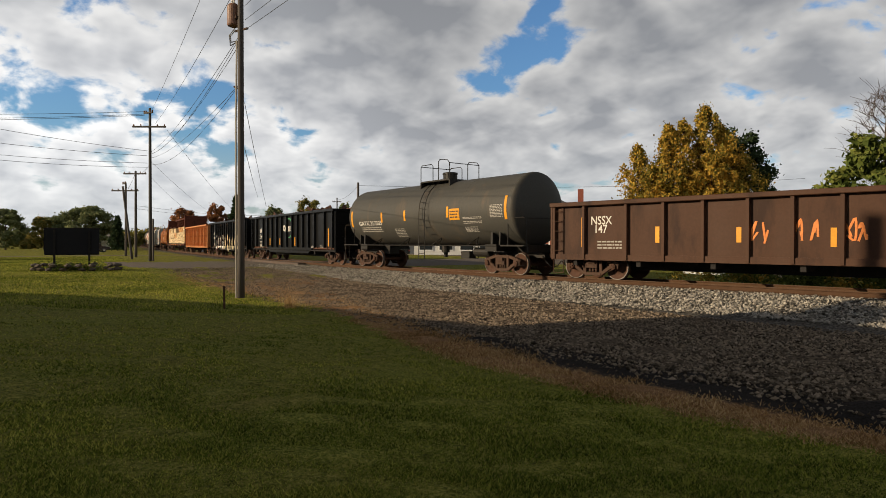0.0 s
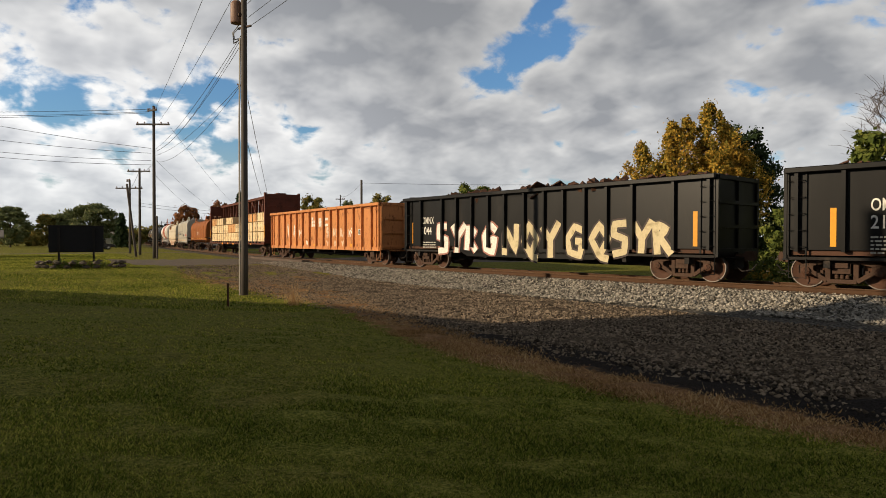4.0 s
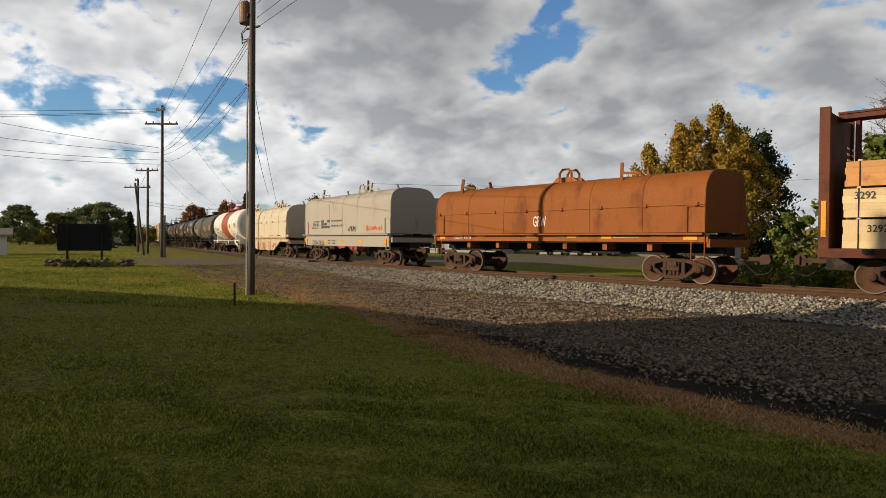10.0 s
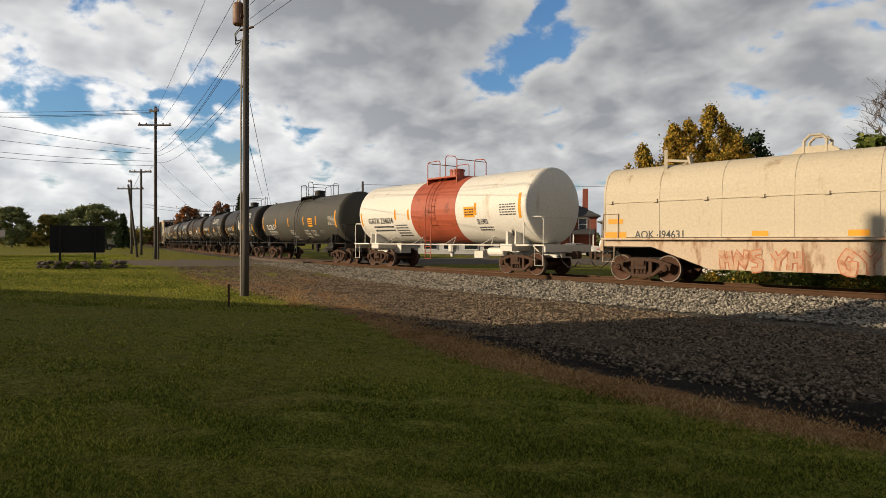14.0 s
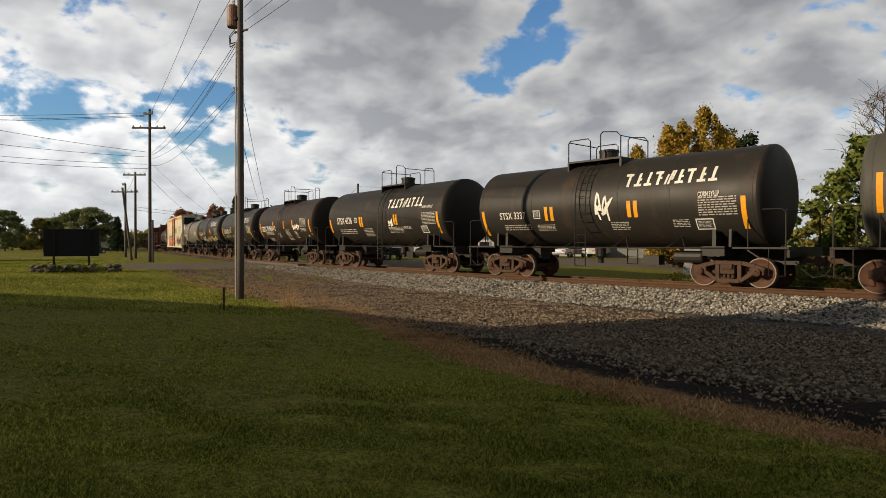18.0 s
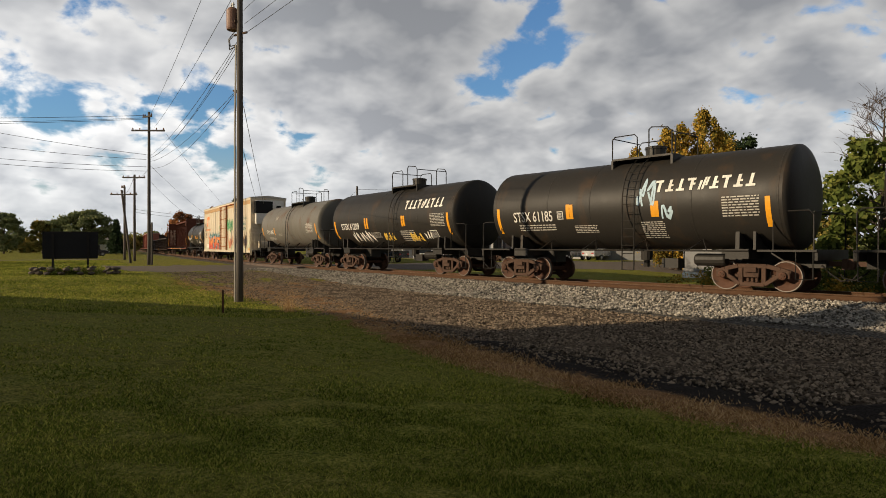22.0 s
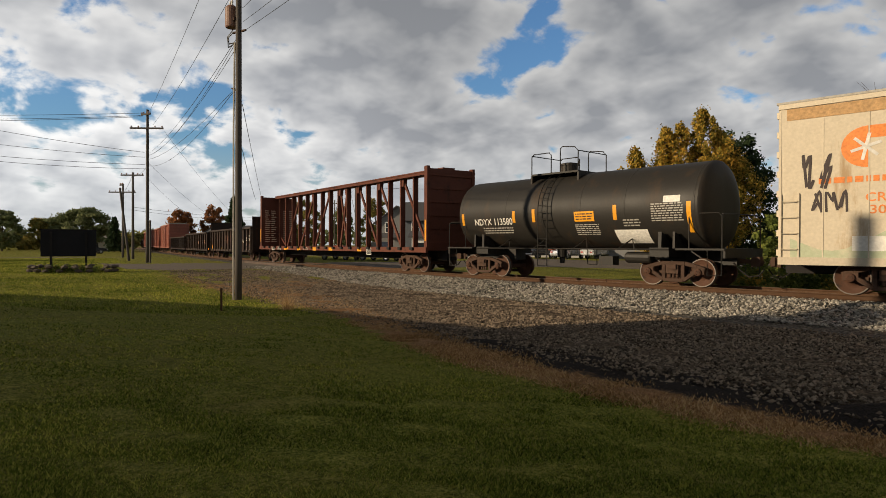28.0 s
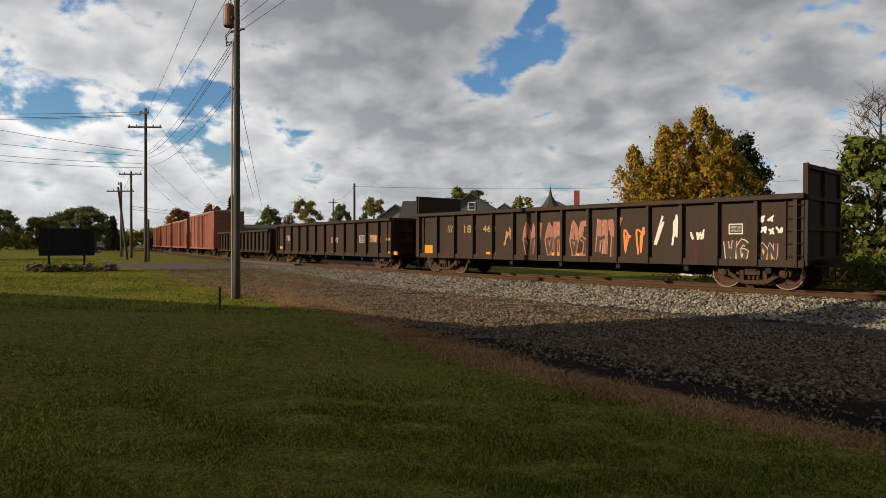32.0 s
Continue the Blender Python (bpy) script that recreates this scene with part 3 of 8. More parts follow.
def ladder(car, x, y, z0, z1, w, material, rungs=5, out=0.09):
    """Side ladder or grab irons: rungs of bent bar on two stiles; y is the wall's face, out of it towards the camera side or away."""
    sg = -1 if y < 0 else 1
    bm = BM()
    for k in range(rungs):
        z = z0 + (z1 - z0) * (k + 0.5) / rungs
        rod(bm, [(x - w / 2, y, z), (x - w / 2, y + sg * out, z), (x + w / 2, y + sg * out, z), (x + w / 2, y, z)], 0.014, 5)
    for xx in (x - w / 2 - 0.02, x + w / 2 + 0.02):
        box(bm, xx - 0.02, xx + 0.02, min(y, y + sg * 0.05), max(y, y + sg * 0.05), z0, z1)
    return part("ladder", bm, material, car)


def plate(car, name, x0, x1, z0, z1, y, material, label="", parent=None):
    """A thin painted or glued mark on a side wall, 5 mm proud."""
    sg = -1 if y < 0 else 1
    bm = box(BM(), x0, x1, min(y, y + sg * 0.005), max(y, y + sg * 0.005), z0, z1)
    return part(name, bm, material, parent or car, label)


def place(car, right, left, inset):
    """Body ends along the track at 0 s; trucks stand inset from them."""
    CARS.append((car, (right + left) / 2, (right - left) / 2 - inset))
    return (right - left) / 2


# ---- gondolas ----
def gondola(label, right, left, paint, z0, z1, ribs, style="flat", load=None, inset=1.55, chord=0.16, stakes=None, ladder_in=False, bulk=0.0, ribw=0.14):
    car = thing("gondola_car", label, "freight car", "cars of the freight train")
    h = place(car, right, left, inset)
    W = 1.50
    wall = 0.06
    for sy in (-1, 1):
        bm = BM()
        y0, y1 = sorted((sy * (W - 0.10), sy * (W - 0.10 - wall)))
        if style == "tub":
            prism(bm, [(-h, z0 + 0.25), (-h + 3.6, z0 + 0.25), (-h + 4.6, z0 - 0.2), (h - 4.6, z0 - 0.2), (h - 3.6, z0 + 0.25), (h, z0 + 0.25), (h, z1), (-h, z1)], y0, y1)
        else:
            box(bm, -h, h, y0, y1, z0, z1)
        part("side_wall", bm, paint, car)
        bm = box(BM(), -h - 0.03, h + 0.03, sy * W - 0.1, sy * W + 0.1, z1 - chord, z1)
        bmesh.ops.bevel(bm, geom=bm.edges[:], offset=0.02, segments=1, affect="EDGES")
        part("top_chord", bm, paint, car)
        if style != "tub":
            part("side_sill", box(BM(), -h, h, sy * (W - 0.08) - 0.07, sy * (W - 0.08) + 0.07, z0 - 0.05, z0 + 0.16), paint, car)
        # stakes
        low = z0 - (0.02 if style != "tub" else -0.2)
        bm = BM()
        prism(bm, [(-ribw / 2, 0), (-ribw * 0.36, -0.14), (ribw * 0.36, -0.14), (ribw / 2, 0)], low, z1 - chord - 0.005, "xy")
        me = shared(bm, paint)
        for x in (stakes if stakes is not None else np.linspace(-h + 0.55, h - 0.55, ribs)):
            part("stake", me, paint, car, at=Matrix.Translation((x, sy * (W - 0.10), 0)) @ Matrix.Rotation(0 if sy < 0 else math.pi, 4, "Z"))
        for sx in (1, -1):
            ladder(car, sx * (h - 0.27), sy * (W - 0.10), z0 + 0.1, z1 - 0.15, 0.42, paint, 5, 0.12)
            part("sill_step", rod(BM(), [(sx * (h - 0.5), sy * 1.4, z0), (sx * (h - 0.5), sy * 1.4, z0 - 0.55), (sx * (h - 0.05), sy * 1.4, z0 - 0.55), (sx * (h - 0.05), sy * 1.4, z0)], 0.018, 5), paint, car)
    for sx in (1, -1):
        wallp = part("end_wall", box(BM(), min(sx * h, sx * (h - wall)), max(sx * h, sx * (h - wall)), -W + 0.1, W - 0.1, z0, z1 + bulk), paint, car)
        for k in range(4):
            z = z0 + 0.2 + (z1 + bulk - z0 - 0.3) * k / 3
            part("end_rib", box(BM(), min(sx * h, sx * (h + 0.1)), max(sx * h, sx * (h + 0.1)), -W + 0.1, W - 0.1, z - 0.06, z + 0.06), paint, wallp)
        for y in (-W + 0.12, 0, W - 0.12):
            part("end_post", box(BM(), min(sx * h, sx * (h + 0.08)), max(sx * h, sx * (h + 0.08)), y - 0.06, y + 0.06, z0, z1 + bulk), paint, wallp)
        part("brake_platform", box(BM(), min(sx * h, sx * (h + 0.28)), max(sx * h, sx * (h + 0.28)), -0.9, 0.9, z0 - 0.06, z0 - 0.02), paint, car)
    bm = box(BM(), -h, h, -W + 0.1, W - 0.1, z0 - 0.03, z0 + 0.05)
    box(bm, -h - 0.1, h + 0.1, -0.3, 0.3, z0 - 0.4, z0)
    for k in range(7):
        x = -h + 1 + (2 * h - 2) * k / 6
        box(bm, x - 0.08, x + 0.08, -W + 0.15, W - 0.15, z0 - 0.25, z0)
    part("floor", bm, "under", car)
    if load:
        bm = BM()
        rnd = random.Random(int(right * 7))
        for k in range(load):
            x, y = rnd.uniform(-h + 0.6, h - 0.6), rnd.uniform(-1.2, 1.2)
            z = z1 - 0.12 + rnd.uniform(-0.2, 0.22) * (1 - abs(y) / 1.6)
            m = Matrix.Translation((x, y, z)) @ Euler((rnd.uniform(-0.6, 0.6), rnd.uniform(-0.6, 0.6), rnd.uniform(0, 3))).to_matrix().to_4x4()
            a, b, c = rnd.uniform(0.08, 0.7), rnd.uniform(0.03, 0.2), rnd.uniform(0.02, 0.1)
            box(bm, -a, a, -b, b, -c, c, m)
        box(bm, -h + 0.1, h - 0.1, -W + 0.2, W - 0.2, z0 + 0.1, z1 - 0.35)
        tagged(part("scrap_load", bm, "rim", car, "heaped rusty scrap metal"), kind="stuff")
    running_gear(car, h - inset, h)
    return car, h, W


# ---- tank cars ----
def tank(label, right, left, paint, R=1.52, ztop=4.35, band=None, platform=None, rails=0, fittings="tankdark", frame=None, gear=None, shift=0.0):
    """right, left: ends of the shell at 0 s."""
    car = thing("tank_car", label, "tank car", "cars of the freight train")
    h = place(car, right, left, 1.05)
    c = ztop - R
    frame = frame or fittings
    he = h + 0.35                                   # reach of the end platforms
    part("shell", lathe(BM(), [(x, R) for x in np.linspace(-h, h, 9)], 48, "x", (0, 0, c)), paint, car, smooth=True)
    for sx in (1, -1):
        bm = lathe(BM(), [(sx * (h + a), R * r) for a, r in ((-0.01, 1.0), (0.03, 0.992), (0.09, 0.95), (0.16, 0.85), (0.23, 0.65), (0.275, 0.4), (0.29, 0.0))], 48, "x", (0, 0, c))
        part("tank_head", bm, paint, car, smooth=True)
    rings = [-h + 0.12, -h * 0.5, -h * 0.16, h * 0.18, h * 0.52, h - 0.12]
    for x in rings:
        part("weld_seam", lathe(BM(), [(x - 0.03, R), (x - 0.02, R + 0.005), (x + 0.02, R + 0.005), (x + 0.03, R)], 48, "x", (0, 0, c)), paint, car)
    if band:
        bm = lathe(BM(), [(band[0], R), (band[0], R + 0.012), (band[1], R + 0.012), (band[1], R)], 40, "x", (0, 0, c))
        part("jacket_band", bm, band[2], car, "red-oxide painted band round the tank", smooth=False)
    # sill, walkway rails and saddles
    fz = 1.26
    for sx in (1, -1):
        part("stub_sill", box(BM(), min(sx * (h - 2.3), sx * (he + 0.4)), max(sx * (h - 2.3), sx * (he + 0.4)), -0.32, 0.32, 0.72, fz), frame, car)
    for sx in (1, -1):
        bm = BM()
        x = sx * (h - 1.35)
        box(bm, x - 0.35, x + 0.35, -1.42, 1.42, fz - 0.28, fz + 0.02)
        for y in (-1, 1):
            prism(bm, [(y * 0.35, fz), (y * 1.38, fz), (y * 1.36, fz + 0.55), (y * 1.12, c - math.sqrt(max(0.01, R * R - 1.25)))], x - 0.06, x + 0.06, "yz")
            prism(bm, [(y * 0.35, fz), (y * 1.38, fz), (y * 1.36, fz + 0.55), (y * 1.12, c - math.sqrt(max(0.01, R * R - 1.25)))], x + 0.5 * sx - 0.04, x + 0.5 * sx + 0.04, "yz")
        part("saddle", bm, frame, car)
        # end platform with its railing
        bm = box(BM(), min(sx * (he - 1.1), sx * (he + 0.5)), max(sx * (he - 1.1), sx * (he + 0.5)), -1.45, 1.45, fz - 0.06, fz)
        box(bm, sx * (he + 0.45) - 0.06, sx * (he + 0.45) + 0.06, -1.4, 1.4, fz - 0.3, fz)
        part("end_platform", bm, frame, car)
        bm = BM()
        for y in (-1.42, 1.42):
            rod(bm, [(sx * (he - 0.65), y, fz), (sx * (he - 0.65), y, fz + 1.0), (sx * (he - 0.5), y, fz + 1.12), (sx * (he + 0.3), y, fz + 1.12), (sx * (he + 0.42), y, fz + 1.0), (sx * (he + 0.42), y, fz)], 0.022, 6)
            rod(bm, [(sx * (he - 0.05), y, fz - 0.02), (sx * (he - 0.05), y, 0.42), (sx * (he + 0.4), y, 0.42), (sx * (he + 0.4), y, fz)], 0.02, 5)
        rod(bm, [(sx * (he + 0.42), -1.4, fz + 1.08), (sx * (he + 0.44), -0.5, fz + 1.1), (sx * (he + 0.44), 0.5, fz + 1.1), (sx * (he + 0.42), 1.4, fz + 1.08)], 0.02, 5)
        part("end_railing", bm, frame, car)
    for y in (-1.42, 1.42):
        bm = rod(BM(), [(-h + 1.0, y, fz - 0.04), (h - 1.0, y, fz - 0.04)], 0.03, 6)
        n = 4
        for k in range(n):
            x = -h + 2.6 + (2 * h - 5.2) * k / (n - 1)
            w = 0.32
            yy = -math.copysign(math.sqrt(max(0.0, R * R - (fz + 0.33 - c) ** 2)), -y)
            rod(bm, [(x - w, y, fz - 0.03), (x, yy, fz + 0.33), (x + w, y, fz - 0.03)], 0.025, 5)
        part("side_railing", bm, frame, car)
    # top platform with railings
    px = shift + 0.1
    zt = ztop
    pw = platform or 1.15
    bm = box(BM(), px - pw, px + pw, -0.95, 0.95, zt - 0.02, zt + 0.05)
    for x in (px - pw, px + pw):
        box(bm, x - 0.04, x + 0.04, -0.95, 0.95, zt - 0.35, zt)
    part("top_platform", bm, fittings, car)
    bm = BM()
    for y in (-0.93, 0.93):
        rod(bm, [(px - pw, y, zt), (px - pw, y, zt + 0.75), (px - pw + 0.1, y, zt + 0.85), (px - 0.25, y, zt + 0.85), (px - 0.15, y, zt + 0.75), (px - 0.15, y, zt)], 0.022, 6)
        rod(bm, [(px + 0.3, y, zt), (px + 0.3, y, zt + 0.95), (px + 0.4, y, zt + 1.03), (px + pw - 0.15, y, zt + 0.95), (px + pw, y, zt + 0.8), (px + pw, y, zt)], 0.022, 6)
    for x in (px - pw, px + pw):
        rod(bm, [(x, -0.93, zt + 0.8), (x, 0.93, zt + 0.8)], 0.02, 5)
    part("platform_railing", bm, fittings, car)
    bm = lathe(BM(), [(zt - 0.1, 0), (zt - 0.1, 0.36), (zt + 0.38, 0.36), (zt + 0.38, 0.39), (zt + 0.46, 0.38), (zt + 0.5, 0.2), (zt + 0.51, 0)], 18, "z", (px + 0.05, 0, 0))
    part("manway", bm, fittings, car)
    # side ladder
    lx = shift + 0.1
    for sy in (-1, 1):
        bm = BM()
        pts = []
        for k in range(15):
            z = 0.55 + (zt + 0.02 - 0.55) * k / 14
            dz = z - c
            rr = R + 0.16
            y = sy * (math.sqrt(max(0.2, rr * rr - dz * dz)) if dz > 0 else rr)
            pts.append((y, z))
        for xx in (lx - 0.23, lx + 0.23):
            rod(bm, [(xx, y, z) for y, z in pts], 0.022, 5)
        for y, z in pts[:-1]:
            rod(bm, [(lx - 0.23, y, z), (lx + 0.23, y, z)], 0.014, 5)
        part("ladder", bm, fittings, car)
    bm = lathe(BM(), [(-0.5, 0.0), (-0.5, 0.17), (-0.45, 0.2), (0.45, 0.2), (0.5, 0.17), (0.5, 0)], 12, "x", (h - 2.35, -0.95, 0.93))
    part("brake_reservoir", bm, frame, car)
    part("brake_valve", box(BM(), h - 4.2, h - 3.6, -0.7, -0.3, 0.62, 0.95), frame, car)
    part("bottom_outlet", lathe(BM(), [(0.62, 0), (0.62, 0.1), (0.85, 0.11), (0.87, 0.2), (1.4, 0.21)], 12, "z", (px - 0.3, 0, 0)), frame, car)
    running_gear(car, h - 1.05, he + 0.45)
    return car, h, R, c


# ---- coil cars ----
def coil(label, right, left, paint, cover, z_floor, z_eave, z_top, sill="fish", sections=1, seams=None, tabs=(), eave=True, cut=0.0):
    car = thing("coil_car", label, "freight car", "cars of the freight train")
    h = place(car, right, left, 1.38)
    W = 1.42
    ch = h - 0.10                                   # cover's half length; it stops short by cut at the brake end
    c1 = ch - cut
    for sy in (-1, 1):
        y0, y1 = sorted((sy * W, sy * (W - 0.1)))
        bm = BM()
        if sill == "fish":
            prism(bm, [(-h, z_floor), (-h + 1.95, z_floor), (-h + 3.95, z_floor - 0.7), (h - 4.05, z_floor - 0.7), (h - 2.35, z_floor), (h, z_floor), (h, z_floor + 0.22), (-h, z_floor + 0.22)], y0, y1)
        elif sill == "plate":
            box(bm, -h + 0.3, h - 0.3, y0, y1, z_floor - 0.42, z_floor + 0.24)
        else:
            box(bm, -h, h, y0, y1, z_floor, z_floor + 0.24)
            for k in range(6):
                x = -h + 2.2 + (2 * h - 4.4) * k / 5
                box(bm, x - 0.1, x + 0.1, sy * 0.9 - 0.3, sy * 0.9 + 0.3, z_floor - 0.3, z_floor)
        part("side_sill", bm, paint, car)
        part("walkway", box(BM(), -h + 0.1, h - 0.1, sy * 1.50 - 0.12, sy * 1.50 + 0.04, z_floor + 0.24, z_floor + 0.30), paint, car)
    part("deck", box(BM(), -h, h, -W + 0.1, W - 0.1, z_floor - 0.05, z_floor + 0.2), "under", car)
    bm = box(BM(), -h - 0.05, h + 0.05, -0.3, 0.3, z_floor - 0.45, z_floor)
    part("centre_sill", bm, "under", car)
    # cover: upright lower wall, rounded shoulders
    def outline(grow=0.0):
        pts = [(-W - grow, z_floor + 0.32), (-W - grow, z_eave)]
        for t in np.linspace(0, math.pi, 29)[1:-1]:
            pts.append((-(W + grow) * math.copysign(abs(math.cos(t)) ** 0.62, math.cos(t)), z_eave + (z_top - z_eave + grow) * math.sin(t) ** 0.75))
        return pts + [(W + grow, z_eave), (W + grow, z_floor + 0.32)]
    n = sections
    for k in range(n):
        a, b = -ch + (c1 + ch) * k / n, -ch + (c1 + ch) * (k + 1) / n - (0.03 if k < n - 1 else 0)
        bm = prism(BM(), outline(), a, b, "yz")
        part("cover", bm, cover, car)
    bm = BM()
    for x in seams or np.linspace(-ch + 0.05, c1 - 0.05, 7):
        prism(bm, outline(0.012), x - 0.025, x + 0.025, "yz")
    for sy in (-1, 1) if eave else ():
        box(bm, -ch, c1, min(sy * W, sy * (W + 0.035)), max(sy * W, sy * (W + 0.035)), z_eave - 0.05, z_eave - 0.01)
        for x in np.linspace(-ch + 0.3, c1 - 0.3, 8):
            box(bm, x - 0.07, x + 0.07, min(sy * W, sy * (W + 0.07)), max(sy * W, sy * (W + 0.07)), z_eave - 0.08, z_eave + 0.03)
    part("cover_rib", bm, cover, car)
    for kind, x in tabs:
        bm = BM()
        if kind == "v":
            # a lever post hinged on the shoulder, with its strut
            for sg in (-1, 1):
                beam(bm, (x, sg * 1.12, z_top - 0.52), (x - 0.13, sg * 0.86, z_top + 0.46), 0.11, 0.12)
                beam(bm, (x - 0.06, sg * 0.98, z_top + 0.10), (x + 0.62, sg * 0.80, z_top + 0.03), 0.08, 0.08)
                beam(bm, (x + 0.62, sg * 0.80, z_top + 0.03), (x + 0.06, sg * 1.12, z_top - 0.42), 0.03, 0.03)
        else:
            rod(bm, [(x - 0.3, 0, z_top - 0.05), (x - 0.3, 0, z_top + 0.35), (x - 0.15, 0, z_top + 0.5), (x + 0.15, 0, z_top + 0.5), (x + 0.3, 0, z_top + 0.35), (x + 0.3, 0, z_top - 0.05)], 0.05, 6)
            rod(bm, [(x - 0.3, -0.5, z_top - 0.05), (x - 0.3, -0.5, z_top + 0.35), (x - 0.15, -0.5, z_top + 0.5), (x + 0.15, -0.5, z_top + 0.5), (x + 0.3, -0.5, z_top + 0.35), (x + 0.3, -0.5, z_top - 0.05)], 0.05, 6)
            for y in (-0.5, 0):
                prism(bm, [(x - 0.7, z_top - 0.05), (x + 0.7, z_top - 0.05), (x + 0.4, z_top + 0.18), (x - 0.4, z_top + 0.18)], y - 0.03, y + 0.03)
        part("lifting_bracket", bm, cover, car)
    for sx in (1, -1):
        for y in (-1.45, 1.45):
            part("end_railing", rod(BM(), [(sx * (h - 0.7), y, z_floor + 0.2), (sx * (h - 0.7), y, z_floor + 1.15), (sx * (h - 0.1), y, z_floor + 1.15), (sx * (h - 0.1), y, z_floor - 0.55), (sx * (h - 0.55), y, z_floor - 0.55), (sx * (h - 0.55), y, z_floor)], 0.022, 5), paint, car)
        part("end_sill", box(BM(), sx * h - 0.06, sx * h + 0.06, -1.40, 1.40, z_floor - 0.16, z_floor + 0.10), paint, car)
        part("brake_stand", box(BM(), sx * (h - 0.35) - 0.15, sx * (h - 0.35) + 0.15, 0.2, 0.6, z_floor + 0.2, z_floor + 1.2), "under", car)
    running_gear(car, h - 1.38, h + 0.75)
    return car, h, W


# ---- centre-beam flat cars ----
def centrebeam(label, right, left, ztop=5.15, posts=18, loads=None):
    car = thing("centrebeam_flat_car", label, "freight car", "cars of the freight train")
    h = place(car, right, left, 2.1)
    W = 1.45
    zf = 1.2
    part("deck", box(BM(), -h, h, -W + 0.08, W - 0.08, zf - 0.12, zf), "beamred", car)
    for sy in (-1, 1):
        part("side_sill", box(BM(), -h, h, sy * W - 0.06, sy * W + 0.06, zf - 0.22, zf + 0.03), "beamred", car)
        bm = BM()
        for k in range(20):
            x = -h + 1.2 + (2 * h - 2.4) * k / 19
            box(bm, x - 0.13, x + 0.13, sy * (W + 0.1) - 0.06, sy * (W + 0.1) + 0.06, zf - 0.1, zf + 0.03)
        part("strap_winch", bm, "under", car)
    part("centre_sill", box(BM(), -h - 0.05, h + 0.05, -0.32, 0.32, zf - 0.6, zf - 0.1), "under", car)
    for sx in (1, -1):
        bh = part("bulkhead", box(BM(), sx * (h - 0.12) - 0.06, sx * (h - 0.12) + 0.06, -W + 0.05, W - 0.05, zf, ztop - 0.1), "beamred", car)
        for z in np.linspace(zf + 0.3, ztop - 0.4, 6):
            part("bulkhead_rib", box(BM(), sx * (h - 0.05) - 0.05, sx * (h - 0.05) + 0.05, -W + 0.05, W - 0.05, z - 0.05, z + 0.05), "beamred", bh)
        for y in (-W + 0.09, W - 0.09):
            part("bulkhead_post", box(BM(), sx * (h - 0.12) - 0.13, sx * (h - 0.12) + 0.13, y - 0.08, y + 0.08, zf - 0.1, ztop), "beamred", car)
    bm = box(BM(), -h + 0.2, h - 0.2, -0.32, 0.32, ztop - 0.20, ztop - 0.04)
    box(bm, -h + 0.2, h - 0.2, -0.36, 0.36, ztop - 0.06, ztop)
    part("top_beam", bm, "beamred", car)
    xs = np.linspace(-9.85, 9.85, 16)
    xs = [-11.1, *xs, 11.1]
    bm = box(BM(), -0.02, 0.02, -0.13, 0.13, zf, ztop - 0.2)
    for y in (-0.13, 0.13):
        box(bm, -0.055, 0.055, y - 0.012, y + 0.012, zf, ztop - 0.2)
    me = shared(bm, "beamred")
    for x in xs:
        part("post", me, "beamred", car, at=(x, 0, 0))
    def brace(a, b):
        part("brace", beam(BM(), (a, 0, ztop - 0.28), (b, 0, zf + 0.05), 0.15, 0.085, up=(0, 1, 0)), "beamred", car)
        part("gusset", prism(BM(), [(a - 0.2, ztop - 0.2), (a + 0.2, ztop - 0.2), (a + 0.12, ztop - 0.62), (a - 0.12, ztop - 0.62)], -0.11, 0.11), "beamred", car)
    for s in (-1, 1):
        for a, b in ((1.97 + 0.12, 4.5), (4.6 + 0.12, 7.12), (7.22 + 0.12, 9.75), (-0.5, 0.5)):
            brace(s * a, s * b)
        part("brace", beam(BM(), (s * (h - 0.25), 0, zf + 1.0), (s * 10.05, 0, zf + 0.05), 0.12, 0.08, up=(0, 1, 0)), "beamred", car)
        part("reflective_strip", box(BM(), s * (h - 0.12) - 0.06, s * (h - 0.12) + 0.06, -W - 0.005, -W + 0.008, zf + 0.35, zf + 1.35), "yellow", car)
    for s in (-1, 1):
        part("tie_cable", rod(BM(), [(s * 0.64, 0.1, ztop - 0.3), (s * 2.6, -0.1, zf + 0.1)], 0.012, 4), "under", car)
    running_gear(car, h - 2.1, h + 0.35)
    return car, h, W, zf


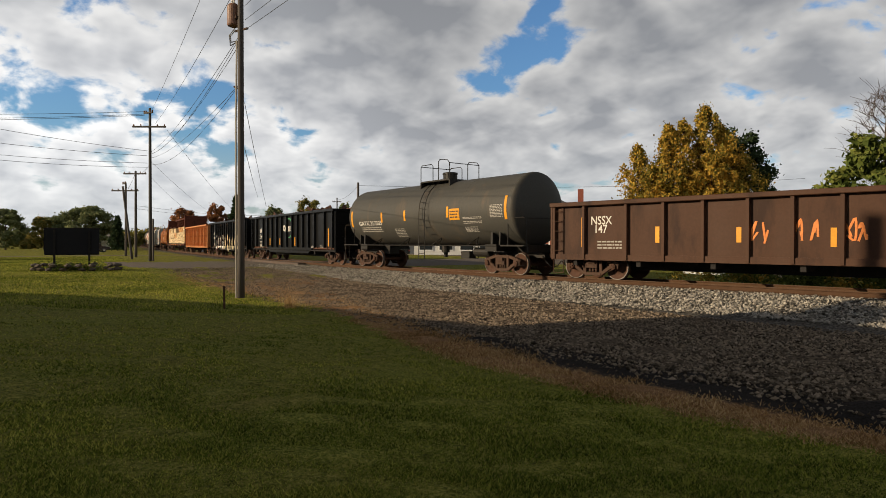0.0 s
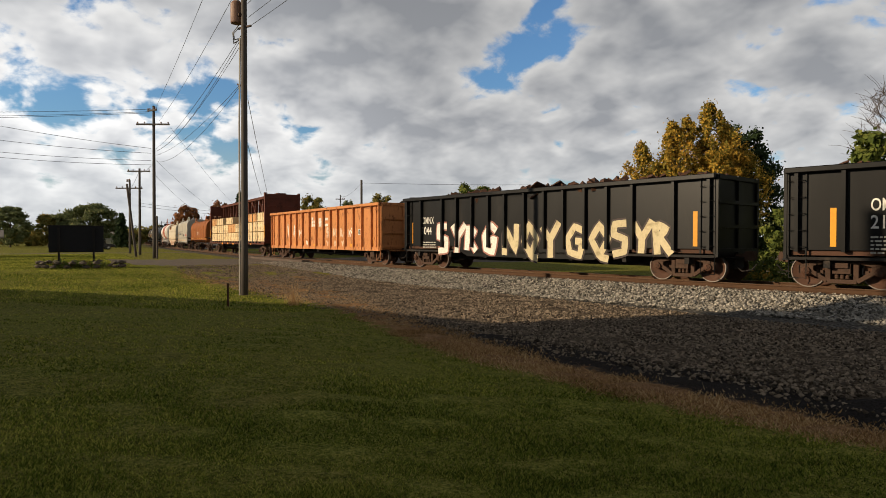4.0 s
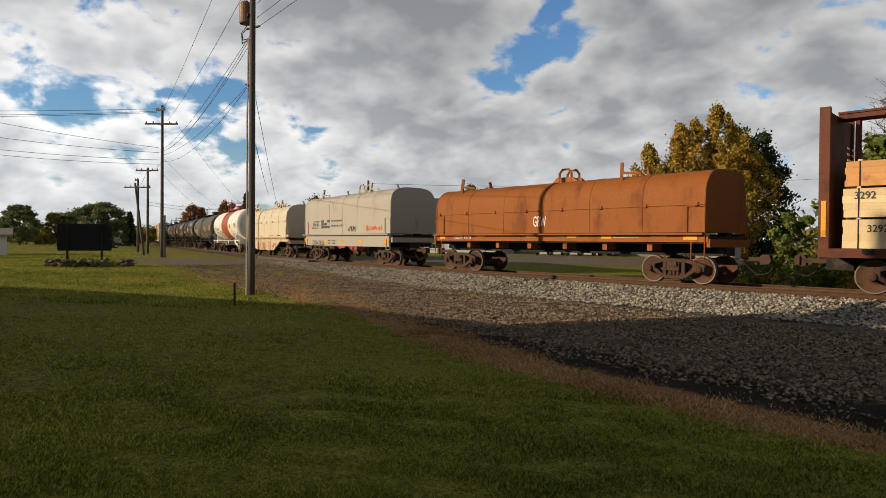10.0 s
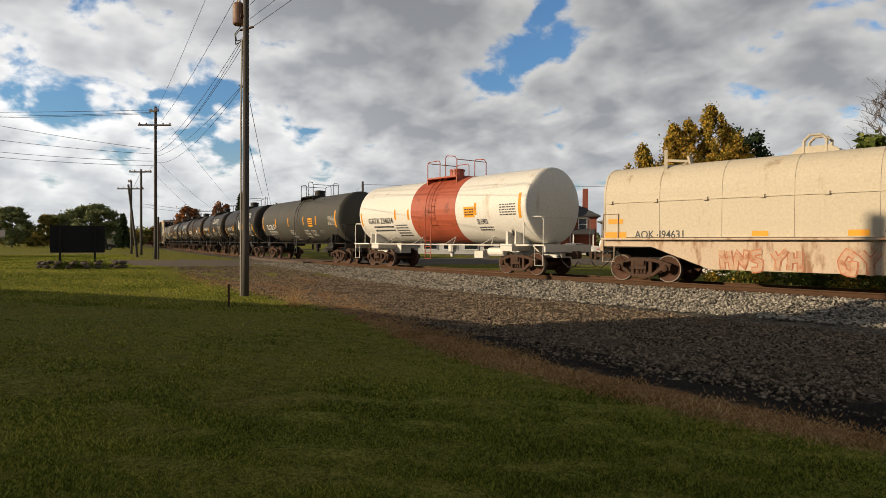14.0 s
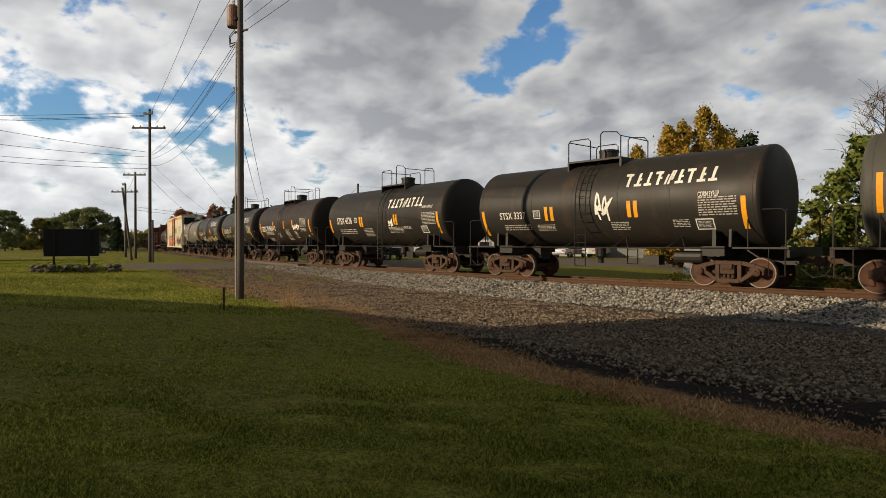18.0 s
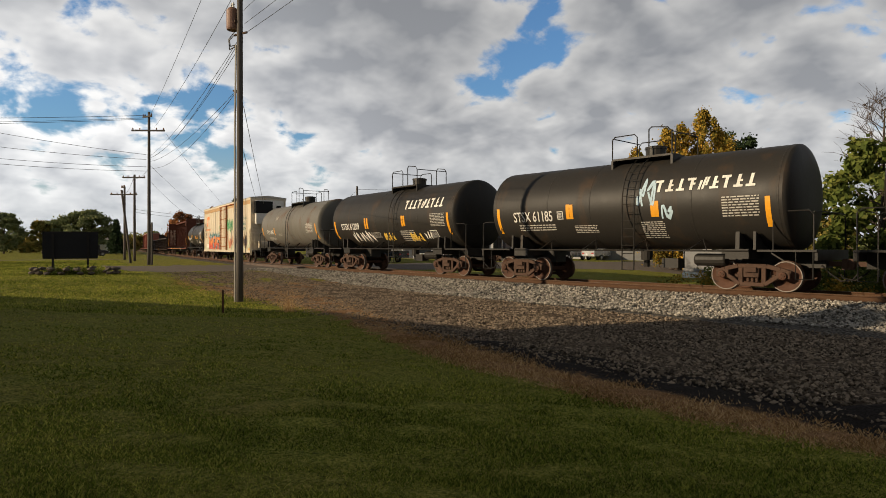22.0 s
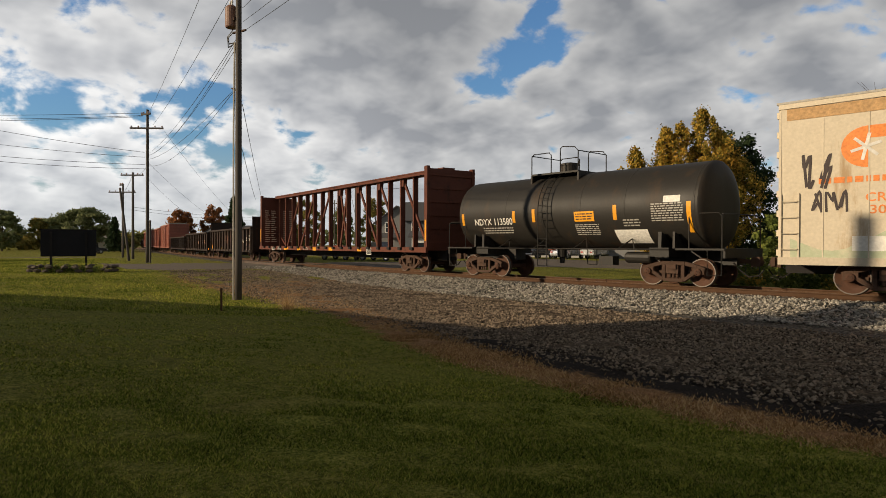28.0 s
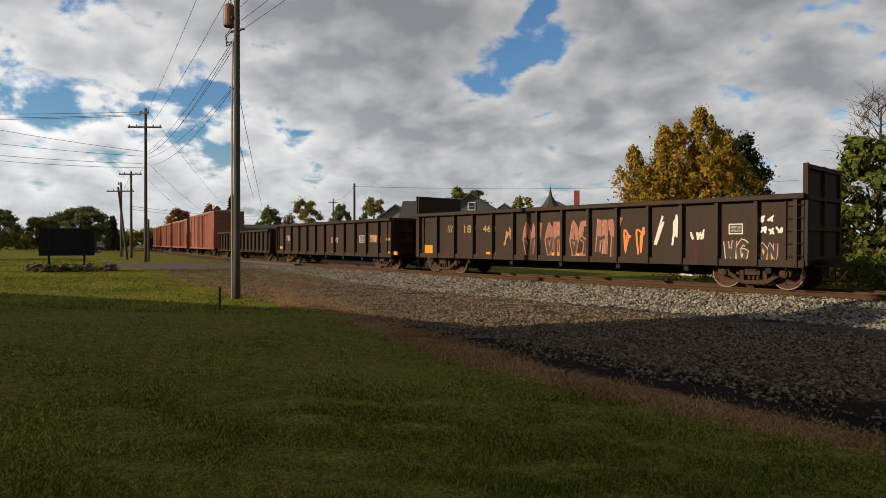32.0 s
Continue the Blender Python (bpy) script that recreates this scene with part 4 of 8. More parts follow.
# ---- box cars ----
def boxcar(label, right, left, paint, z0=1.05, z1=4.55, panels=14, roof="coilgrey", door=True, proud=0.05, doorpaint=None):
    car = thing("boxcar", label, "freight car", "cars of the freight train")
    h = place(car, right, left, 2.6)
    W = 1.46
    part("body", box(BM(), -h, h, -W, W, z0, z1), paint, car)
    bm = prism(BM(), [(-W - 0.05, z1), (W + 0.05, z1), (W + 0.05, z1 + 0.06), (0, z1 + 0.22), (-W - 0.05, z1 + 0.06)], -h - 0.05, h + 0.05, "yz")
    part("roof", bm, roof, car)
    me = shared(box(BM(), -0.06 if proud > 0.02 else -0.015, 0.06 if proud > 0.02 else 0.015, -proud, 0, z0 + 0.1, z1 - 0.12), paint)
    for sy in (-1, 1):
        for k in range(panels + 1):
            x = -h + 0.06 + (2 * h - 0.12) * k / panels
            if not (door and abs(x) < 1.5):
                part("side_post", me, paint, car, at=Matrix.Translation((x, sy * W, 0)) @ Matrix.Rotation(0 if sy < 0 else math.pi, 4, "Z"))
        part("side_sill", box(BM(), -h, h, sy * W - 0.05, sy * W + 0.05, z0 - 0.12, z0 + 0.1), paint, car)
        part("top_plate", box(BM(), -h, h, sy * W - 0.04, sy * W + 0.06, z1 - 0.14, z1 - 0.005), paint, car)
        if door:
            bm = box(BM(), -1.45, 1.45, min(sy * W, sy * (W + 0.09)), max(sy * W, sy * (W + 0.09)), z0 + 0.08, z1 - 0.16)
            for x in (-1.1, -0.55, 0.55, 1.1):
                part("door_rod", rod(BM(), [(x, sy * (W + 0.12), z0 + 0.1), (x, sy * (W + 0.12), z1 - 0.2)], 0.025, 5), doorpaint or paint, car)
            for x in (-1.5, 1.5):
                part("door_post", box(BM(), x - 0.05, x + 0.05, min(sy * W, sy * (W + 0.13)), max(sy * W, sy * (W + 0.13)), z0 + 0.05, z1 - 0.14), doorpaint or paint, car)
            part("door_track", box(BM(), -1.6, 4.6, min(sy * W, sy * (W + 0.14)), max(sy * W, sy * (W + 0.14)), z1 - 0.22, z1 - 0.14), doorpaint or paint, car)
            leaf = part("plug_door", bm, paint, car)
            for z in np.linspace(z0 + 0.4, z1 - 0.5, 5):
                part("door_rib", box(BM(), -1.4, 1.4, min(sy * (W + 0.088), sy * (W + 0.115)), max(sy * (W + 0.088), sy * (W + 0.115)), z - 0.03, z + 0.03), doorpaint or paint, leaf)
        for sx in (1, -1):
            ladder(car, sx * (h - 0.3), sy * W, z0 + 0.1, z0 + 1.9, 0.42, paint, 4)
    for sx in (1, -1):
        bm = BM()
        for z in np.linspace(z0 + 0.25, z1 - 0.25, 8):
            box(bm, min(sx * h, sx * (h + 0.08)), max(sx * h, sx * (h + 0.08)), -W + 0.1, W - 0.1, z - 0.12, z + 0.06)
        part("end_corrugation", bm, paint, car)
    part("centre_sill", box(BM(), -h - 0.1, h + 0.1, -0.3, 0.3, z0 - 0.4, z0), "under", car)
    running_gear(car, h - 2.6, h)
    return car, h, W

# ---- how marks are painted ----
M.update(
    g_white=mat("white_spray_paint", (0.70, 0.68, 0.62), 0.7, bump=0, grain=0.2),
    g_fade=mat("faded_white_spray_paint", (0.62, 0.45, 0.32), 0.75, spots=(0.45, 0.2, 0.1), amount=0.5, scale=4, bump=0),
    g_cream=mat("cream_spray_paint", (0.50, 0.42, 0.25), 0.7, spots=(0.30, 0.24, 0.13), amount=0.45, scale=3, bump=0),
    g_pink=mat("pink_spray_paint", (0.30, 0.13, 0.10), 0.7, spots=(0.20, 0.08, 0.06), amount=0.4, scale=3, bump=0),
    g_rust=mat("rust_red_spray_paint", (0.40, 0.13, 0.06), 0.7, spots=(0.5, 0.3, 0.16), amount=0.5, scale=4, bump=0),
    g_red=mat("red_spray_paint", (0.50, 0.06, 0.03), 0.7, bump=0, grain=0.2),
    g_orange=mat("orange_spray_paint", (0.65, 0.20, 0.04), 0.7, bump=0, grain=0.2),
    g_yellow=mat("yellow_spray_paint", (0.70, 0.45, 0.06), 0.7, bump=0, grain=0.2),
    g_green=mat("green_spray_paint", (0.045, 0.25, 0.10), 0.7, spots=(0.08, 0.30, 0.14), amount=0.4, bump=0),
    g_teal=mat("teal_paint", (0.04, 0.16, 0.17), 0.7, bump=0, grain=0.2),
    g_blue=mat("pale_blue_spray_paint", (0.36, 0.48, 0.55), 0.7, bump=0, grain=0.2),
    g_haze=mat("pale_green_spray_haze", (0.42, 0.46, 0.31), 0.75, spots=(0.55, 0.50, 0.36), amount=0.55, scale=1.1, bump=0),
    g_pale=mat("pale_cream_spray_paint", (0.60, 0.54, 0.40), 0.75, spots=(0.42, 0.42, 0.28), amount=0.4, scale=2, bump=0),
    g_faint=mat("faint_rust_spray_paint", (0.46, 0.30, 0.20), 0.75, spots=(0.36, 0.16, 0.08), amount=0.5, scale=3, bump=0),
    printgrey=mat("worn_grey_lettering", (0.36, 0.34, 0.30), 0.7, bump=0, grain=0.3),
    g_dark=mat("dark_spray_paint", (0.035, 0.022, 0.02), 0.7, bump=0, grain=0.2),
    g_tan=mat("tan_stencil_paint", (0.40, 0.24, 0.10), 0.7, bump=0, grain=0.3),
)
COLOURS = dict(orange="g_orange", white="g_white", red="g_red", dark="g_dark", yellow="g_yellow", tan="g_tan", rust="g_rust", bluewhite="g_blue")
FATS = dict(pinkwhite=("g_white", "g_pink"), cream=("g_cream", "g_dark"), whitefade=("g_fade", "g_fade"), rustline=("g_faint", "g_rust"), love=("g_orange", "g_red", "g_yellow", "g_dark"),
            greenwhite=("g_green", "g_pale"), pinkline=("g_pink", "g_dark", "g_rust"), whiteline=("g_dark", "g_fade"))


class Marks:
    """Paint and plates on the near side of one car. made: (car, face y) or (car, radius, axis height)."""
    seed = 100

    def __init__(self, made):
        self.car = made[0]
        self.curve = (made[2], made[3]) if len(made) == 4 else None
        self.y = made[1] if len(made) == 2 else 0.0

    def pt(self, x, z, d=0.006):
        if self.curve:
            r, c = self.curve
            a = math.asin(max(-0.99, min(0.99, (z - c) / r)))
            return (x, -math.cos(a) * (r + d), c + math.sin(a) * (r + d))
        return (x, self.y - d, z)

    def rect(self, bm, a, b, z0, z1, d=0.006, n=None, lean=0.0):
        n = n or (6 if self.curve else 1)
        prev = None
        for k in range(n + 1):
            z = z0 + (z1 - z0) * k / n
            row = [bm.verts.new(self.pt(x + lean * (z - z0), z, d)) for x in (a, b)]
            if prev:
                bm.faces.new((prev[0], prev[1], row[1], row[0]))
            prev = row

    def put(self, name, bm, material, label=""):
        # painted faces look towards the camera's side of the track
        for f in bm.faces:
            f.normal_update()
            if f.normal.y > 0:
                f.normal_flip()
        me = bpy.data.meshes.new(name)
        bm.to_mesh(me)
        bm.free()
        me.materials.append(M[material])
        ob = new(name, me)
        ob.parent = self.car
        if label:
            ob["label"] = label
        return ob

    def one(self, name, a, b, z0, z1, material, d=0.006, label=""):
        bm = BM()
        self.rect(bm, a, b, z0, z1, d)
        return self.put(name, bm, material, label)

    def strip(self, a, b, z0, z1):
        m = (a + b) / 2
        self.one("reflective_strip", m - 0.075, m + 0.075, z0, z1, "yellow")

    def yel(self, a, b, z0, z1):
        self.one("reflective_strip", a, b, z0, z1, "yellow")

    def plac(self, a, b, z0, z1):
        self.one("placard", a, b, z0, z1, "yellow", label="yellow warning placard")
        h = (z1 - z0) / 5
        self.bars(a + 0.06, b - 0.06, z0 + h * 0.6, z1 - h * 0.6, 3, "g_dark", 0.010)

    def plate(self, a, b, z0, z1):
        self.one("data_plate", a, b, z0, z1, "whitetext", label="white-framed data plate")
        w = min(b - a, z1 - z0) * 0.1
        self.one("plate_field", a + w, b - w, z0 + w, z1 - w, "darktext", 0.010)
        self.bars(a + 2 * w, b - 2 * w, z0 + 2 * w, z1 - 2 * w, 3, "whitetext", 0.013)

    def patch(self, a, b, z0, z1):
        self.one("paint_patch", a, b, z0, z1, "g_white", label="white patch of fresh paint")

    def block(self, a, b, z0, z1, colour="white"):
        """A worn emblem: plain slanted blocks."""
        n = 3
        w = (b - a) / n
        for k in range(n):
            for j in range(3):
                za = z0 + (z1 - z0) * j / 3
                if (k + j) % 4 == 3:
                    continue
                bm = BM()
                self.rect(bm, a + w * k, a + w * (k + 0.86), za, za + (z1 - z0) * 0.29, lean=0.1)
                self.put("emblem_block", bm, {"white": "whitetext", "dark": "darktext", "orange": "g_orange"}[colour])

    def stripes(self, a, b, z0, z1):
        h = (z1 - z0) / 6
        for k in range(6):
            bm = BM()
            self.rect(bm, a + 0.06 * k, b - 0.12 * (5 - k) * 0.3, z0 + h * k, z0 + h * (k + 0.55), lean=0.4)
            self.put("emblem_stripe", bm, "darktext")

    def diamond(self, a, b, z0, z1):
        for k, m_ in ((0.0, "whitetext"), (0.12, "darktext")):
            bm = BM()
            cx, cz, w, h = (a + b) / 2, (z0 + z1) / 2, (b - a) / 2 * (1 - k * 2), (z1 - z0) / 2 * (1 - k * 2)
            bm.faces.new([bm.verts.new(self.pt(cx + p * w, cz + q * h, 0.03 + k * 0.05)) for p, q in ((1, 0), (0, 1), (-1, 0), (0, -1))])
            self.put("hazard_placard", bm, m_)

    def brand(self, a, b, z0, z1):
        """A maker's name, drawn as plain white stroke shapes with a small emblem between."""
        n = 9
        w = (b - a) / n
        lo, hi = z0 + (z1 - z0) * 0.12, z1 - (z1 - z0) * 0.12
        t = hi - lo
        for k in range(n):
            x = a + w * k
            bm = BM()
            if k == 4:
                for u in (0.05, 0.36, 0.67):
                    self.rect(bm, x + w * u, x + w * (u + 0.2), lo + t * 0.3 * (u > 0.5), hi - t * 0.25 * (u < 0.2), lean=0.25)
                self.put("name_emblem", bm, "whitetext")
                continue
            self.rect(bm, x + w * 0.30, x + w * 0.56, lo, hi, 0.012, lean=0.12)
            self.rect(bm, x + w * 0.08, x + w * 0.84, *((hi - t * 0.2, hi) if k % 3 == 0 else (lo, lo + t * 0.18)), 0.016)
            if k % 2:
                self.rect(bm, x + w * 0.5, x + w * 0.82, lo + t * 0.42, lo + t * 0.58, 0.016)
            self.put("name_block", bm, "whitetext")

    def logo(self, a, b, z0, z1):
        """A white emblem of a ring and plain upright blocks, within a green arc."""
        h = z1 - z0
        bm = BM()
        r, cx, cz = h * 0.42, a + h * 0.42, z0 + h * 0.42
        prev = None
        for k in range(19):
            t = 2 * math.pi * k / 18
            row = [bm.verts.new(self.pt(cx + q * math.cos(t) * 0.9, cz + q * math.sin(t), 0.006)) for q in (r * 0.55, r)]
            if prev:
                bm.faces.new((prev[0], prev[1], row[1], row[0]))
            prev = row
        self.put("emblem_ring", bm, "whitetext")
        x = a + h * 0.88
        w = (b - x) / 7
        for k in range(6):
            bm = BM()
            self.rect(bm, x + w * k * 1.15, x + w * (k * 1.15 + 0.62), z0, z0 + h * (0.62 if k < 5 else 0.66))
            self.put("emblem_block", bm, "whitetext")
        for k in (0, 1, 3):
            self.one("emblem_block", x + w * k * 1.15, x + w * (k * 1.15 + 1.5), z0 + h * 0.46, z0 + h * 0.62, "whitetext", 0.009)
        bm = BM()
        cx, cz, r = b - 0.42, z0 + h * 0.42, 0.68
        for k in range(26):
            t0, t1 = -1.75 + k * 0.16, -1.75 + (k + 1) * 0.16
            w0 = 0.02 + 0.05 * math.sin(k / 26 * math.pi)
            bm.faces.new([bm.verts.new(self.pt(cx + (r + q * w0) * math.cos(t), cz + (r + q * w0) * math.sin(t), 0.012)) for t, q in ((t0, -1), (t0, 1), (t1, 1), (t1, -1))])
        self.put("emblem_arc", bm, "g_green", "green curved arrow emblem")

    def word(self, a, b, z0, z1, text, material="whitetext"):
        material = COLOURS[material] if material in COLOURS else material
        h = (z1 - z0) * 1.35
        cu = bpy.data.curves.new("lettering", "FONT")
        cu.body, cu.size, cu.resolution_u, cu.offset = text, h, 3, h * 0.010
        ob = new("lettering", cu)
        me = bpy.data.meshes.new_from_object(ob.evaluated_get(bpy.context.evaluated_depsgraph_get()))
        bpy.data.objects.remove(ob)
        xs = [v.co.x for v in me.vertices]
        w = (b - a) / max(0.01, max(xs) - min(xs))
        x0 = min(xs)
        y0, y1 = min(v.co.y for v in me.vertices), max(v.co.y for v in me.vertices)
        tall = (z1 - z0) * 1.12 / max(0.01, y1 - y0)
        for v in me.vertices:
            v.co = self.pt(a + (v.co.x - x0) * w, z0 - 0.06 * (z1 - z0) + (v.co.y - y0) * tall, 0.024 if self.curve else 0.008)
        me.materials.clear()
        me.materials.append(M[material])
        ob = new("lettering", me)
        ob.parent = self.car
        return ob

    def bars(self, a, b, z0, z1, rows, material="whitetext", d=0.006):
        Marks.seed += 1
        material = COLOURS[material] if material in COLOURS else material
        rnd = random.Random(Marks.seed)
        bm = BM()
        if material == "whitetext":
            material, rows = "printgrey", round(rows * 1.5 + 0.2)
        h = (z1 - z0) / rows
        small = h < 0.2
        for k in range(rows):
            x = a
            while x < b - 0.03:
                xe = min(b, x + rnd.uniform(0.05, 0.2) * (1 if small else 1.3))
                self.rect(bm, x, xe, z0 + h * k + h * 0.25, z0 + h * k + h * 0.72, d, 2 if self.curve else 1)
                x = xe + (0.035 if small else 0.06)
        self.put("small_print", bm, material)

    def tag(self, a, b, z0, z1, colour):
        """A quick spray-can scrawl: looping ribbons, no letters."""
        Marks.seed += 1
        rnd = random.Random(Marks.seed)
        bm = BM()
        n = max(2, round((b - a) / max(0.22, (z1 - z0) * 0.55)))
        wd = 0.022 + 0.012 * (z1 - z0)
        for k in range(n):
            xa = a + (b - a) * k / n
            w = (b - a) / n
            pts = [(xa + w * rnd.uniform(0, 1.0), z0 + (z1 - z0) * v) for v in (rnd.uniform(0, 0.2), rnd.uniform(0.5, 1), rnd.uniform(0.2, 0.6), rnd.uniform(0.7, 1), rnd.uniform(0, 0.3), rnd.uniform(0.3, 0.8))]
            fine = []
            for i in range(len(pts) - 1):
                p0, p1, p2, p3 = (pts[max(0, min(len(pts) - 1, j))] for j in (i - 1, i, i + 1, i + 2))
                for u in (0, 0.25, 0.5, 0.75):
                    fine.append(tuple(0.5 * (2 * p1[q] + (p2[q] - p0[q]) * u + (2 * p0[q] - 5 * p1[q] + 4 * p2[q] - p3[q]) * u * u + (3 * p1[q] - p0[q] - 3 * p2[q] + p3[q]) * u ** 3) for q in (0, 1)))
            self.put("spray_stroke", self.stroke(BM(), fine, wd, 0.008), COLOURS[colour])

    def stroke(self, bm, pts, wd, d):
        """One unbroken band of paint along the points."""
        prev = None
        for i, p in enumerate(pts):
            a, b = pts[max(0, i - 1)], pts[min(len(pts) - 1, i + 1)]
            dx, dz = b[0] - a[0], b[1] - a[1]
            l = math.hypot(dx, dz) or 1
            nx, nz = -dz / l * wd, dx / l * wd
            row = [bm.verts.new(self.pt(p[0] + k * nx, p[1] + k * nz, d + 0.0003 * i)) for k in (-1, 1)]
            if prev:
                bm.faces.new((prev[0], prev[1], row[1], row[0]))
            prev = row
        return bm

    FORMS = [[(0.1, 0), (0.0, 0.95), (0.55, 0.75), (0.2, 0.5), (0.8, 0.0)], [(0.1, 1.0), (0.25, 0.05), (0.5, 0.6), (0.75, 0.0), (0.95, 1.05)],
             [(0.9, 0.8), (0.5, 1.0), (0.1, 0.6), (0.2, 0.1), (0.7, 0.0), (0.85, 0.45), (0.5, 0.42)], [(0.0, 0.0), (0.15, 0.95), (0.75, 0.1), (0.9, 1.05)],
             [(0.9, 0.95), (0.25, 0.95), (0.15, 0.55), (0.8, 0.45), (0.7, 0.05), (0.05, 0.0)], [(0.5, 0.0), (0.1, 0.5), (0.45, 1.0), (0.9, 0.55), (0.5, 0.0), (0.95, -0.1)],
             [(0.0, 1.0), (0.5, 0.5), (0.5, -0.05), (0.5, 0.5), (1.0, 1.05)], [(0.1, 0.0), (0.15, 1.0), (0.2, 0.5), (0.8, 0.55), (0.75, 1.0), (0.85, -0.05)]]

    def jag(self, a, b, z0, z1, material, n=14, name="spray_ground"):
        """A sprayed ground with an uneven upper edge."""
        Marks.seed += 1
        rnd = random.Random(Marks.seed)
        bm = BM()
        prev = None
        for k in range(n * 2 + 1):
            x = a + (b - a) * k / (n * 2)
            top = z1 - (z1 - z0) * (rnd.uniform(0.0, 0.16) if k % 2 else rnd.uniform(0.14, 0.32)) * (1 if 0 < k < 2 * n else 2)
            row = [bm.verts.new(self.pt(x, z, 0.0052)) for z in (z0, top)]
            if prev:
                bm.faces.new((prev[0], row[0], row[1], prev[1]))
            prev = row
        self.put(name, bm, material)

    def spikes(self, a, b, z0, z1, dark, light):
        """A tangle of pointed sprayed blades, each with a paler edge beneath it."""
        Marks.seed += 1
        rnd = random.Random(Marks.seed)
        n = round((b - a) / 0.3)
        hgt = z1 - z0
        for k in range(n):
            x = a + (b - a) * (k + 0.5) / n
            lean = rnd.uniform(-0.55, 0.75)
            zb, zt = z0 + hgt * rnd.uniform(0, 0.35), z1 - hgt * rnd.uniform(0, 0.35)
            w = rnd.uniform(0.10, 0.22)
            for mat_, grow, d in ((light, 0.07, 0.009), (dark, 0.0, 0.014)):
                bm = BM()
                pts = [(x - lean * 0.5, zb - grow), (x + w + grow, zb + (zt - zb) * rnd.uniform(0.35, 0.5)), (x + lean * 0.7, zt + grow), (x - w - grow, zb + (zt - zb) * rnd.uniform(0.45, 0.65))]
                bm.faces.new([bm.verts.new(self.pt(p[0], p[1], d + 0.0004 * k)) for p in pts])
                self.put("spray_blade", bm, mat_)

    def fat(self, a, b, z0, z1, colour):
        """A row of swollen spray-painted forms, each with its outline and its inner colour."""
        Marks.seed += 1
        rnd = random.Random(Marks.seed)
        cols = FATS[colour]
        hgt = z1 - z0
        n = max(2, round((b - a) / (hgt * 0.62)))
        step = (b - a) / n
        for k in range(n):
            form = self.FORMS[rnd.randrange(len(self.FORMS))]
            lean = rnd.uniform(-0.15, 0.2)
            pts = [(a + step * (k + 0.08 + 0.84 * u + lean * (v - 0.5)), z0 + hgt * (0.14 + 0.72 * v) + rnd.uniform(-0.04, 0.04) * hgt) for u, v in form]
            fine = []
            for p, q in zip(pts, pts[1:]):
                fine += [(p[0] + (q[0] - p[0]) * t, p[1] + (q[1] - p[1]) * t) for t in (0, 0.25, 0.5, 0.75)]
            fine.append(pts[-1])
            wd = min(hgt * 0.085, step * 0.16)
            edge = self.put("spray_outline", self.stroke(BM(), fine, wd * 1.55, 0.005), cols[-1])
            fill = self.put("spray_fill", self.stroke(BM(), fine, wd, 0.016), cols[0])
            low = [(p[0], p[1]) for p in fine if p[1] < z0 + hgt * 0.55]
            if len(cols) > 2 and len(low) > 2:
                self.put("spray_fade", self.stroke(BM(), low[:9], wd * 0.75, 0.026), cols[1])

# ---- the train, from its head to its tail ----
c_nssx = (gondola("dark brown steel gondola car with rusty stained sides", 4.13, -13.34, "brown", 0.765, 2.865, 11, stakes=[-8.6, -7.28, -5.56, -4.18, -2.85, -1.48, -0.24, 1.01, 2.3, 3.6, 4.9, 6.6, 8.5])[0], -1.40)
c_gatx = tank("dark grey tank car with a black end and top platform", -15.29, -28.46, "tankgrey", 1.575, 4.366, shift=0.546)
c_om1 = (gondola("glossy black high-sided gondola car with scrap load", -30.5, -47.63, "black", 0.828, 3.421, 12, "tub", 160, inset=1.3, stakes=[-8.3, -7.14, -5.46, -4.37, -3.28, -2.16, -1.12, 0.05, 1.17, 2.2, 3.26, 4.3, 5.4, 7.0, 8.3])[0], -1.40)
c_om2 = (gondola("black high-sided gondola car with cream graffiti", -49.54, -65.65, "black", 0.828, 3.442, 12, "tub", 220, inset=1.3, stakes=[-7.85, -6.75, -5.15, -4.12, -3.09, -2.04, -1.06, 0.05, 1.1, 2.07, 3.07, 4.05, 5.1, 6.65, 7.85])[0], -1.40)
c_ems = (gondola("faded orange gondola car with chipped paint", -67.91, -85.45, "orange", 0.807, 3.39, 14, stakes=[-8.67, -7.1, -5.86, -4.68, -3.55, -2.4, -1.18, -0.02, 1.14, 2.28, 3.33, 4.39, 5.5, 6.6, 7.75, 8.66])[0], -1.40)
c_lum = (centrebeam("dark red centre-beam flat car stacked with sawn lumber", -87.3, -110.78)[0], -1.51)
c_cb = (coil("brown covered coil car with a rounded hood", -113.78, -127.46, "coilbrown", "coilbrown", 1.374, 2.634, 3.789, "flat", 1, tabs=(("v", -5.3), ("hoop", 0.36), ("v", 3.4)))[0], -1.42)
c_ns = (coil("pale grey covered coil car", -131.27, -143.49, "coilgrey", "coilgrey", 1.426, 3.369, 4.261, "plate", tabs=(("v", -3.9), ("hoop", 0.8), ("v", 2.9)), eave=False)[0], -1.42)
c_aok = (coil("cream covered coil car with rusty stained side sills", -146.8, -160.08, "rustsill", "coilcream", 1.216, 2.791, 4.051, "fish", tabs=(("v", -4.34), ("hoop", 0.0), ("v", 3.13)), cut=0.55)[0], -1.42)
c_wt = tank("white tank car with a red-brown middle band", -163.38, -176.46, "white", 1.596, 4.471, band=(-1.53, 1.99, "red"), fittings="red", frame="white", shift=0.05)
c_til = tank("long smooth grey tank car", -179.21, -194.3, "tankgrey", 1.596, 4.44, shift=0.645)
c_3337 = tank("black-brown tank car with bold white lettering", -196.93, -208.39, "tankdark", 1.617, 4.471, shift=-0.496)
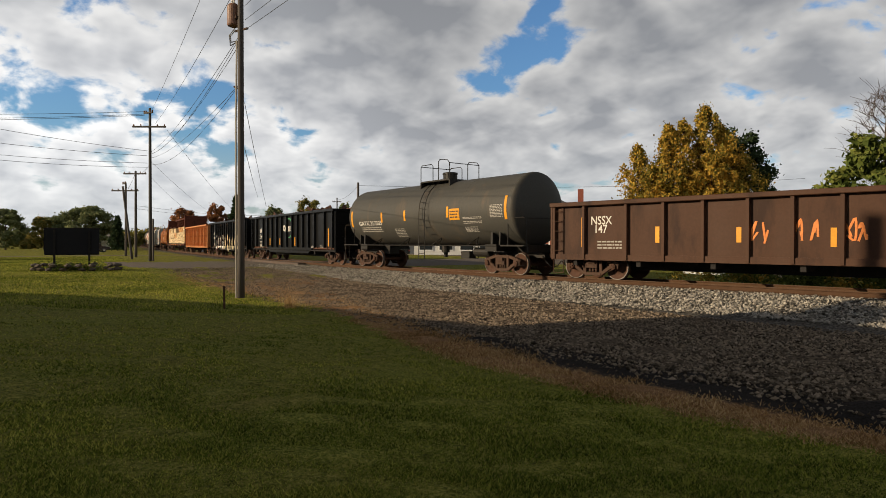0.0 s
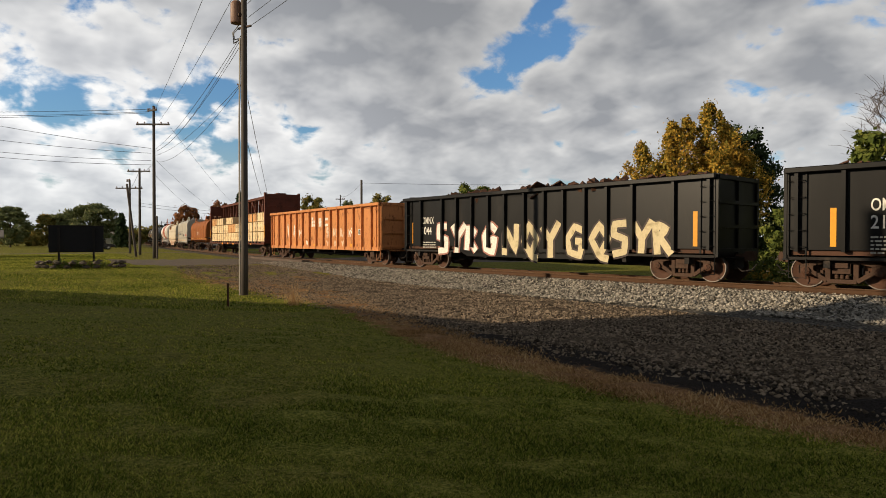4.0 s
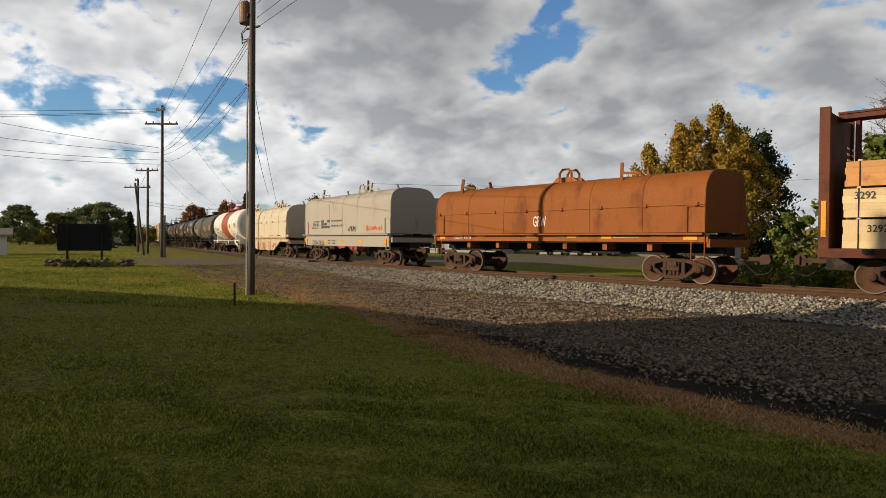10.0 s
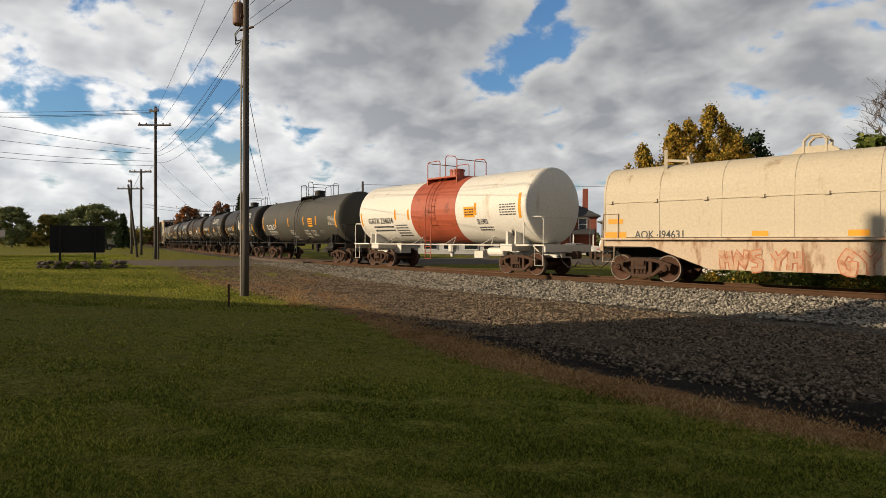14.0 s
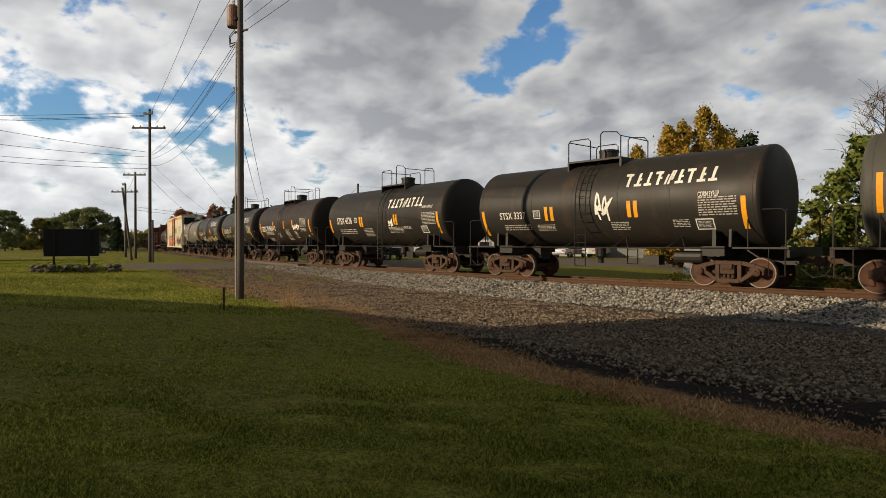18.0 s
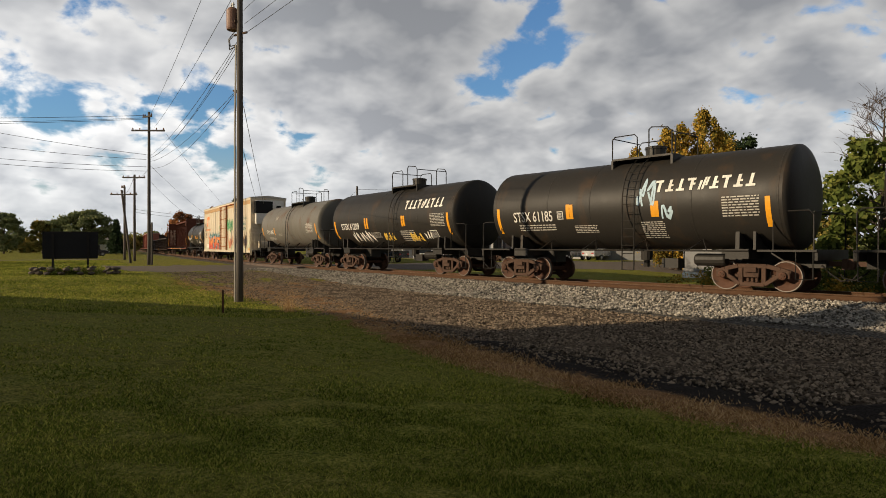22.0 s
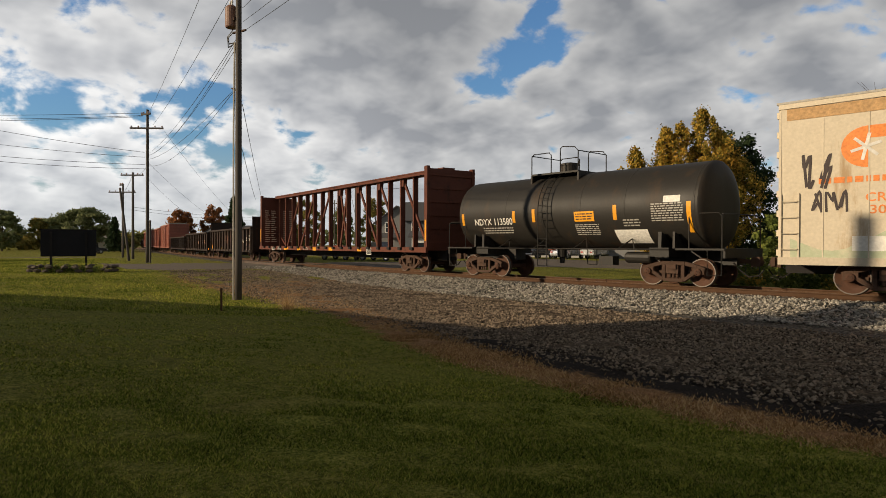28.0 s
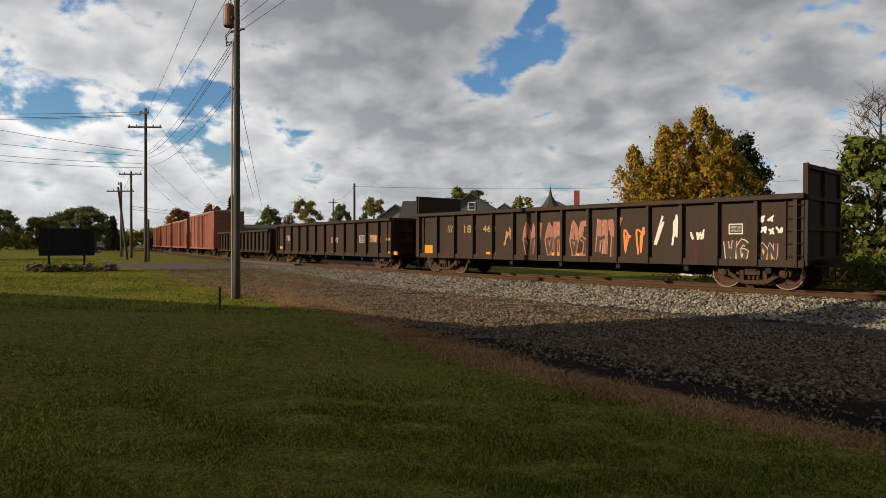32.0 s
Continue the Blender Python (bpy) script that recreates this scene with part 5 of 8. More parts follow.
c_4326 = tank("dark grey tank car with white lettering", -210.94, -222.3, "tankdark", 1.607, 4.471, shift=0.447)
c_gbrx = tank("brownish weathered tank car", -225.05, -236.21, "tankbrown", 1.607, 4.471, shift=-0.397)
c_61185 = tank("dark tank car with white lettering", -238.69, -250.01, "tankdark", 1.607, 4.471, shift=0.695)
c_61209 = tank("dark tank car with yellow graffiti tags", -252.55, -264.11, "tankdark", 1.607, 4.471, shift=0.794)
c_crgx = tank("weathered grey tank car streaked with rust", -266.45, -277.82, "tankgreen", 1.575, 4.419, shift=0.397)
c_reef = (boxcar("cream refrigerator car covered in graffiti", -281.18, -302.62, "cream", 0.933, 5.40, 20, proud=0.012, doorpaint="coilbrown")[0], -1.46)
c_ndyx = tank("black tank car with patches of paint", -304.9, -315.91, "tankdark", 1.491, 4.188, shift=-0.745)
c_cb2 = (centrebeam("empty dark red centre-beam flat car", -318.11, -341.73)[0], -1.51)
c_g1 = (gondola("dark brown gondola car with graffiti panels", -344.28, -361.51, "darkbrown", 0.744, 2.802, 15, bulk=0.85, stakes=[-8.4, -7.1, -5.9, -4.7, -3.52, -2.33, -1.06, 0.17, 1.37, 2.56, 3.78, 4.97, 6.14, 7.32, 8.4])[0], -1.40)
c_g2 = (gondola("dark brown gondola car with orange patches", -363.59, -379.99, "darkbrown", 0.691, 2.686, 15, stakes=0.993 * np.array(np.linspace(-8.1, 8.3, 13)))[0], -1.40)
gondola("dark brown low gondola car", -381.57, -398.91, "darkbrown", 0.691, 2.424, 15)
boxcar("faded red boxcar with a pale roof", -401.17, -417.5, "boxred", 0.849, 4.629)
boxcar("brown-red boxcar with a rusty door", -420.04, -436.37, "boxred", 0.849, 4.419)
boxcar("dull red boxcar with a worn side", -439.06, -455.4, "boxred", 0.849, 4.419)
boxcar("weathered red boxcar with a brown roof", -457.78, -474.11, "boxred", 0.849, 4.419)
gondola("far dark gondola car with low sides", -475.65, -492.88, "darkbrown", 0.744, 2.739, 13)



# ---- lumber on the loaded centre-beam car ----
def bundle(x0, x1, z0, z1, tone, sy=-1):
    """A strapped pack of sawn boards; each pack is a thing of its own that rides on the car."""
    rnd = random.Random(int((x0 + 20) * 100 + z0 * 10))
    pk = new("lumber_pack")
    pk.parent = c_lum[0]
    pk["label"] = "strapped pack of %s sawn boards" % tone
    rows = max(3, round((z1 - z0) / 0.2))
    h = (z1 - z0 - 0.05) / rows
    for k in range(rows):
        e0, e1, e2 = (rnd.uniform(-0.02, 0.02) for _ in range(3))
        bm = box(BM(), x0 + 0.03 + e0, x1 - 0.03 + e1, min(sy * 0.26, sy * (1.375 + e2 * 0.4)), max(sy * 0.26, sy * (1.375 + e2 * 0.4)), z0 + h * k + 0.0015, z0 + h * (k + 1) - 0.0015)
        part("board_layer", bm, "lumber" if tone == "pale" else "lumber_orange", pk)
    for u in (0.14, 0.5, 0.86):
        x = x0 + (x1 - x0) * u
        part("strap", box(BM(), x - 0.015, x + 0.015, min(sy * 0.25, sy * 1.392), max(sy * 0.25, sy * 1.392), z0 - 0.002, z1 - 0.045), "under", pk)
        part("dunnage", box(BM(), x - 0.05, x + 0.05, min(sy * 0.26, sy * 1.38), max(sy * 0.26, sy * 1.38), z1 - 0.046, z1), "lumber", pk)


M["lumber_orange"] = mat("orange_stained_lumber", (0.50, 0.25, 0.085), 0.7, spots=(0.36, 0.15, 0.05), amount=0.4, scale=1.5, fine=30)
LOW, HIGH = [-11.2, -8.39, -5.18, -2.74, 0.49], [0.55, 3.35, 6.1, 8.8, 11.28]
for sy in (-1, 1):
    for cuts in (LOW, HIGH):
        for a_, b_ in zip(cuts, cuts[1:]):
            bundle(a_, b_, 1.237, 2.067, "pale", sy)
            bundle(a_, b_, 2.077, 2.907, "orange" if a_ == -2.74 else "pale", sy)
    bundle(-11.15, -8.55, 2.917, 3.642, "orange", sy)
    bundle(-8.5, -5.1, 2.917, 3.621, "pale", sy)
    bundle(-3.6, -0.5, 2.917, 3.579, "pale", sy)
    for a_, b_ in ((3.42, 6.08), (6.12, 8.78), (8.85, 11.25)):
        bundle(a_, b_, 2.917, 3.631, "orange" if a_ < 8 else "pale", sy)

k = Marks((c_lum[0], -1.392))
for x, z, txt in ((1.1, 2.3, "3392"), (4.0, 2.25, "3392"), (6.3, 1.3, "3392"), (9.1, 1.35, "3392"), (8.95, 2.2, "CB"), (-10.9, 2.35, "3292"), (-10.6, 1.5, "3292"), (-8.2, 1.95, "CB"), (-7.2, 1.95, "3406"), (-4.7, 2.0, "3406"), (-4.6, 1.3, "3406")):
    k.word(x, x + 0.12 * len(txt), z * 1.055 + 0.10, z * 1.055 + 0.28, txt, "darktext")
# printed notices on the inner faces of the bulkheads
for made in (c_lum, c_cb2):
    hh = 11.3 if made is c_lum else 11.55
    rnd = random.Random(3)
    for y0 in (-1.2, 0.25):
        for i in range(16):
            z = 3.95 - i * 0.16
            for q in range(2):
                w = rnd.uniform(0.2, 0.44)
                part("printed_line", box(BM(), -hh + 0.18, -hh + 0.186, y0 + q * 0.48, y0 + q * 0.48 + w, z, z + 0.06), "g_fade", made[0])
# ---- what is special on single cars ----
k = part("rub_rail", box(BM(), -8.5, 8.0, -1.44, -1.40, 1.395, 1.479), "orange", c_ems[0])
car = c_reef[0]
h = 10.51
part("top_band", box(BM(), -h, h, -1.475, -1.46, 4.92, 5.24), "g_tan", car, "tan band along the roof edge")
bm = BM()
px = None
rnd = random.Random(5)
for i in range(61):
    x = -h + 0.1 + (2 * h - 0.2) * i / 60
    z = 1.7 + 0.35 * math.sin(x * 0.8) + 0.2 * math.sin(x * 2.3 + 1) + rnd.uniform(-0.05, 0.05)
    row = (bm.verts.new((x, -1.464, 0.9)), bm.verts.new((x, -1.464, z)))
    if px:
        bm.faces.new((px[0], row[0], row[1], px[1]))
    px = row
part("painted_hill", bm, "g_haze", car, "green painted hills along the lower side")
k = Marks(c_reef)
k.word(6.057, 9.334, 3.631, 3.915, "Protecting Today's", "g_teal")
k.word(6.653, 8.838, 3.211, 3.495, "Perishables", "g_teal")
k.word(6.455, 9.136, 2.791, 3.075, "For Tomorrow.", "g_teal")
# cooling unit and open platform at the car's head end
bm = box(BM(), h, h + 0.75, -1.15, 1.15, 3.2, 5.2)
bmesh.ops.bevel(bm, geom=bm.edges[:], offset=0.05, segments=2, affect="EDGES")
unit = part("cooling_unit", bm, "white", car, "white cooling unit with a black grille")
grille = part("grille", box(BM(), h - 0.02, h + 0.78, -1.19, 0.2, 4.1, 5.1), "black", unit, "black upper grille")
part("badge", box(BM(), h + 0.75, h + 0.785, 0.4, 1.0, 4.4, 4.85), "white", unit)
part("badge_mark", box(BM(), h + 0.785, h + 0.79, 0.5, 0.9, 4.5, 4.75), "black", unit)
for i in range(2):
    part("latch", box(BM(), h + 0.75, h + 0.77, 0.5 + i * 0.3, 0.7 + i * 0.3, 3.35, 3.45), "black", unit)
part("door_gap", box(BM(), h + 0.75, h + 0.757, -0.02, 0.02, 3.25, 4.05), "black", unit)
for i in range(9):
    part("end_slat", box(BM(), h + 0.005, h + 0.1, -1.44, 1.44, 1.1 + i * 0.4, 1.36 + i * 0.4), "g_tan", car)
part("fuel_tank", lathe(BM(), [(-0.9, 0), (-0.9, 0.3), (0.9, 0.3), (0.9, 0)], 14, "y", (h + 0.5, 0, 1.5)), "cream", car)
part("end_platform", box(BM(), h, h + 1.3, -1.4, 1.4, 0.95, 1.02), "under", car)
bm = BM()
for y in (-1.38, 1.38):
    rod(bm, [(h + 0.2, y, 1.0), (h + 0.2, y, 2.5), (h + 1.25, y, 2.5), (h + 1.25, y, 0.4), (h + 0.9, y, 0.4)], 0.022, 5)
    rod(bm, [(h + 0.2, y, 1.8), (h + 1.25, y, 1.8)], 0.02, 5)
part("end_railing", bm, "cream", car)
ladder(car, h + 0.12, -1.40, 0.6, 2.6, 0.3, "cream", 5, 0.1)

# ---- painted marks on the cars ----
k = Marks(c_nssx)
k.strip(-7.418, -7.308, 1.185, 2.287)
k.strip(-4.488, -4.379, 1.353, 1.899)
k.word(-7.011, -6.157, 2.025, 2.298, 'NSSX')
k.word(-6.832, -6.345, 1.72, 1.983, '147')
k.strip(-1.837, -1.708, 1.363, 1.836)
k.strip(0.695, 0.854, 1.237, 1.773)
k.tag(-1.499, -0.804, 1.321, 2.014, 'orange')
k.tag(-0.258, 0.506, 1.395, 2.098, 'orange')
k.tag(1.013, 1.629, 1.384, 2.088, 'orange')
k.bars(-6.752, -5.769, 1.111, 1.447, 2)
k = Marks(c_gatx)
k.strip(6.206, 6.345, 2.329, 3.316)
k.strip(-6.425, -6.196, 2.235, 3.127)
k.strip(-3.277, -3.108, 2.424, 2.949)
k.strip(-1.142, -0.973, 2.455, 2.98)
k.strip(2.353, 2.482, 2.518, 3.022)
k.plac(2.552, 3.277, 2.392, 2.907)
k.word(-5.521, -3.227, 2.308, 2.508, 'GATX 217305')
k.bars(5.322, 6.097, 2.424, 2.98, 6)
k.bars(3.505, 4.756, 2.403, 2.508, 1)
k.bars(3.505, 4.756, 2.193, 2.329, 1)
k.bars(3.505, 4.349, 1.825, 2.077, 3)
k.bars(-2.165, -1.271, 1.636, 2.098, 4)
k.bars(-5.412, -3.356, 1.92, 2.224, 2)
k = Marks(c_om1)
k.word(-6.534, -5.601, 2.151, 2.455, 'OMNX')
k.word(-6.534, -5.749, 1.678, 2.004, '2160')
k.bars(-6.534, -5.382, 0.964, 1.489, 3)
k.strip(-7.487, -7.318, 1.174, 2.245)
k.strip(-3.992, -3.893, 1.164, 1.71)
k.strip(-1.698, -1.589, 1.164, 1.678)
k.strip(1.44, 1.629, 1.132, 1.731)
k.strip(3.922, 4.081, 1.143, 1.72)
k.strip(7.418, 7.567, 1.122, 2.235)
k.plate(4.667, 4.965, 1.017, 1.143)
k.bars(6.167, 6.663, 1.027, 1.216, 3)
k.logo(-0.92, 0.745, 2.16, 2.72)
k = Marks(c_om2)
k.word(-6.713, -5.819, 2.151, 2.455, 'OMNX')
k.word(-6.713, -5.998, 1.636, 1.972, '1044')
k.bars(-6.683, -5.66, 0.954, 1.3, 2)
k.strip(-7.616, -7.457, 1.185, 2.214)
k.strip(7.259, 7.477, 1.153, 2.277)
k.fat(-5.68, -1.44, 0.628, 2.266, 'pinkwhite')
k.fat(-1.241, 1.926, 0.523, 2.172, 'cream')
k.fat(2.056, 4.27, 0.597, 2.109, 'cream')
k.fat(4.131, 6.772, 0.691, 2.182, 'cream')
k = Marks(c_ems)
k.block(-0.943, 0.079, 2.235, 2.875, 'white')
k.block(0.248, 1.817, 2.224, 2.791, 'white')
k.plate(6.018, 6.484, 1.647, 1.983)
k.yel(7.438, 7.874, 0.807, 1.332)
k.yel(4.925, 5.412, 0.922, 1.132)
k.yel(-0.616, -0.209, 0.901, 1.101)
k.yel(-4.101, -3.595, 0.87, 1.09)
k.yel(-7.517, -6.981, 1.017, 1.269)
k.tag(-5.571, -4.687, 1.5, 2.571, 'white')
k.tag(-4.29, -3.595, 1.489, 2.466, 'white')
k.tag(-3.267, -2.383, 1.51, 2.287, 'white')
k.fat(1.48, 2.304, 1.489, 2.193, 'whitefade')
k.fat(2.512, 3.366, 1.479, 2.161, 'whitefade')
k.fat(3.595, 4.478, 1.479, 2.13, 'whitefade')
k.tag(4.687, 5.541, 1.521, 2.067, 'white')
k.tag(-5.193, -4.687, 0.859, 1.353, 'white')
k.tag(-1.887, -1.251, 0.912, 1.353, 'white')
k.fat(1.48, 2.274, 0.828, 1.374, 'whitefade')
k.fat(2.631, 3.366, 0.838, 1.374, 'whitefade')
k.fat(3.754, 4.498, 0.859, 1.374, 'whitefade')
k = Marks(c_lum)
k.yel(-5.025, -4.449, 0.912, 1.09)
k.yel(-2.343, -1.847, 0.943, 1.101)
k.yel(0.089, 0.566, 0.922, 1.069)
k.yel(3.763, 4.23, 0.933, 1.069)
k.yel(7.169, 7.587, 0.933, 1.069)
k.plate(4.995, 5.471, 0.796, 1.111)
k = Marks(c_cb)
k.word(-0.526, 0.159, 1.983, 2.361, 'GRW', 'whitetext')
k.yel(5.998, 6.474, 1.447, 1.668)
k.yel(2.78, 3.227, 1.489, 1.657)
k.yel(1.202, 1.658, 1.521, 1.668)
k.yel(-0.904, -0.407, 1.531, 1.678)
k.yel(-3.833, -3.346, 1.542, 1.678)
k.yel(-6.455, -6.047, 1.447, 1.647)
k.bars(0.715, 1.063, 1.531, 1.668, 1)
k.bars(3.307, 4.359, 1.5, 1.647, 2)
k.bars(4.836, 5.362, 1.531, 1.647, 1)
k.word(-5.402, -4.26, 1.468, 1.647, 'GRW 7676', 'whitetext')
k = Marks(c_ns)
k.stripes(-4.806, -3.535, 2.119, 2.644)
k.block(-3.227, -1.817, 2.119, 2.676, 'dark')
k.bars(-1.619, -0.0, 2.466, 2.686, 1, 'darktext')
k.bars(-1.648, 0.199, 2.14, 2.392, 1, 'darktext')
k.word(-4.637, -2.79, 1.038, 1.321, 'GRW 7856', 'darktext')
k.yel(-5.978, -5.462, 1.195, 1.479)
k.yel(-2.701, -2.224, 1.227, 1.384)
k.yel(-0.268, 0.199, 1.237, 1.405)
k.yel(2.204, 2.681, 1.237, 1.384)
k.yel(5.283, 5.749, 1.206, 1.458)
k.yel(-5.7, -5.124, 2.14, 2.298)
k.tag(3.068, 4.468, 1.888, 2.235, 'red')
k.tag(4.588, 5.124, 1.899, 2.203, 'red')
k.tag(0.755, 1.847, 1.857, 2.245, 'dark')
k.bars(-2.095, -1.748, 1.09, 1.395, 2, 'darktext')
k.bars(-1.46, -1.023, 1.08, 1.395, 2, 'darktext')
k = Marks(c_aok)
k.word(-5.303, -3.555, 1.51, 1.752, 'AOK 494631', 'darktext')
k.yel(-6.554, -5.63, 1.51, 1.72)
k.yel(-1.42, -0.953, 1.563, 1.72)
k.yel(1.092, 1.589, 1.563, 1.731)
k.yel(2.959, 3.446, 1.584, 1.731)
k.yel(5.759, 6.623, 1.573, 1.741)
k.yel(-6.345, -5.759, 2.014, 2.182)
k.fat(-2.373, -1.043, 0.45, 1.206, 'rustline')
k.fat(-0.894, 0.03, 0.481, 1.216, 'rustline')
k.fat(0.854, 1.867, 0.429, 1.227, 'rustline')
k.plate(2.046, 2.373, 0.754, 0.996)
k.tag(2.512, 3.197, 0.639, 1.206, 'rust')
k.bars(3.605, 4.518, 1.605, 1.752, 1, 'darktext')
k.bars(1.936, 2.512, 1.615, 1.741, 1, 'darktext')
k = Marks(c_wt)
k.word(-5.63, -3.227, 2.329, 2.602, 'GATX 234634', 'darktext')
k.strip(-6.484, -6.236, 2.193, 2.917)
k.strip(-3.058, -2.9, 2.487, 2.991)
k.strip(-1.867, -1.708, 2.455, 2.98)
k.strip(1.599, 1.758, 2.529, 3.054)
k.strip(3.327, 3.466, 2.55, 3.075)
k.strip(6.067, 6.206, 2.35, 3.369)
k.plac(2.602, 3.307, 2.455, 2.917)
k.word(3.426, 4.091, 2.151, 2.361, 'SR 63450', 'darktext')
k.bars(-5.243, -3.287, 1.857, 2.235, 2, 'darktext')
k.bars(-3.128, -2.016, 1.615, 2.266, 5, 'darktext')
k.bars(3.426, 4.379, 1.836, 2.056, 2, 'darktext')
k.bars(4.945, 5.908, 2.455, 2.98, 5, 'darktext')
k.diamond(5.174, 5.65, 1.353, 1.972)
k = Marks(c_til)
k.word(-6.226, -4.23, 2.256, 2.602, 'TILX 265157')
k.strip(-7.398, -7.08, 2.172, 3.222)
k.strip(-4.2, -4.022, 2.424, 2.991)
k.strip(-1.43, -1.241, 2.434, 2.991)
k.strip(1.629, 1.817, 2.455, 3.022)
k.strip(3.912, 4.051, 2.434, 2.97)
k.strip(7.08, 7.229, 2.214, 3.232)
k.plac(2.582, 3.327, 2.329, 2.886)
k.plate(-1.152, -0.338, 1.458, 1.731)
k.bars(6.037, 7.07, 2.361, 2.938, 5)
k.diamond(6.276, 6.613, 1.342, 1.773)
k.bars(1.509, 2.363, 1.552, 2.13, 4)
k.bars(2.77, 3.555, 1.699, 2.098, 3)
k.bars(4.25, 4.965, 1.92, 2.056, 1)
k.bars(-1.301, -0.437, 1.794, 2.14, 3)
k.bars(-6.077, -4.23, 1.846, 2.151, 2)
k = Marks(c_3337)
k.strip(-5.72, -5.332, 1.71, 2.728)
k.strip(-2.234, -2.046, 2.256, 2.791)
k.strip(-1.956, -1.777, 2.245, 2.781)
k.strip(1.4, 1.579, 2.277, 2.844)
k.strip(1.658, 1.827, 2.266, 2.833)
k.strip(5.203, 5.521, 1.815, 2.802)
k.brand(1.261, 4.608, 3.243, 3.852)
k.word(-4.558, -3.178, 2.371, 2.623, 'STSX 3337')
k.plate(-2.78, -2.443, 2.34, 2.665)
k.bars(3.962, 5.164, 2.235, 2.844, 5)
k.plate(3.813, 4.399, 1.815, 2.161)
k.tag(-0.099, 0.904, 2.172, 3.211, 'white')
k.bars(-4.419, -2.999, 1.899, 2.151, 2)
k.bars(-2.681, -1.817, 1.867, 2.119, 3)
k.bars(0.685, 1.42, 1.846, 2.14, 3)
k.bars(3.039, 3.615, 1.899, 2.161, 3)
k.word(3.972, 4.657, 2.844, 2.991, 'CORN SYRUP')
k = Marks(c_4326)
k.strip(-5.67, -5.303, 2.014, 2.781)
k.strip(-2.026, -1.847, 2.298, 2.854)
k.strip(-1.797, -1.619, 2.298, 2.844)
k.strip(1.549, 1.708, 2.35, 2.865)
k.strip(1.758, 1.916, 2.34, 2.854)
k.strip(5.243, 5.501, 1.857, 2.865)
k.brand(0.943, 4.19, 3.127, 3.726)
k.word(-4.568, -2.8, 2.518, 2.854, 'STSX 4326')
k.plate(-2.542, -2.234, 2.55, 2.812)
k.bars(4.111, 5.213, 2.287, 2.886, 6)
k.plate(3.883, 4.419, 1.899, 2.235)
k.word(4.091, 5.074, 3.075, 3.19, 'CORN SYRUP')
k.bars(-4.468, -2.522, 1.92, 2.224, 2)
k.bars(-1.698, -0.745, 1.762, 2.224, 4)
k.bars(0.943, 2.254, 1.93, 2.245, 3)
k.bars(2.294, 3.068, 2.088, 2.256, 2)
k.tag(1.003, 1.46, 2.203, 2.676, 'white')
k = Marks(c_gbrx)
k.word(-4.846, -2.145, 2.308, 2.665, 'GBRX 707830')
k.strip(-5.402, -5.005, 1.93, 2.949)
k.strip(-2.145, -1.966, 2.403, 3.001)
k.strip(0.179, 0.338, 2.434, 2.991)
k.strip(2.006, 2.155, 2.434, 2.97)
k.strip(5.104, 5.352, 1.951, 2.97)
k.bars(3.515, 4.647, 2.497, 3.085, 5)
k.tag(2.165, 3.366, 2.277, 2.718, 'white')
k.bars(-4.111, -2.195, 2.004, 2.256, 2)
k.bars(-3.863, -2.929, 1.594, 1.815, 2)
k.bars(-1.47, -0.844, 1.825, 2.13, 3)
k.bars(0.457, 1.231, 1.626, 2.382, 6)
k.bars(2.165, 2.691, 1.762, 2.266, 4)
k.bars(3.545, 4.508, 2.182, 2.424, 2)
k.plate(-1.867, -1.589, 2.34, 2.644)
k.diamond(4.429, 4.856, 1.489, 1.962)
k = Marks(c_61185)
k.word(-4.548, -2.592, 2.35, 2.707, 'STSX 61185')
k.strip(-5.541, -5.243, 1.888, 2.896)
k.strip(-1.946, -1.797, 2.382, 2.928)
k.strip(-1.777, -1.638, 2.382, 2.917)
k.strip(1.549, 1.668, 2.35, 2.886)
k.strip(1.698, 1.797, 2.35, 2.875)
k.plate(-2.363, -2.095, 2.382, 2.686)
k.bars(-4.339, -2.532, 1.962, 2.235, 2)
k.bars(-1.658, -0.665, 1.857, 2.151, 3)
k.tag(1.013, 1.668, 2.644, 3.673, 'bluewhite')
k.tag(1.887, 2.334, 2.224, 2.739, 'bluewhite')
k.bars(1.112, 1.966, 1.636, 2.214, 6)
k.brand(1.658, 4.975, 3.096, 3.61)
k.strip(5.025, 5.501, 1.941, 2.833)
k.bars(3.922, 5.025, 2.256, 2.907, 5)
k = Marks(c_61209)
k.word(-4.756, -2.721, 2.319, 2.644, 'STSX 61209')
k.strip(-5.839, -5.293, 1.815, 2.823)
k.strip(-2.145, -1.966, 2.329, 2.907)
k.strip(-1.907, -1.738, 2.329, 2.896)
k.strip(1.559, 1.698, 2.371, 2.907)
k.strip(1.738, 1.877, 2.371, 2.896)
k.strip(5.203, 5.591, 1.92, 2.907)
k.brand(1.807, 5.064, 3.138, 3.715)
k.bars(4.042, 5.154, 2.298, 2.928, 6)
k.tag(-0.636, 0.487, 1.636, 2.14, 'yellow')
k.tag(1.966, 2.979, 1.584, 2.088, 'yellow')
k.tag(-3.773, -1.539, 1.573, 2.256, 'white')
k.tag(3.307, 3.883, 1.731, 2.088, 'white')
k.plate(3.813, 4.369, 1.794, 2.14)
k.bars(-1.678, -0.715, 1.825, 2.119, 3)
k.bars(1.231, 2.512, 1.626, 2.182, 4)
k = Marks(c_crgx)
k.word(-4.439, -2.969, 2.287, 2.56, 'CRGX 6400')
k.strip(-5.521, -5.362, 2.056, 2.76)
k.strip(-2.81, -2.661, 2.193, 2.686)
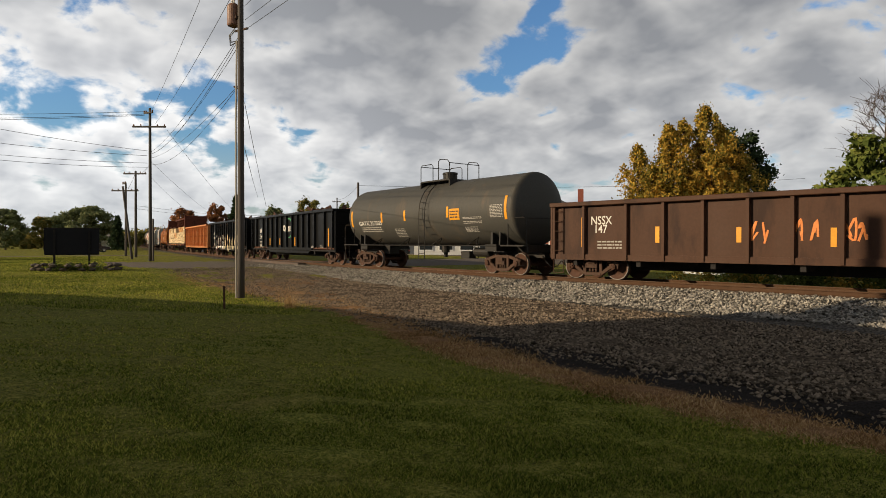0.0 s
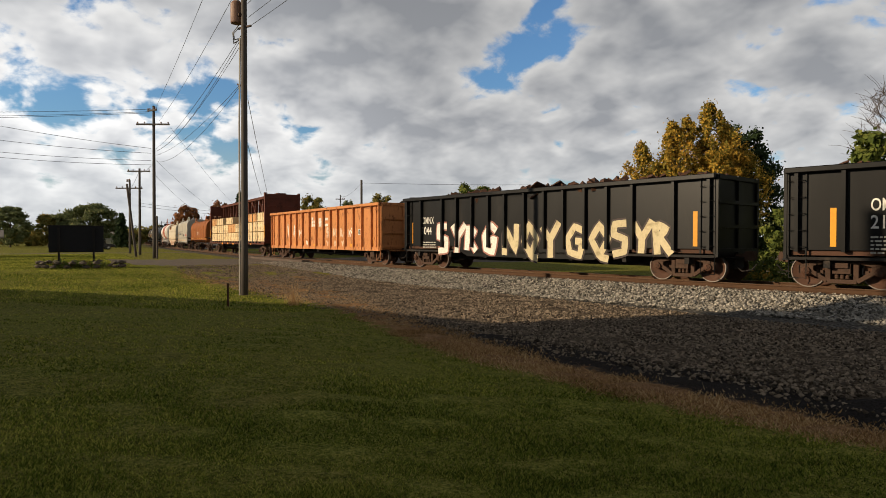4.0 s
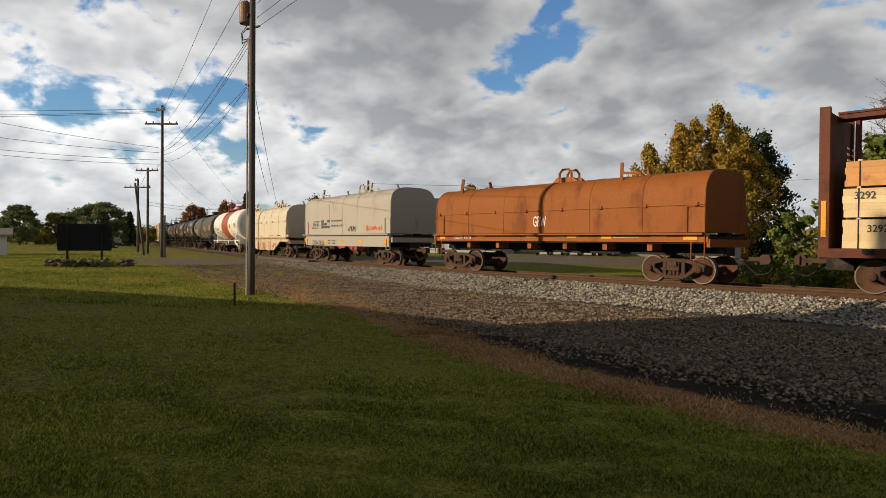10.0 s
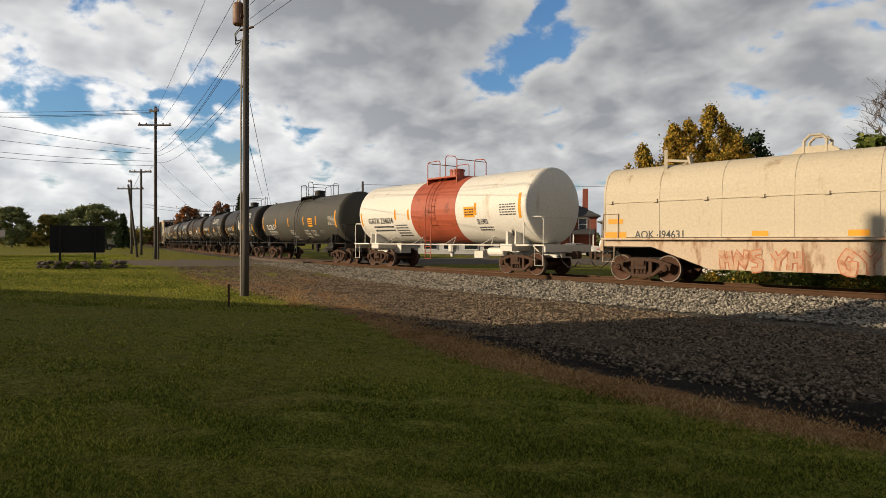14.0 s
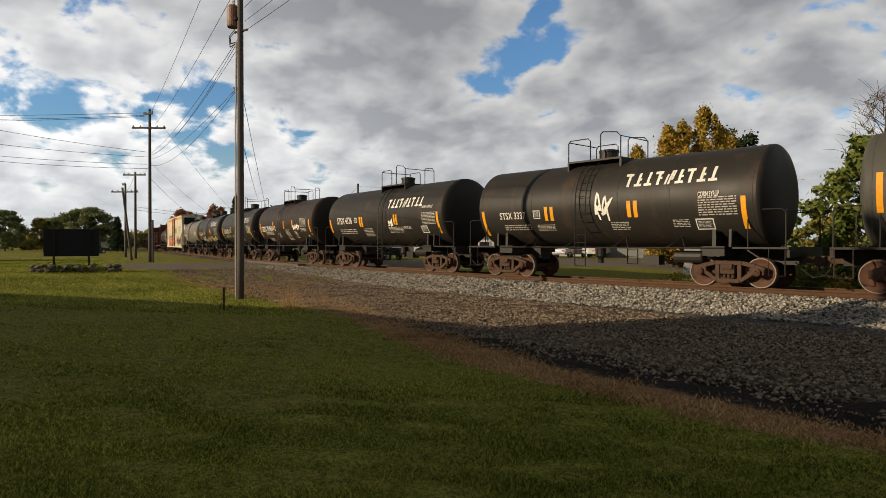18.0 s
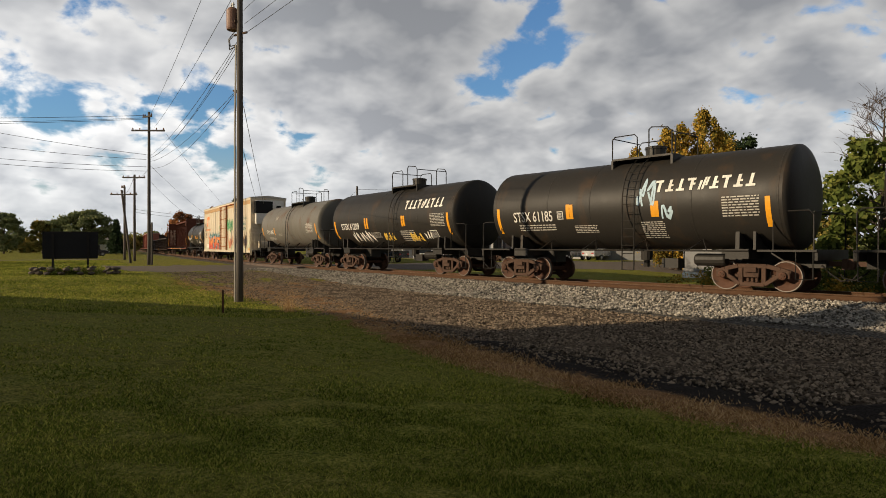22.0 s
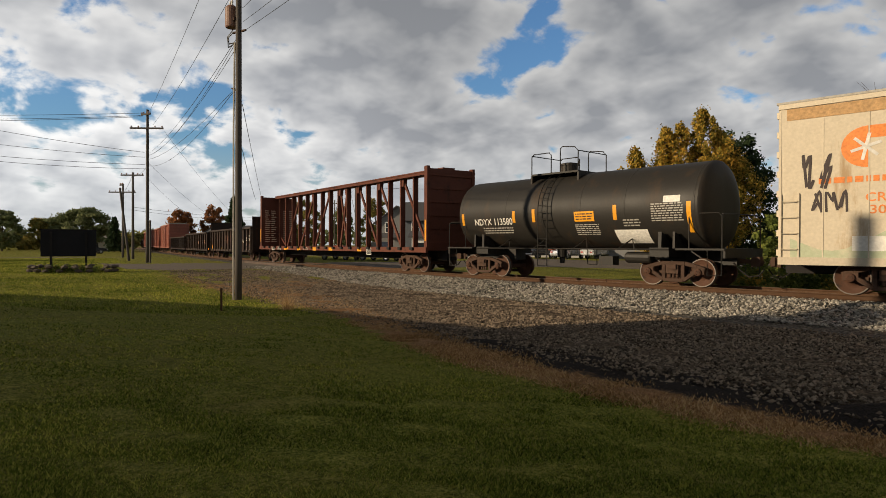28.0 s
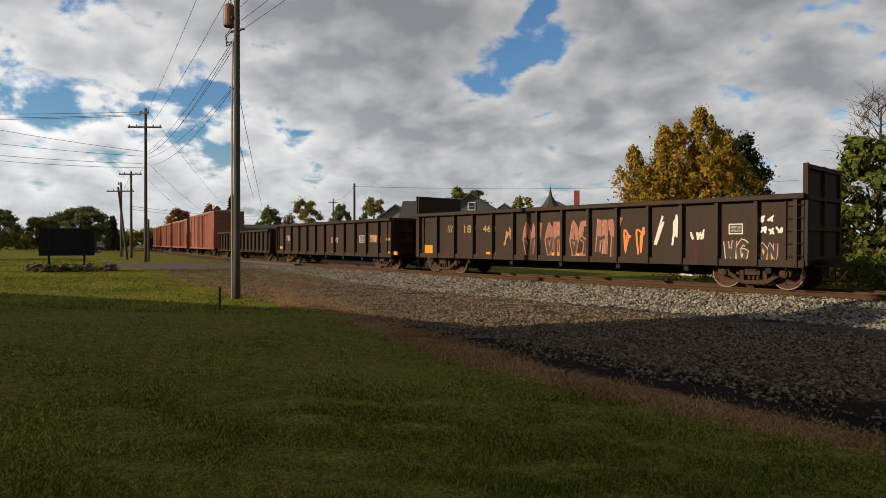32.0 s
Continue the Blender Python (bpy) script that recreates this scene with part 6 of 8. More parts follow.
k.bars(-4.399, -2.929, 1.804, 2.098, 2)
k.bars(-2.482, -1.996, 3.264, 3.558, 3)
k.bars(-1.916, -1.291, 2.119, 2.287, 2)
k.strip(5.233, 5.422, 1.825, 2.802)
k.bars(3.863, 4.846, 2.308, 2.896, 5)
k.bars(3.605, 4.747, 2.245, 2.833, 4)
k = Marks(c_reef)
# round orange emblem with a white star of bars
bm = BM()
bm.faces.new([bm.verts.new(k.pt(-8.55 + 0.62 * math.cos(t), 4.0 + 0.55 * math.sin(t))) for t in np.linspace(math.pi / 2, 3 * math.pi / 2, 15)])
k.rect(bm, -8.55, -7.62, 4.22, 4.55, lean=0.1)
k.rect(bm, -8.1, -7.85, 3.45, 4.22, lean=0.05)
k.put("emblem", bm, "g_orange", "orange emblem with a white star")
for t in (0.3, 1.35, 2.4):
    k.put("emblem_bar", k.stroke(BM(), [(-8.6 - 0.36 * math.cos(t), 4.0 - 0.36 * math.sin(t)), (-8.6 + 0.36 * math.cos(t), 4.0 + 0.36 * math.sin(t))], 0.04, 0.012), "whitetext")
k.bars(-9.7, -6.95, 2.98, 3.32, 1, 'orange')
k.word(-8.6, -7.65, 2.55, 2.76, "CRYX", 'orange')
k.word(-8.5, -7.75, 2.22, 2.43, "3019", 'orange')
k.tag(-10.1, -9.4, 2.9, 4.1, 'dark')
k.tag(-9.9, -8.9, 2.2, 2.9, 'dark')
k.word(-1.0, 0.75, 4.02, 4.18, "WHITE CLOUD", 'g_dark')
k.one("data_plate", -8.9, -7.9, 1.22, 1.62, "whitetext", label="white data plate")
k.jag(-8.0, -1.5, 0.98, 2.95, "g_teal", 16)
k.jag(-7.8, -1.7, 0.98, 2.72, "g_blue", 13)
k.fat(-7.815, -6.087, 0.775, 2.508, 'love')
k.fat(-6.246, -4.508, 0.744, 2.55, 'love')
k.fat(-4.657, -3.068, 0.765, 2.497, 'love')
k.fat(-3.207, -1.609, 0.796, 2.455, 'love')
k.fat(-2.3, -0.5, 2.6, 3.6, 'greenwhite')
k.fat(-0.4, 1.5, 2.75, 4.0, 'greenwhite')
k.fat(1.5, 3.9, 2.65, 4.05, 'greenwhite')
k.spikes(2.0, 4.1, 1.0, 2.5, "g_rust", "g_pale")
k.spikes(-0.9, 1.3, 1.1, 2.6, "g_rust", "g_green")
k.spikes(4.3, 9.4, 0.95, 2.65, "g_dark", "g_tan")
k.yel(9.731, 10.287, 0.901, 1.185)
k.plate(-0.298, 1.341, 4.419, 4.776)
k = Marks(c_ndyx)
k.word(-4.558, -2.373, 2.214, 2.455, 'NDYX 113580')
k.plac(0.725, 1.599, 2.235, 2.602)
k.strip(-5.392, -5.213, 2.214, 2.728)
k.strip(-2.373, -2.224, 2.277, 2.749)
k.strip(-1.321, -1.172, 2.266, 2.781)
k.strip(2.403, 2.552, 2.256, 2.781)
k.strip(5.114, 5.313, 1.783, 2.781)
k.patch(4.329, 4.925, 2.781, 3.001)
k.patch(2.343, 3.644, 1.437, 1.909)
k.bars(3.883, 5.015, 2.151, 2.781, 5)
k.bars(-4.131, -2.433, 1.825, 2.119, 2)
k.bars(0.705, 1.748, 1.731, 2.151, 4)
k.bars(2.78, 3.446, 2.004, 2.287, 2)
k = Marks(c_cb2)
k.plate(-9.106, -8.45, 0.975, 1.164)
k.plate(-7.865, -7.199, 0.996, 1.174)
k.yel(-6.325, -5.849, 1.027, 1.164)
k.yel(-4.071, -3.634, 1.048, 1.164)
k.bars(-3.078, -2.284, 1.017, 1.195, 2)
k.yel(-1.499, -0.993, 0.964, 1.174)
k.yel(0.943, 1.46, 0.985, 1.174)
k.yel(4.766, 5.253, 0.975, 1.153)
k.yel(-4.151, -3.595, 0.964, 1.164)
k.yel(-6.594, -6.087, 0.975, 1.153)
k.plate(5.859, 6.415, 0.807, 1.195)
k = Marks(c_g1)
k.word(-6.415, -5.978, 1.878, 2.193, 'NW', 'tan')
k.word(-5.322, -4.578, 1.857, 2.161, '189', 'tan')
k.word(-4.151, -3.396, 1.867, 2.14, '460', 'tan')
k.fat(-1.847, -0.933, 0.733, 2.403, 'pinkline')
k.fat(-0.705, 0.169, 0.691, 2.424, 'pinkline')
k.fat(0.487, 1.311, 0.723, 2.382, 'pinkline')
k.fat(1.688, 2.651, 0.754, 2.434, 'pinkline')
k.tag(2.82, 3.615, 0.996, 2.182, 'orange')
k.tag(3.982, 4.786, 1.311, 2.392, 'white')
k.tag(5.213, 5.779, 1.437, 1.825, 'white')
k.fat(6.345, 7.07, 0.775, 1.542, 'whiteline')
k.fat(7.358, 7.904, 0.807, 1.447, 'whiteline')
k.tag(7.398, 7.785, 1.983, 2.245, 'white')
k.tag(7.398, 8.023, 1.647, 1.899, 'white')
k.plate(6.474, 6.901, 1.657, 1.983)
k.yel(-8.113, -7.497, 0.88, 1.29)
k.yel(-3.952, -3.396, 0.88, 1.006)
k.yel(-0.526, 0.169, 0.754, 1.027)
k.yel(0.576, 1.182, 0.786, 1.006)
k.yel(7.438, 7.865, 0.933, 1.237)
k.tag(-2.929, -2.294, 1.153, 2.119, 'tan')
k = Marks(c_g2)
k.yel(-7.815, -7.05, 0.985, 1.143)
k.yel(-1.976, -1.46, 0.702, 0.849)
k.yel(-0.546, -0.159, 0.723, 0.859)
k.yel(0.914, 1.35, 0.639, 0.87)
k.yel(2.473, 2.82, 0.754, 0.891)
k.yel(7.517, 8.023, 1.521, 1.678)
k.yel(7.616, 8.699, 0.775, 0.954)
k.plate(4.568, 5.164, 1.416, 1.804)
k.fat(5.799, 7.001, 1.363, 1.878, 'rustline')
k.fat(0.914, 1.926, 1.363, 1.752, 'rustline')
k.fat(-6.395, -5.352, 1.51, 1.93, 'rustline')

# ---- poles and wires ----
def utility_pole(label, base, height, r0, r1, arms=(), lean=(0, 0)):
    base = Vector((*base[:2], float(ground_z(base[0], base[1])))) if len(base) < 3 else Vector(base)
    pole = thing("utility_pole", label, "utility pole", "poles of the power line", Matrix.Translation(base))
    bm = rod(BM(), [(lean[0] * k / 6, lean[1] * k / 6, -0.5 + (height + 0.5) * k / 6) for k in range(7)], [r0 + (r1 - r0) * k / 6 for k in range(7)], 14)
    part("shaft", bm, "polewood", pole, smooth=True)
    for z, w, ang in arms:
        a = Vector((math.cos(ang), math.sin(ang), 0))
        off = Vector((math.sin(ang), -math.cos(ang), 0)) * (r1 + 0.06)
        o = Vector((lean[0] * z / height, lean[1] * z / height, z)) + off
        arm = part("crossarm", beam(BM(), o - a * w / 2, o + a * w / 2, 0.1, 0.13), "polewood", pole)
        for k in (-0.46, -0.25, 0.25, 0.46):
            part("insulator", lathe(BM(), [(0.06, 0.02), (0.1, 0.05), (0.14, 0.06), (0.2, 0.035), (0.22, 0)], 8, "z", o + a * w * k), "transformer", arm)
    return pole


P1 = Vector((-22.1, 7.6, -0.68))
main_pole = utility_pole("tall weathered wooden utility pole with a rusty transformer", P1, 14.4, 0.125, 0.09)
bm = lathe(BM(), [(0, 0), (0, 0.19), (0.04, 0.21), (0.68, 0.21), (0.72, 0.19), (0.78, 0.14), (0.8, 0)], 18, "z")
can = part("transformer", bm, "transformer", main_pole, "rusty brown can transformer", (-0.30, -0.16, 9.55), smooth=False)
for k in (-0.09, 0.09):
    part("bushing", lathe(BM(), [(0.76, 0.03), (0.8, 0.05), (0.86, 0.03), (0.9, 0.05), (0.98, 0.02), (1.0, 0)], 8, "z", (k, 0, 0)), "whitetext", can)
part("bracket", box(BM(), -0.1, 0.3, -0.02, 0.12, 0.2, 0.3), "steel", can)
bm = BM()
rod(bm, [(-0.2, -0.1, 9.4), (-0.5, -0.2, 9.25), (-0.42, -0.2, 9.0), (-0.16, -0.1, 9.0)], 0.02, 5)
rod(bm, [(-0.25, -0.1, 9.5), (-0.6, -0.2, 9.3), (-0.5, -0.2, 8.9), (-0.16, -0.1, 8.95)], 0.02, 5)
part("drop_loop", bm, "wire", main_pole)
part("conduit", rod(BM(), [(-0.14, -0.13, -0.4), (-0.14, -0.13, 6.0), (-0.12, -0.1, 9.0)], 0.035, 6), "coilgrey", main_pole, "grey riser pipe")
part("clamp_arm", beam(BM(), (-0.3, -0.1, 9.38 - 0.0), (0.3, 0.15, 9.38), 0.06, 0.06), "steel", main_pole)
part("standoff", beam(BM(), (-0.35, -0.12, 7.42), (0, 0, 7.25), 0.05, 0.05), "steel", main_pole)

P2 = Vector((-55.7, 11.65, -0.3))
utility_pole("wooden utility pole with a long crossarm", P2, 12.5, 0.145, 0.10, ((10.95, 2.7, 0.95), (12.1, 1.0, 0.5)))
utility_pole("far wooden utility pole with a small transformer", (-69.1, 13.1), 8.7, 0.14, 0.1, ((8.4, 2.3, 0.9),))
utility_pole("thin wooden pole leaning against its neighbour", (-61.5, 11.4), 6.5, 0.11, 0.09, lean=(-0.5, -0.7))
utility_pole("far wooden utility pole with a crossarm", (-76.5, 13.5), 8.1, 0.14, 0.1, ((7.2, 3.0, 0.9), (8.0, 0.8, 0.2)))
utility_pole("short wooden stub pole beside the road", (-54.0, 11.5), 3.4, 0.08, 0.07)
utility_pole("bare wooden pole behind the railway", (-52.4, 29.2), 7.2, 0.12, 0.1)
utility_pole("wooden pole beyond the houses", (-101.0, 52.0), 9.5, 0.14, 0.1, ((8.8, 1.6, 0.9),))


def wires(name, label, spans, r=0.016):
    ob = thing(name, label, "overhead wires")
    for a, b, sag in spans:
        a, b = Vector(a), Vector(b)
        pts = []
        for k in range(15):
            u = k / 14
            pts.append(a.lerp(b, u) - Vector((0, 0, 4 * sag * u * (1 - u))))
        part("wire", rod(BM(), pts, r, 4), "wire", ob)
    return ob


utility_pole("wooden utility pole past the gravel", (2.6, 8.3), 13.2, 0.165, 0.12)
V = Vector
wires("power_lines", "black overhead power lines strung between wooden poles", [
    (P2 + V((0.2, 0.1, 12.3)), P1 + V((-0.1, 0, 13.9)), 0.25), (P2 + V((0.5, 0.3, 11.2)), P1 + V((-0.15, 0, 11.1)), 0.3),
    (P2 + V((0.1, 0, 8.85)), P1 + V((-0.15, 0, 9.2)), 0.5), (P2 + V((0.1, 0.1, 8.75)), P1 + V((-0.15, 0, 9.1)), 0.75), (P2 + V((0.1, 0, 8.7)), P1 + V((-0.1, 0, 8.9)), 0.7),
    (P2 + V((0.1, 0, 8.4)), P1 + V((-0.35, 0, 7.45)), 0.5), (P2 + V((0.1, 0.1, 7.9)), P1 + V((-0.35, 0, 7.4)), 0.8),
    (P1 + V((0.2, 0.1, 9.35)), (2.6, 8.3, 9.5), 0.3), (P1 + V((0.15, 0.1, 9.7)), (2.6, 8.3, 10.2), 0.3), (P1 + V((0.1, 0.1, 10.2)), (2.6, 8.3, 12.0), 0.3),
    (P1 + V((0.1, 0.1, 6.8)), (-56.0, 21.6, 4.5), 0.1), (P1 + V((0.1, 0.1, 5.2)), (-56.2, 20.9, 5.3), 0.1)], 0.011)
wires("side_street_lines", "black overhead lines leading along the side street", [
    (P2 + V((-0.3, -0.2, 12.25)), (-66, -6, 11.2), 0.1), (P2 + V((-0.4, -0.3, 11.95)), (-66, -6, 10.65), 0.1), (P2 + V((-0.4, -0.3, 12.05)), (-66, -6, 10.9), 0.15),
    (P2 + V((-0.1, -0.2, 9.0)), (-66, -6, 12.0), 0.3), (P2 + V((-0.1, -0.2, 8.6)), (-66, -6, 10.3), 0.3), (P2 + V((-0.1, -0.2, 8.0)), (-66, -6, 9.1), 0.3), (P2 + V((-0.1, -0.2, 7.65)), (-66, -6, 8.7), 0.35)], 0.016)
wires("far_lines", "thin far overhead lines between distant poles", [
    (P2 + V((0.9, 1.1, 10.7)), (-100, 33, 6.5), 0.3), (P2 + V((0, 0, 8.2)), (-100, 30, 5.6), 0.3), (P2 + V((0, 0, 6.9)), (-100, 27, 5.6), 0.3),
    ((-69, 13, 4.9), (-101, 40, 5.8), 0.4), ((-69, 13, 4.6), (-101, 40, 5.3), 0.4), ((-69, 13, 8.0), P2 + V((0, 0, 7.9)), 0.3), ((-76.5, 13.5, 6.8), (-69, 13, 8.0), 0.2),
    ((-101, 52, 9.0), (-52.4, 29.2, 6.6), 0.5), ((-52.4, 29.2, 6.6), (-30, 70, 8), 0.5)], 0.014)

# ---- roadside sign on its stone bed ----
sg = thing("roadside_sign", "dark unlit message board on two steel posts", "sign", at=pose(-39.4, 4.3, -0.38, rz=80))
bm = box(BM(), -1.3, 1.3, -0.08, 0.08, 0.87, 2.30)
bmesh.ops.bevel(bm, geom=bm.edges[:], offset=0.03, segments=2, affect="EDGES")
board = part("board", bm, "signdark", sg)
part("frame", box(BM(), -1.33, 1.33, -0.09, 0.09, 2.28, 2.34), "under", board)
for x in (-0.82, 0.82):
    part("post", box(BM(), x - 0.05, x + 0.05, -0.2, -0.08, -0.4, 2.2), "under", sg)
bed = thing("stone_bed", "low ring of stacked brown stones round a sign", "stones")
rnd = random.Random(12)
for k in range(34):
    a = 2 * math.pi * k / 17 + rnd.uniform(-0.1, 0.1)
    bm = BM()
    bmesh.ops.create_icosphere(bm, subdivisions=1, radius=0.2)
    for v in bm.verts:
        v.co *= rnd.uniform(0.75, 1.2)
        v.co.z *= 0.55
    x, y = 2.0 * math.cos(a), 0.95 * math.sin(a)
    p = Matrix.Rotation(radians(80), 4, "Z") @ Vector((x, y, 0)) + Vector((-39.0, 4.5, 0))
    part("stone", bm, "stonewall", bed, at=pose(p.x, p.y, float(ground_z(p.x, p.y)) + (0.1 if k < 17 else 0.3), rz=rnd.uniform(0, 360)))

crossing = thing("road_crossing", "dark timber planks of a road crossing beside the rails", "road crossing", kind="structure")
for k in range(16):
    for lat in (1.12, 1.42, -0.42, 0.0, 0.42):
        p, a = on_track(-52.5 + k * 1.05, lat)
        bm = box(BM(), -0.51, 0.51, -0.13 if abs(lat) > 1 else -0.19, 0.13 if abs(lat) > 1 else 0.19, -0.25, -0.035)
        part("plank", bm, "tie", crossing, at=Matrix.Translation(p) @ Matrix.Rotation(a, 4, "Z"))

stake = thing("marker_post", "rusty thin steel marker post in the lawn", "post", at=Matrix.Translation((-18.3, 5.8, float(ground_z(-18.3, 5.8)))))
bm = BM()
box(bm, -0.035, 0.035, -0.008, 0.008, -0.3, 0.68)
box(bm, -0.008, 0.008, -0.03, 0.03, -0.3, 0.68)
part("shaft", bm, "rim", stake)

# ---- plants ----
def leaf_mat(name, cols):
    m = bpy.data.materials.new(name)
    m.use_nodes = True
    nt = m.node_tree
    N, K = nt.nodes.new, nt.links.new
    b = nt.nodes["Principled BSDF"]
    b.inputs["Roughness"].default_value = 0.8
    b.inputs["Specular IOR Level"].default_value = 0.08
    g = N("ShaderNodeNewGeometry")
    co = N("ShaderNodeTexCoord")
    n = N("ShaderNodeTexNoise"); n.inputs["Scale"].default_value = 0.35; n.inputs["Detail"].default_value = 2
    K(co.outputs["Object"], n.inputs["Vector"])
    ad = N("ShaderNodeMath"); ad.operation = "MULTIPLY_ADD"; ad.inputs[1].default_value = 0.45
    K(g.outputs["Random Per Island"], ad.inputs[0])
    sc = N("ShaderNodeMath"); sc.operation = "MULTIPLY"; sc.inputs[1].default_value = 0.6
    K(n.outputs["Fac"], sc.inputs[0]); K(sc.outputs[0], ad.inputs[2])
    r = N("ShaderNodeValToRGB")
    e = r.color_ramp.elements
    e[0].position, e[0].color = 0.2, (*cols[0], 1)
    e[1].position, e[1].color = 0.8, (*cols[-1], 1)
    for i, c in enumerate(cols[1:-1]):
        e.new(0.2 + 0.6 * (i + 1) / (len(cols) - 1)).color = (*c, 1)
    K(ad.outputs[0], r.inputs[0]); K(r.outputs[0], b.inputs["Base Color"])
    tr = N("ShaderNodeBsdfTranslucent"); K(r.outputs[0], tr.inputs[0])
    mx = N("ShaderNodeMixShader"); mx.inputs[0].default_value = 0.25
    K(b.outputs[0], mx.inputs[1]); K(tr.outputs[0], mx.inputs[2]); K(mx.outputs[0], nt.nodes["Material Output"].inputs[0])
    return m


M.update(
    leaf_gold=leaf_mat("golden_leaves", [(0.06, 0.075, 0.02), (0.20, 0.165, 0.03), (0.47, 0.30, 0.05), (0.55, 0.30, 0.045)]),
    leaf_green=leaf_mat("green_leaves", [(0.03, 0.045, 0.012), (0.10, 0.13, 0.028), (0.22, 0.23, 0.055)]),
    leaf_dark=leaf_mat("dark_evergreen_needles", [(0.016, 0.028, 0.013), (0.034, 0.055, 0.023), (0.05, 0.07, 0.033)]),
    leaf_red=leaf_mat("red_autumn_leaves", [(0.11, 0.07, 0.03), (0.26, 0.11, 0.045), (0.36, 0.14, 0.05)]),
    leaf_mix=leaf_mat("turning_leaves", [(0.08, 0.095, 0.03), (0.19, 0.18, 0.05), (0.36, 0.25, 0.06)]),
    # far foliage coloured paler, the distance haze put into its base colour
    leaf_far=leaf_mat("haze_tinted_far_leaves", [(0.085, 0.105, 0.045), (0.15, 0.175, 0.075), (0.24, 0.25, 0.115)]),
    grass=leaf_mat("grass_blades", [(0.013, 0.023, 0.004), (0.146, 0.186, 0.022), (0.49, 0.45, 0.088)]),
    straw=leaf_mat("dry_weed_stems", [(0.13, 0.07, 0.027), (0.40, 0.24, 0.10), (0.66, 0.47, 0.25)]),
)


def leaf_cloud(rs, centres, radii, count, size):
    """Many small bent leaves round the clump centres, as one list of triangles."""
    idx = rs.randint(0, len(centres), count)
    d = rs.normal(0, 1, (count, 3))
    d /= np.linalg.norm(d, axis=1)[:, None]
    rr = np.where(rs.uniform(0, 1, count) < 0.55, np.abs(rs.normal(0, 0.62, count)), rs.uniform(0.35, 1.0, count) ** 0.5)
    c = centres[idx] + d * (radii[idx] * rr[:, None])
    a = rs.normal(0, 1, (count, 3)); a /= np.linalg.norm(a, axis=1)[:, None]
    b = np.cross(a, d + 0.3 * rs.normal(0, 1, (count, 3))); b /= np.linalg.norm(b, axis=1)[:, None] + 1e-9
    s = size * rs.uniform(0.6, 1.4, count)[:, None]
    q = np.stack([c - a * s, c - b * s * 0.55, c + a * s, c + b * s * 0.55], 1)
    return q.reshape(-1, 3)


def leaves_part(name, quads, material, parent, label=""):
    n = len(quads) // 4
    me = bpy.data.meshes.new(name)
    me.from_pydata(quads.tolist(), [], np.arange(n * 4).reshape(n, 4).tolist())
    me.materials.append(M[material])
    ob = new(name, me)
    ob.parent = parent
    if label:
        ob["label"] = label
    return ob


def tree(label, x, y, height, spread, foliage, seed, leaves=5000, size=0.28, crown_low=0.25, name="tree", bare=False, lobes=26, cat="tree", clump=0.14):
    z = float(ground_z(x, y))
    ob = thing(name, label, cat, "trees", Matrix.Translation((x, y, z)))
    rs = np.random.RandomState(seed)
    rnd = random.Random(seed)
    bm = BM()
    rod(bm, [(0, 0, -0.3), (0.05, 0.02, height * 0.25), (0, 0.1, height * 0.55), (0.1, 0, height * 0.9)], [height * 0.024, height * 0.018, height * 0.011, height * 0.003], 8)
    tips = []
    for k in range(lobes):
        u = crown_low + (0.97 - crown_low) * (k + 0.5) / lobes
        a = k * 2.4 + rnd.uniform(-0.4, 0.4)
        prof = math.sin(math.pi * min(1, max(0.05, (u - crown_low) / (1.04 - crown_low))) ** 0.75) ** 0.7
        r = spread / 2 * prof * rnd.uniform(0.55, 0.98)
        tip = Vector((r * math.cos(a), r * math.sin(a), u * height))
        tips.append(tip)
        start = Vector((0, 0, max(height * 0.12, tip.z - r * 0.7)))
        mid = start.lerp(tip, 0.5) + Vector((0, 0, 0.05 * height * rnd.uniform(-0.3, 0.6)))
        thin = 0.5 if bare else 1.0
        rod(bm, [start, mid, tip], [height * 0.007 * thin, height * 0.004 * thin, height * 0.0012 * thin], 5)
        if bare:
            for j in range(12):
                q = start.lerp(tip, rnd.uniform(0.4, 1.0))
                e = q + Vector((rnd.uniform(-1, 1), rnd.uniform(-1, 1), rnd.uniform(0.2, 1.2))) * height * 0.09
                rod(bm, [q, q.lerp(e, 0.5) + Vector((0.05, 0, 0.05)), e], [height * 0.0014, height * 0.0009, height * 0.0005], 4)
    part("trunk", bm, "bark", ob)
    if not bare:
        c = np.array([list(t) for t in tips] + [[0, 0, height * (crown_low + 0.25)], [0, 0, height * 0.75]])
        rad = np.array([[spread * clump * rnd.uniform(0.6, 1.3)] * 2 + [height * clump * 0.5 * rnd.uniform(0.7, 1.3)] for _ in range(len(c))])
        leaves_part("crown", leaf_cloud(rs, c, rad, leaves, size), foliage, ob)
    return ob


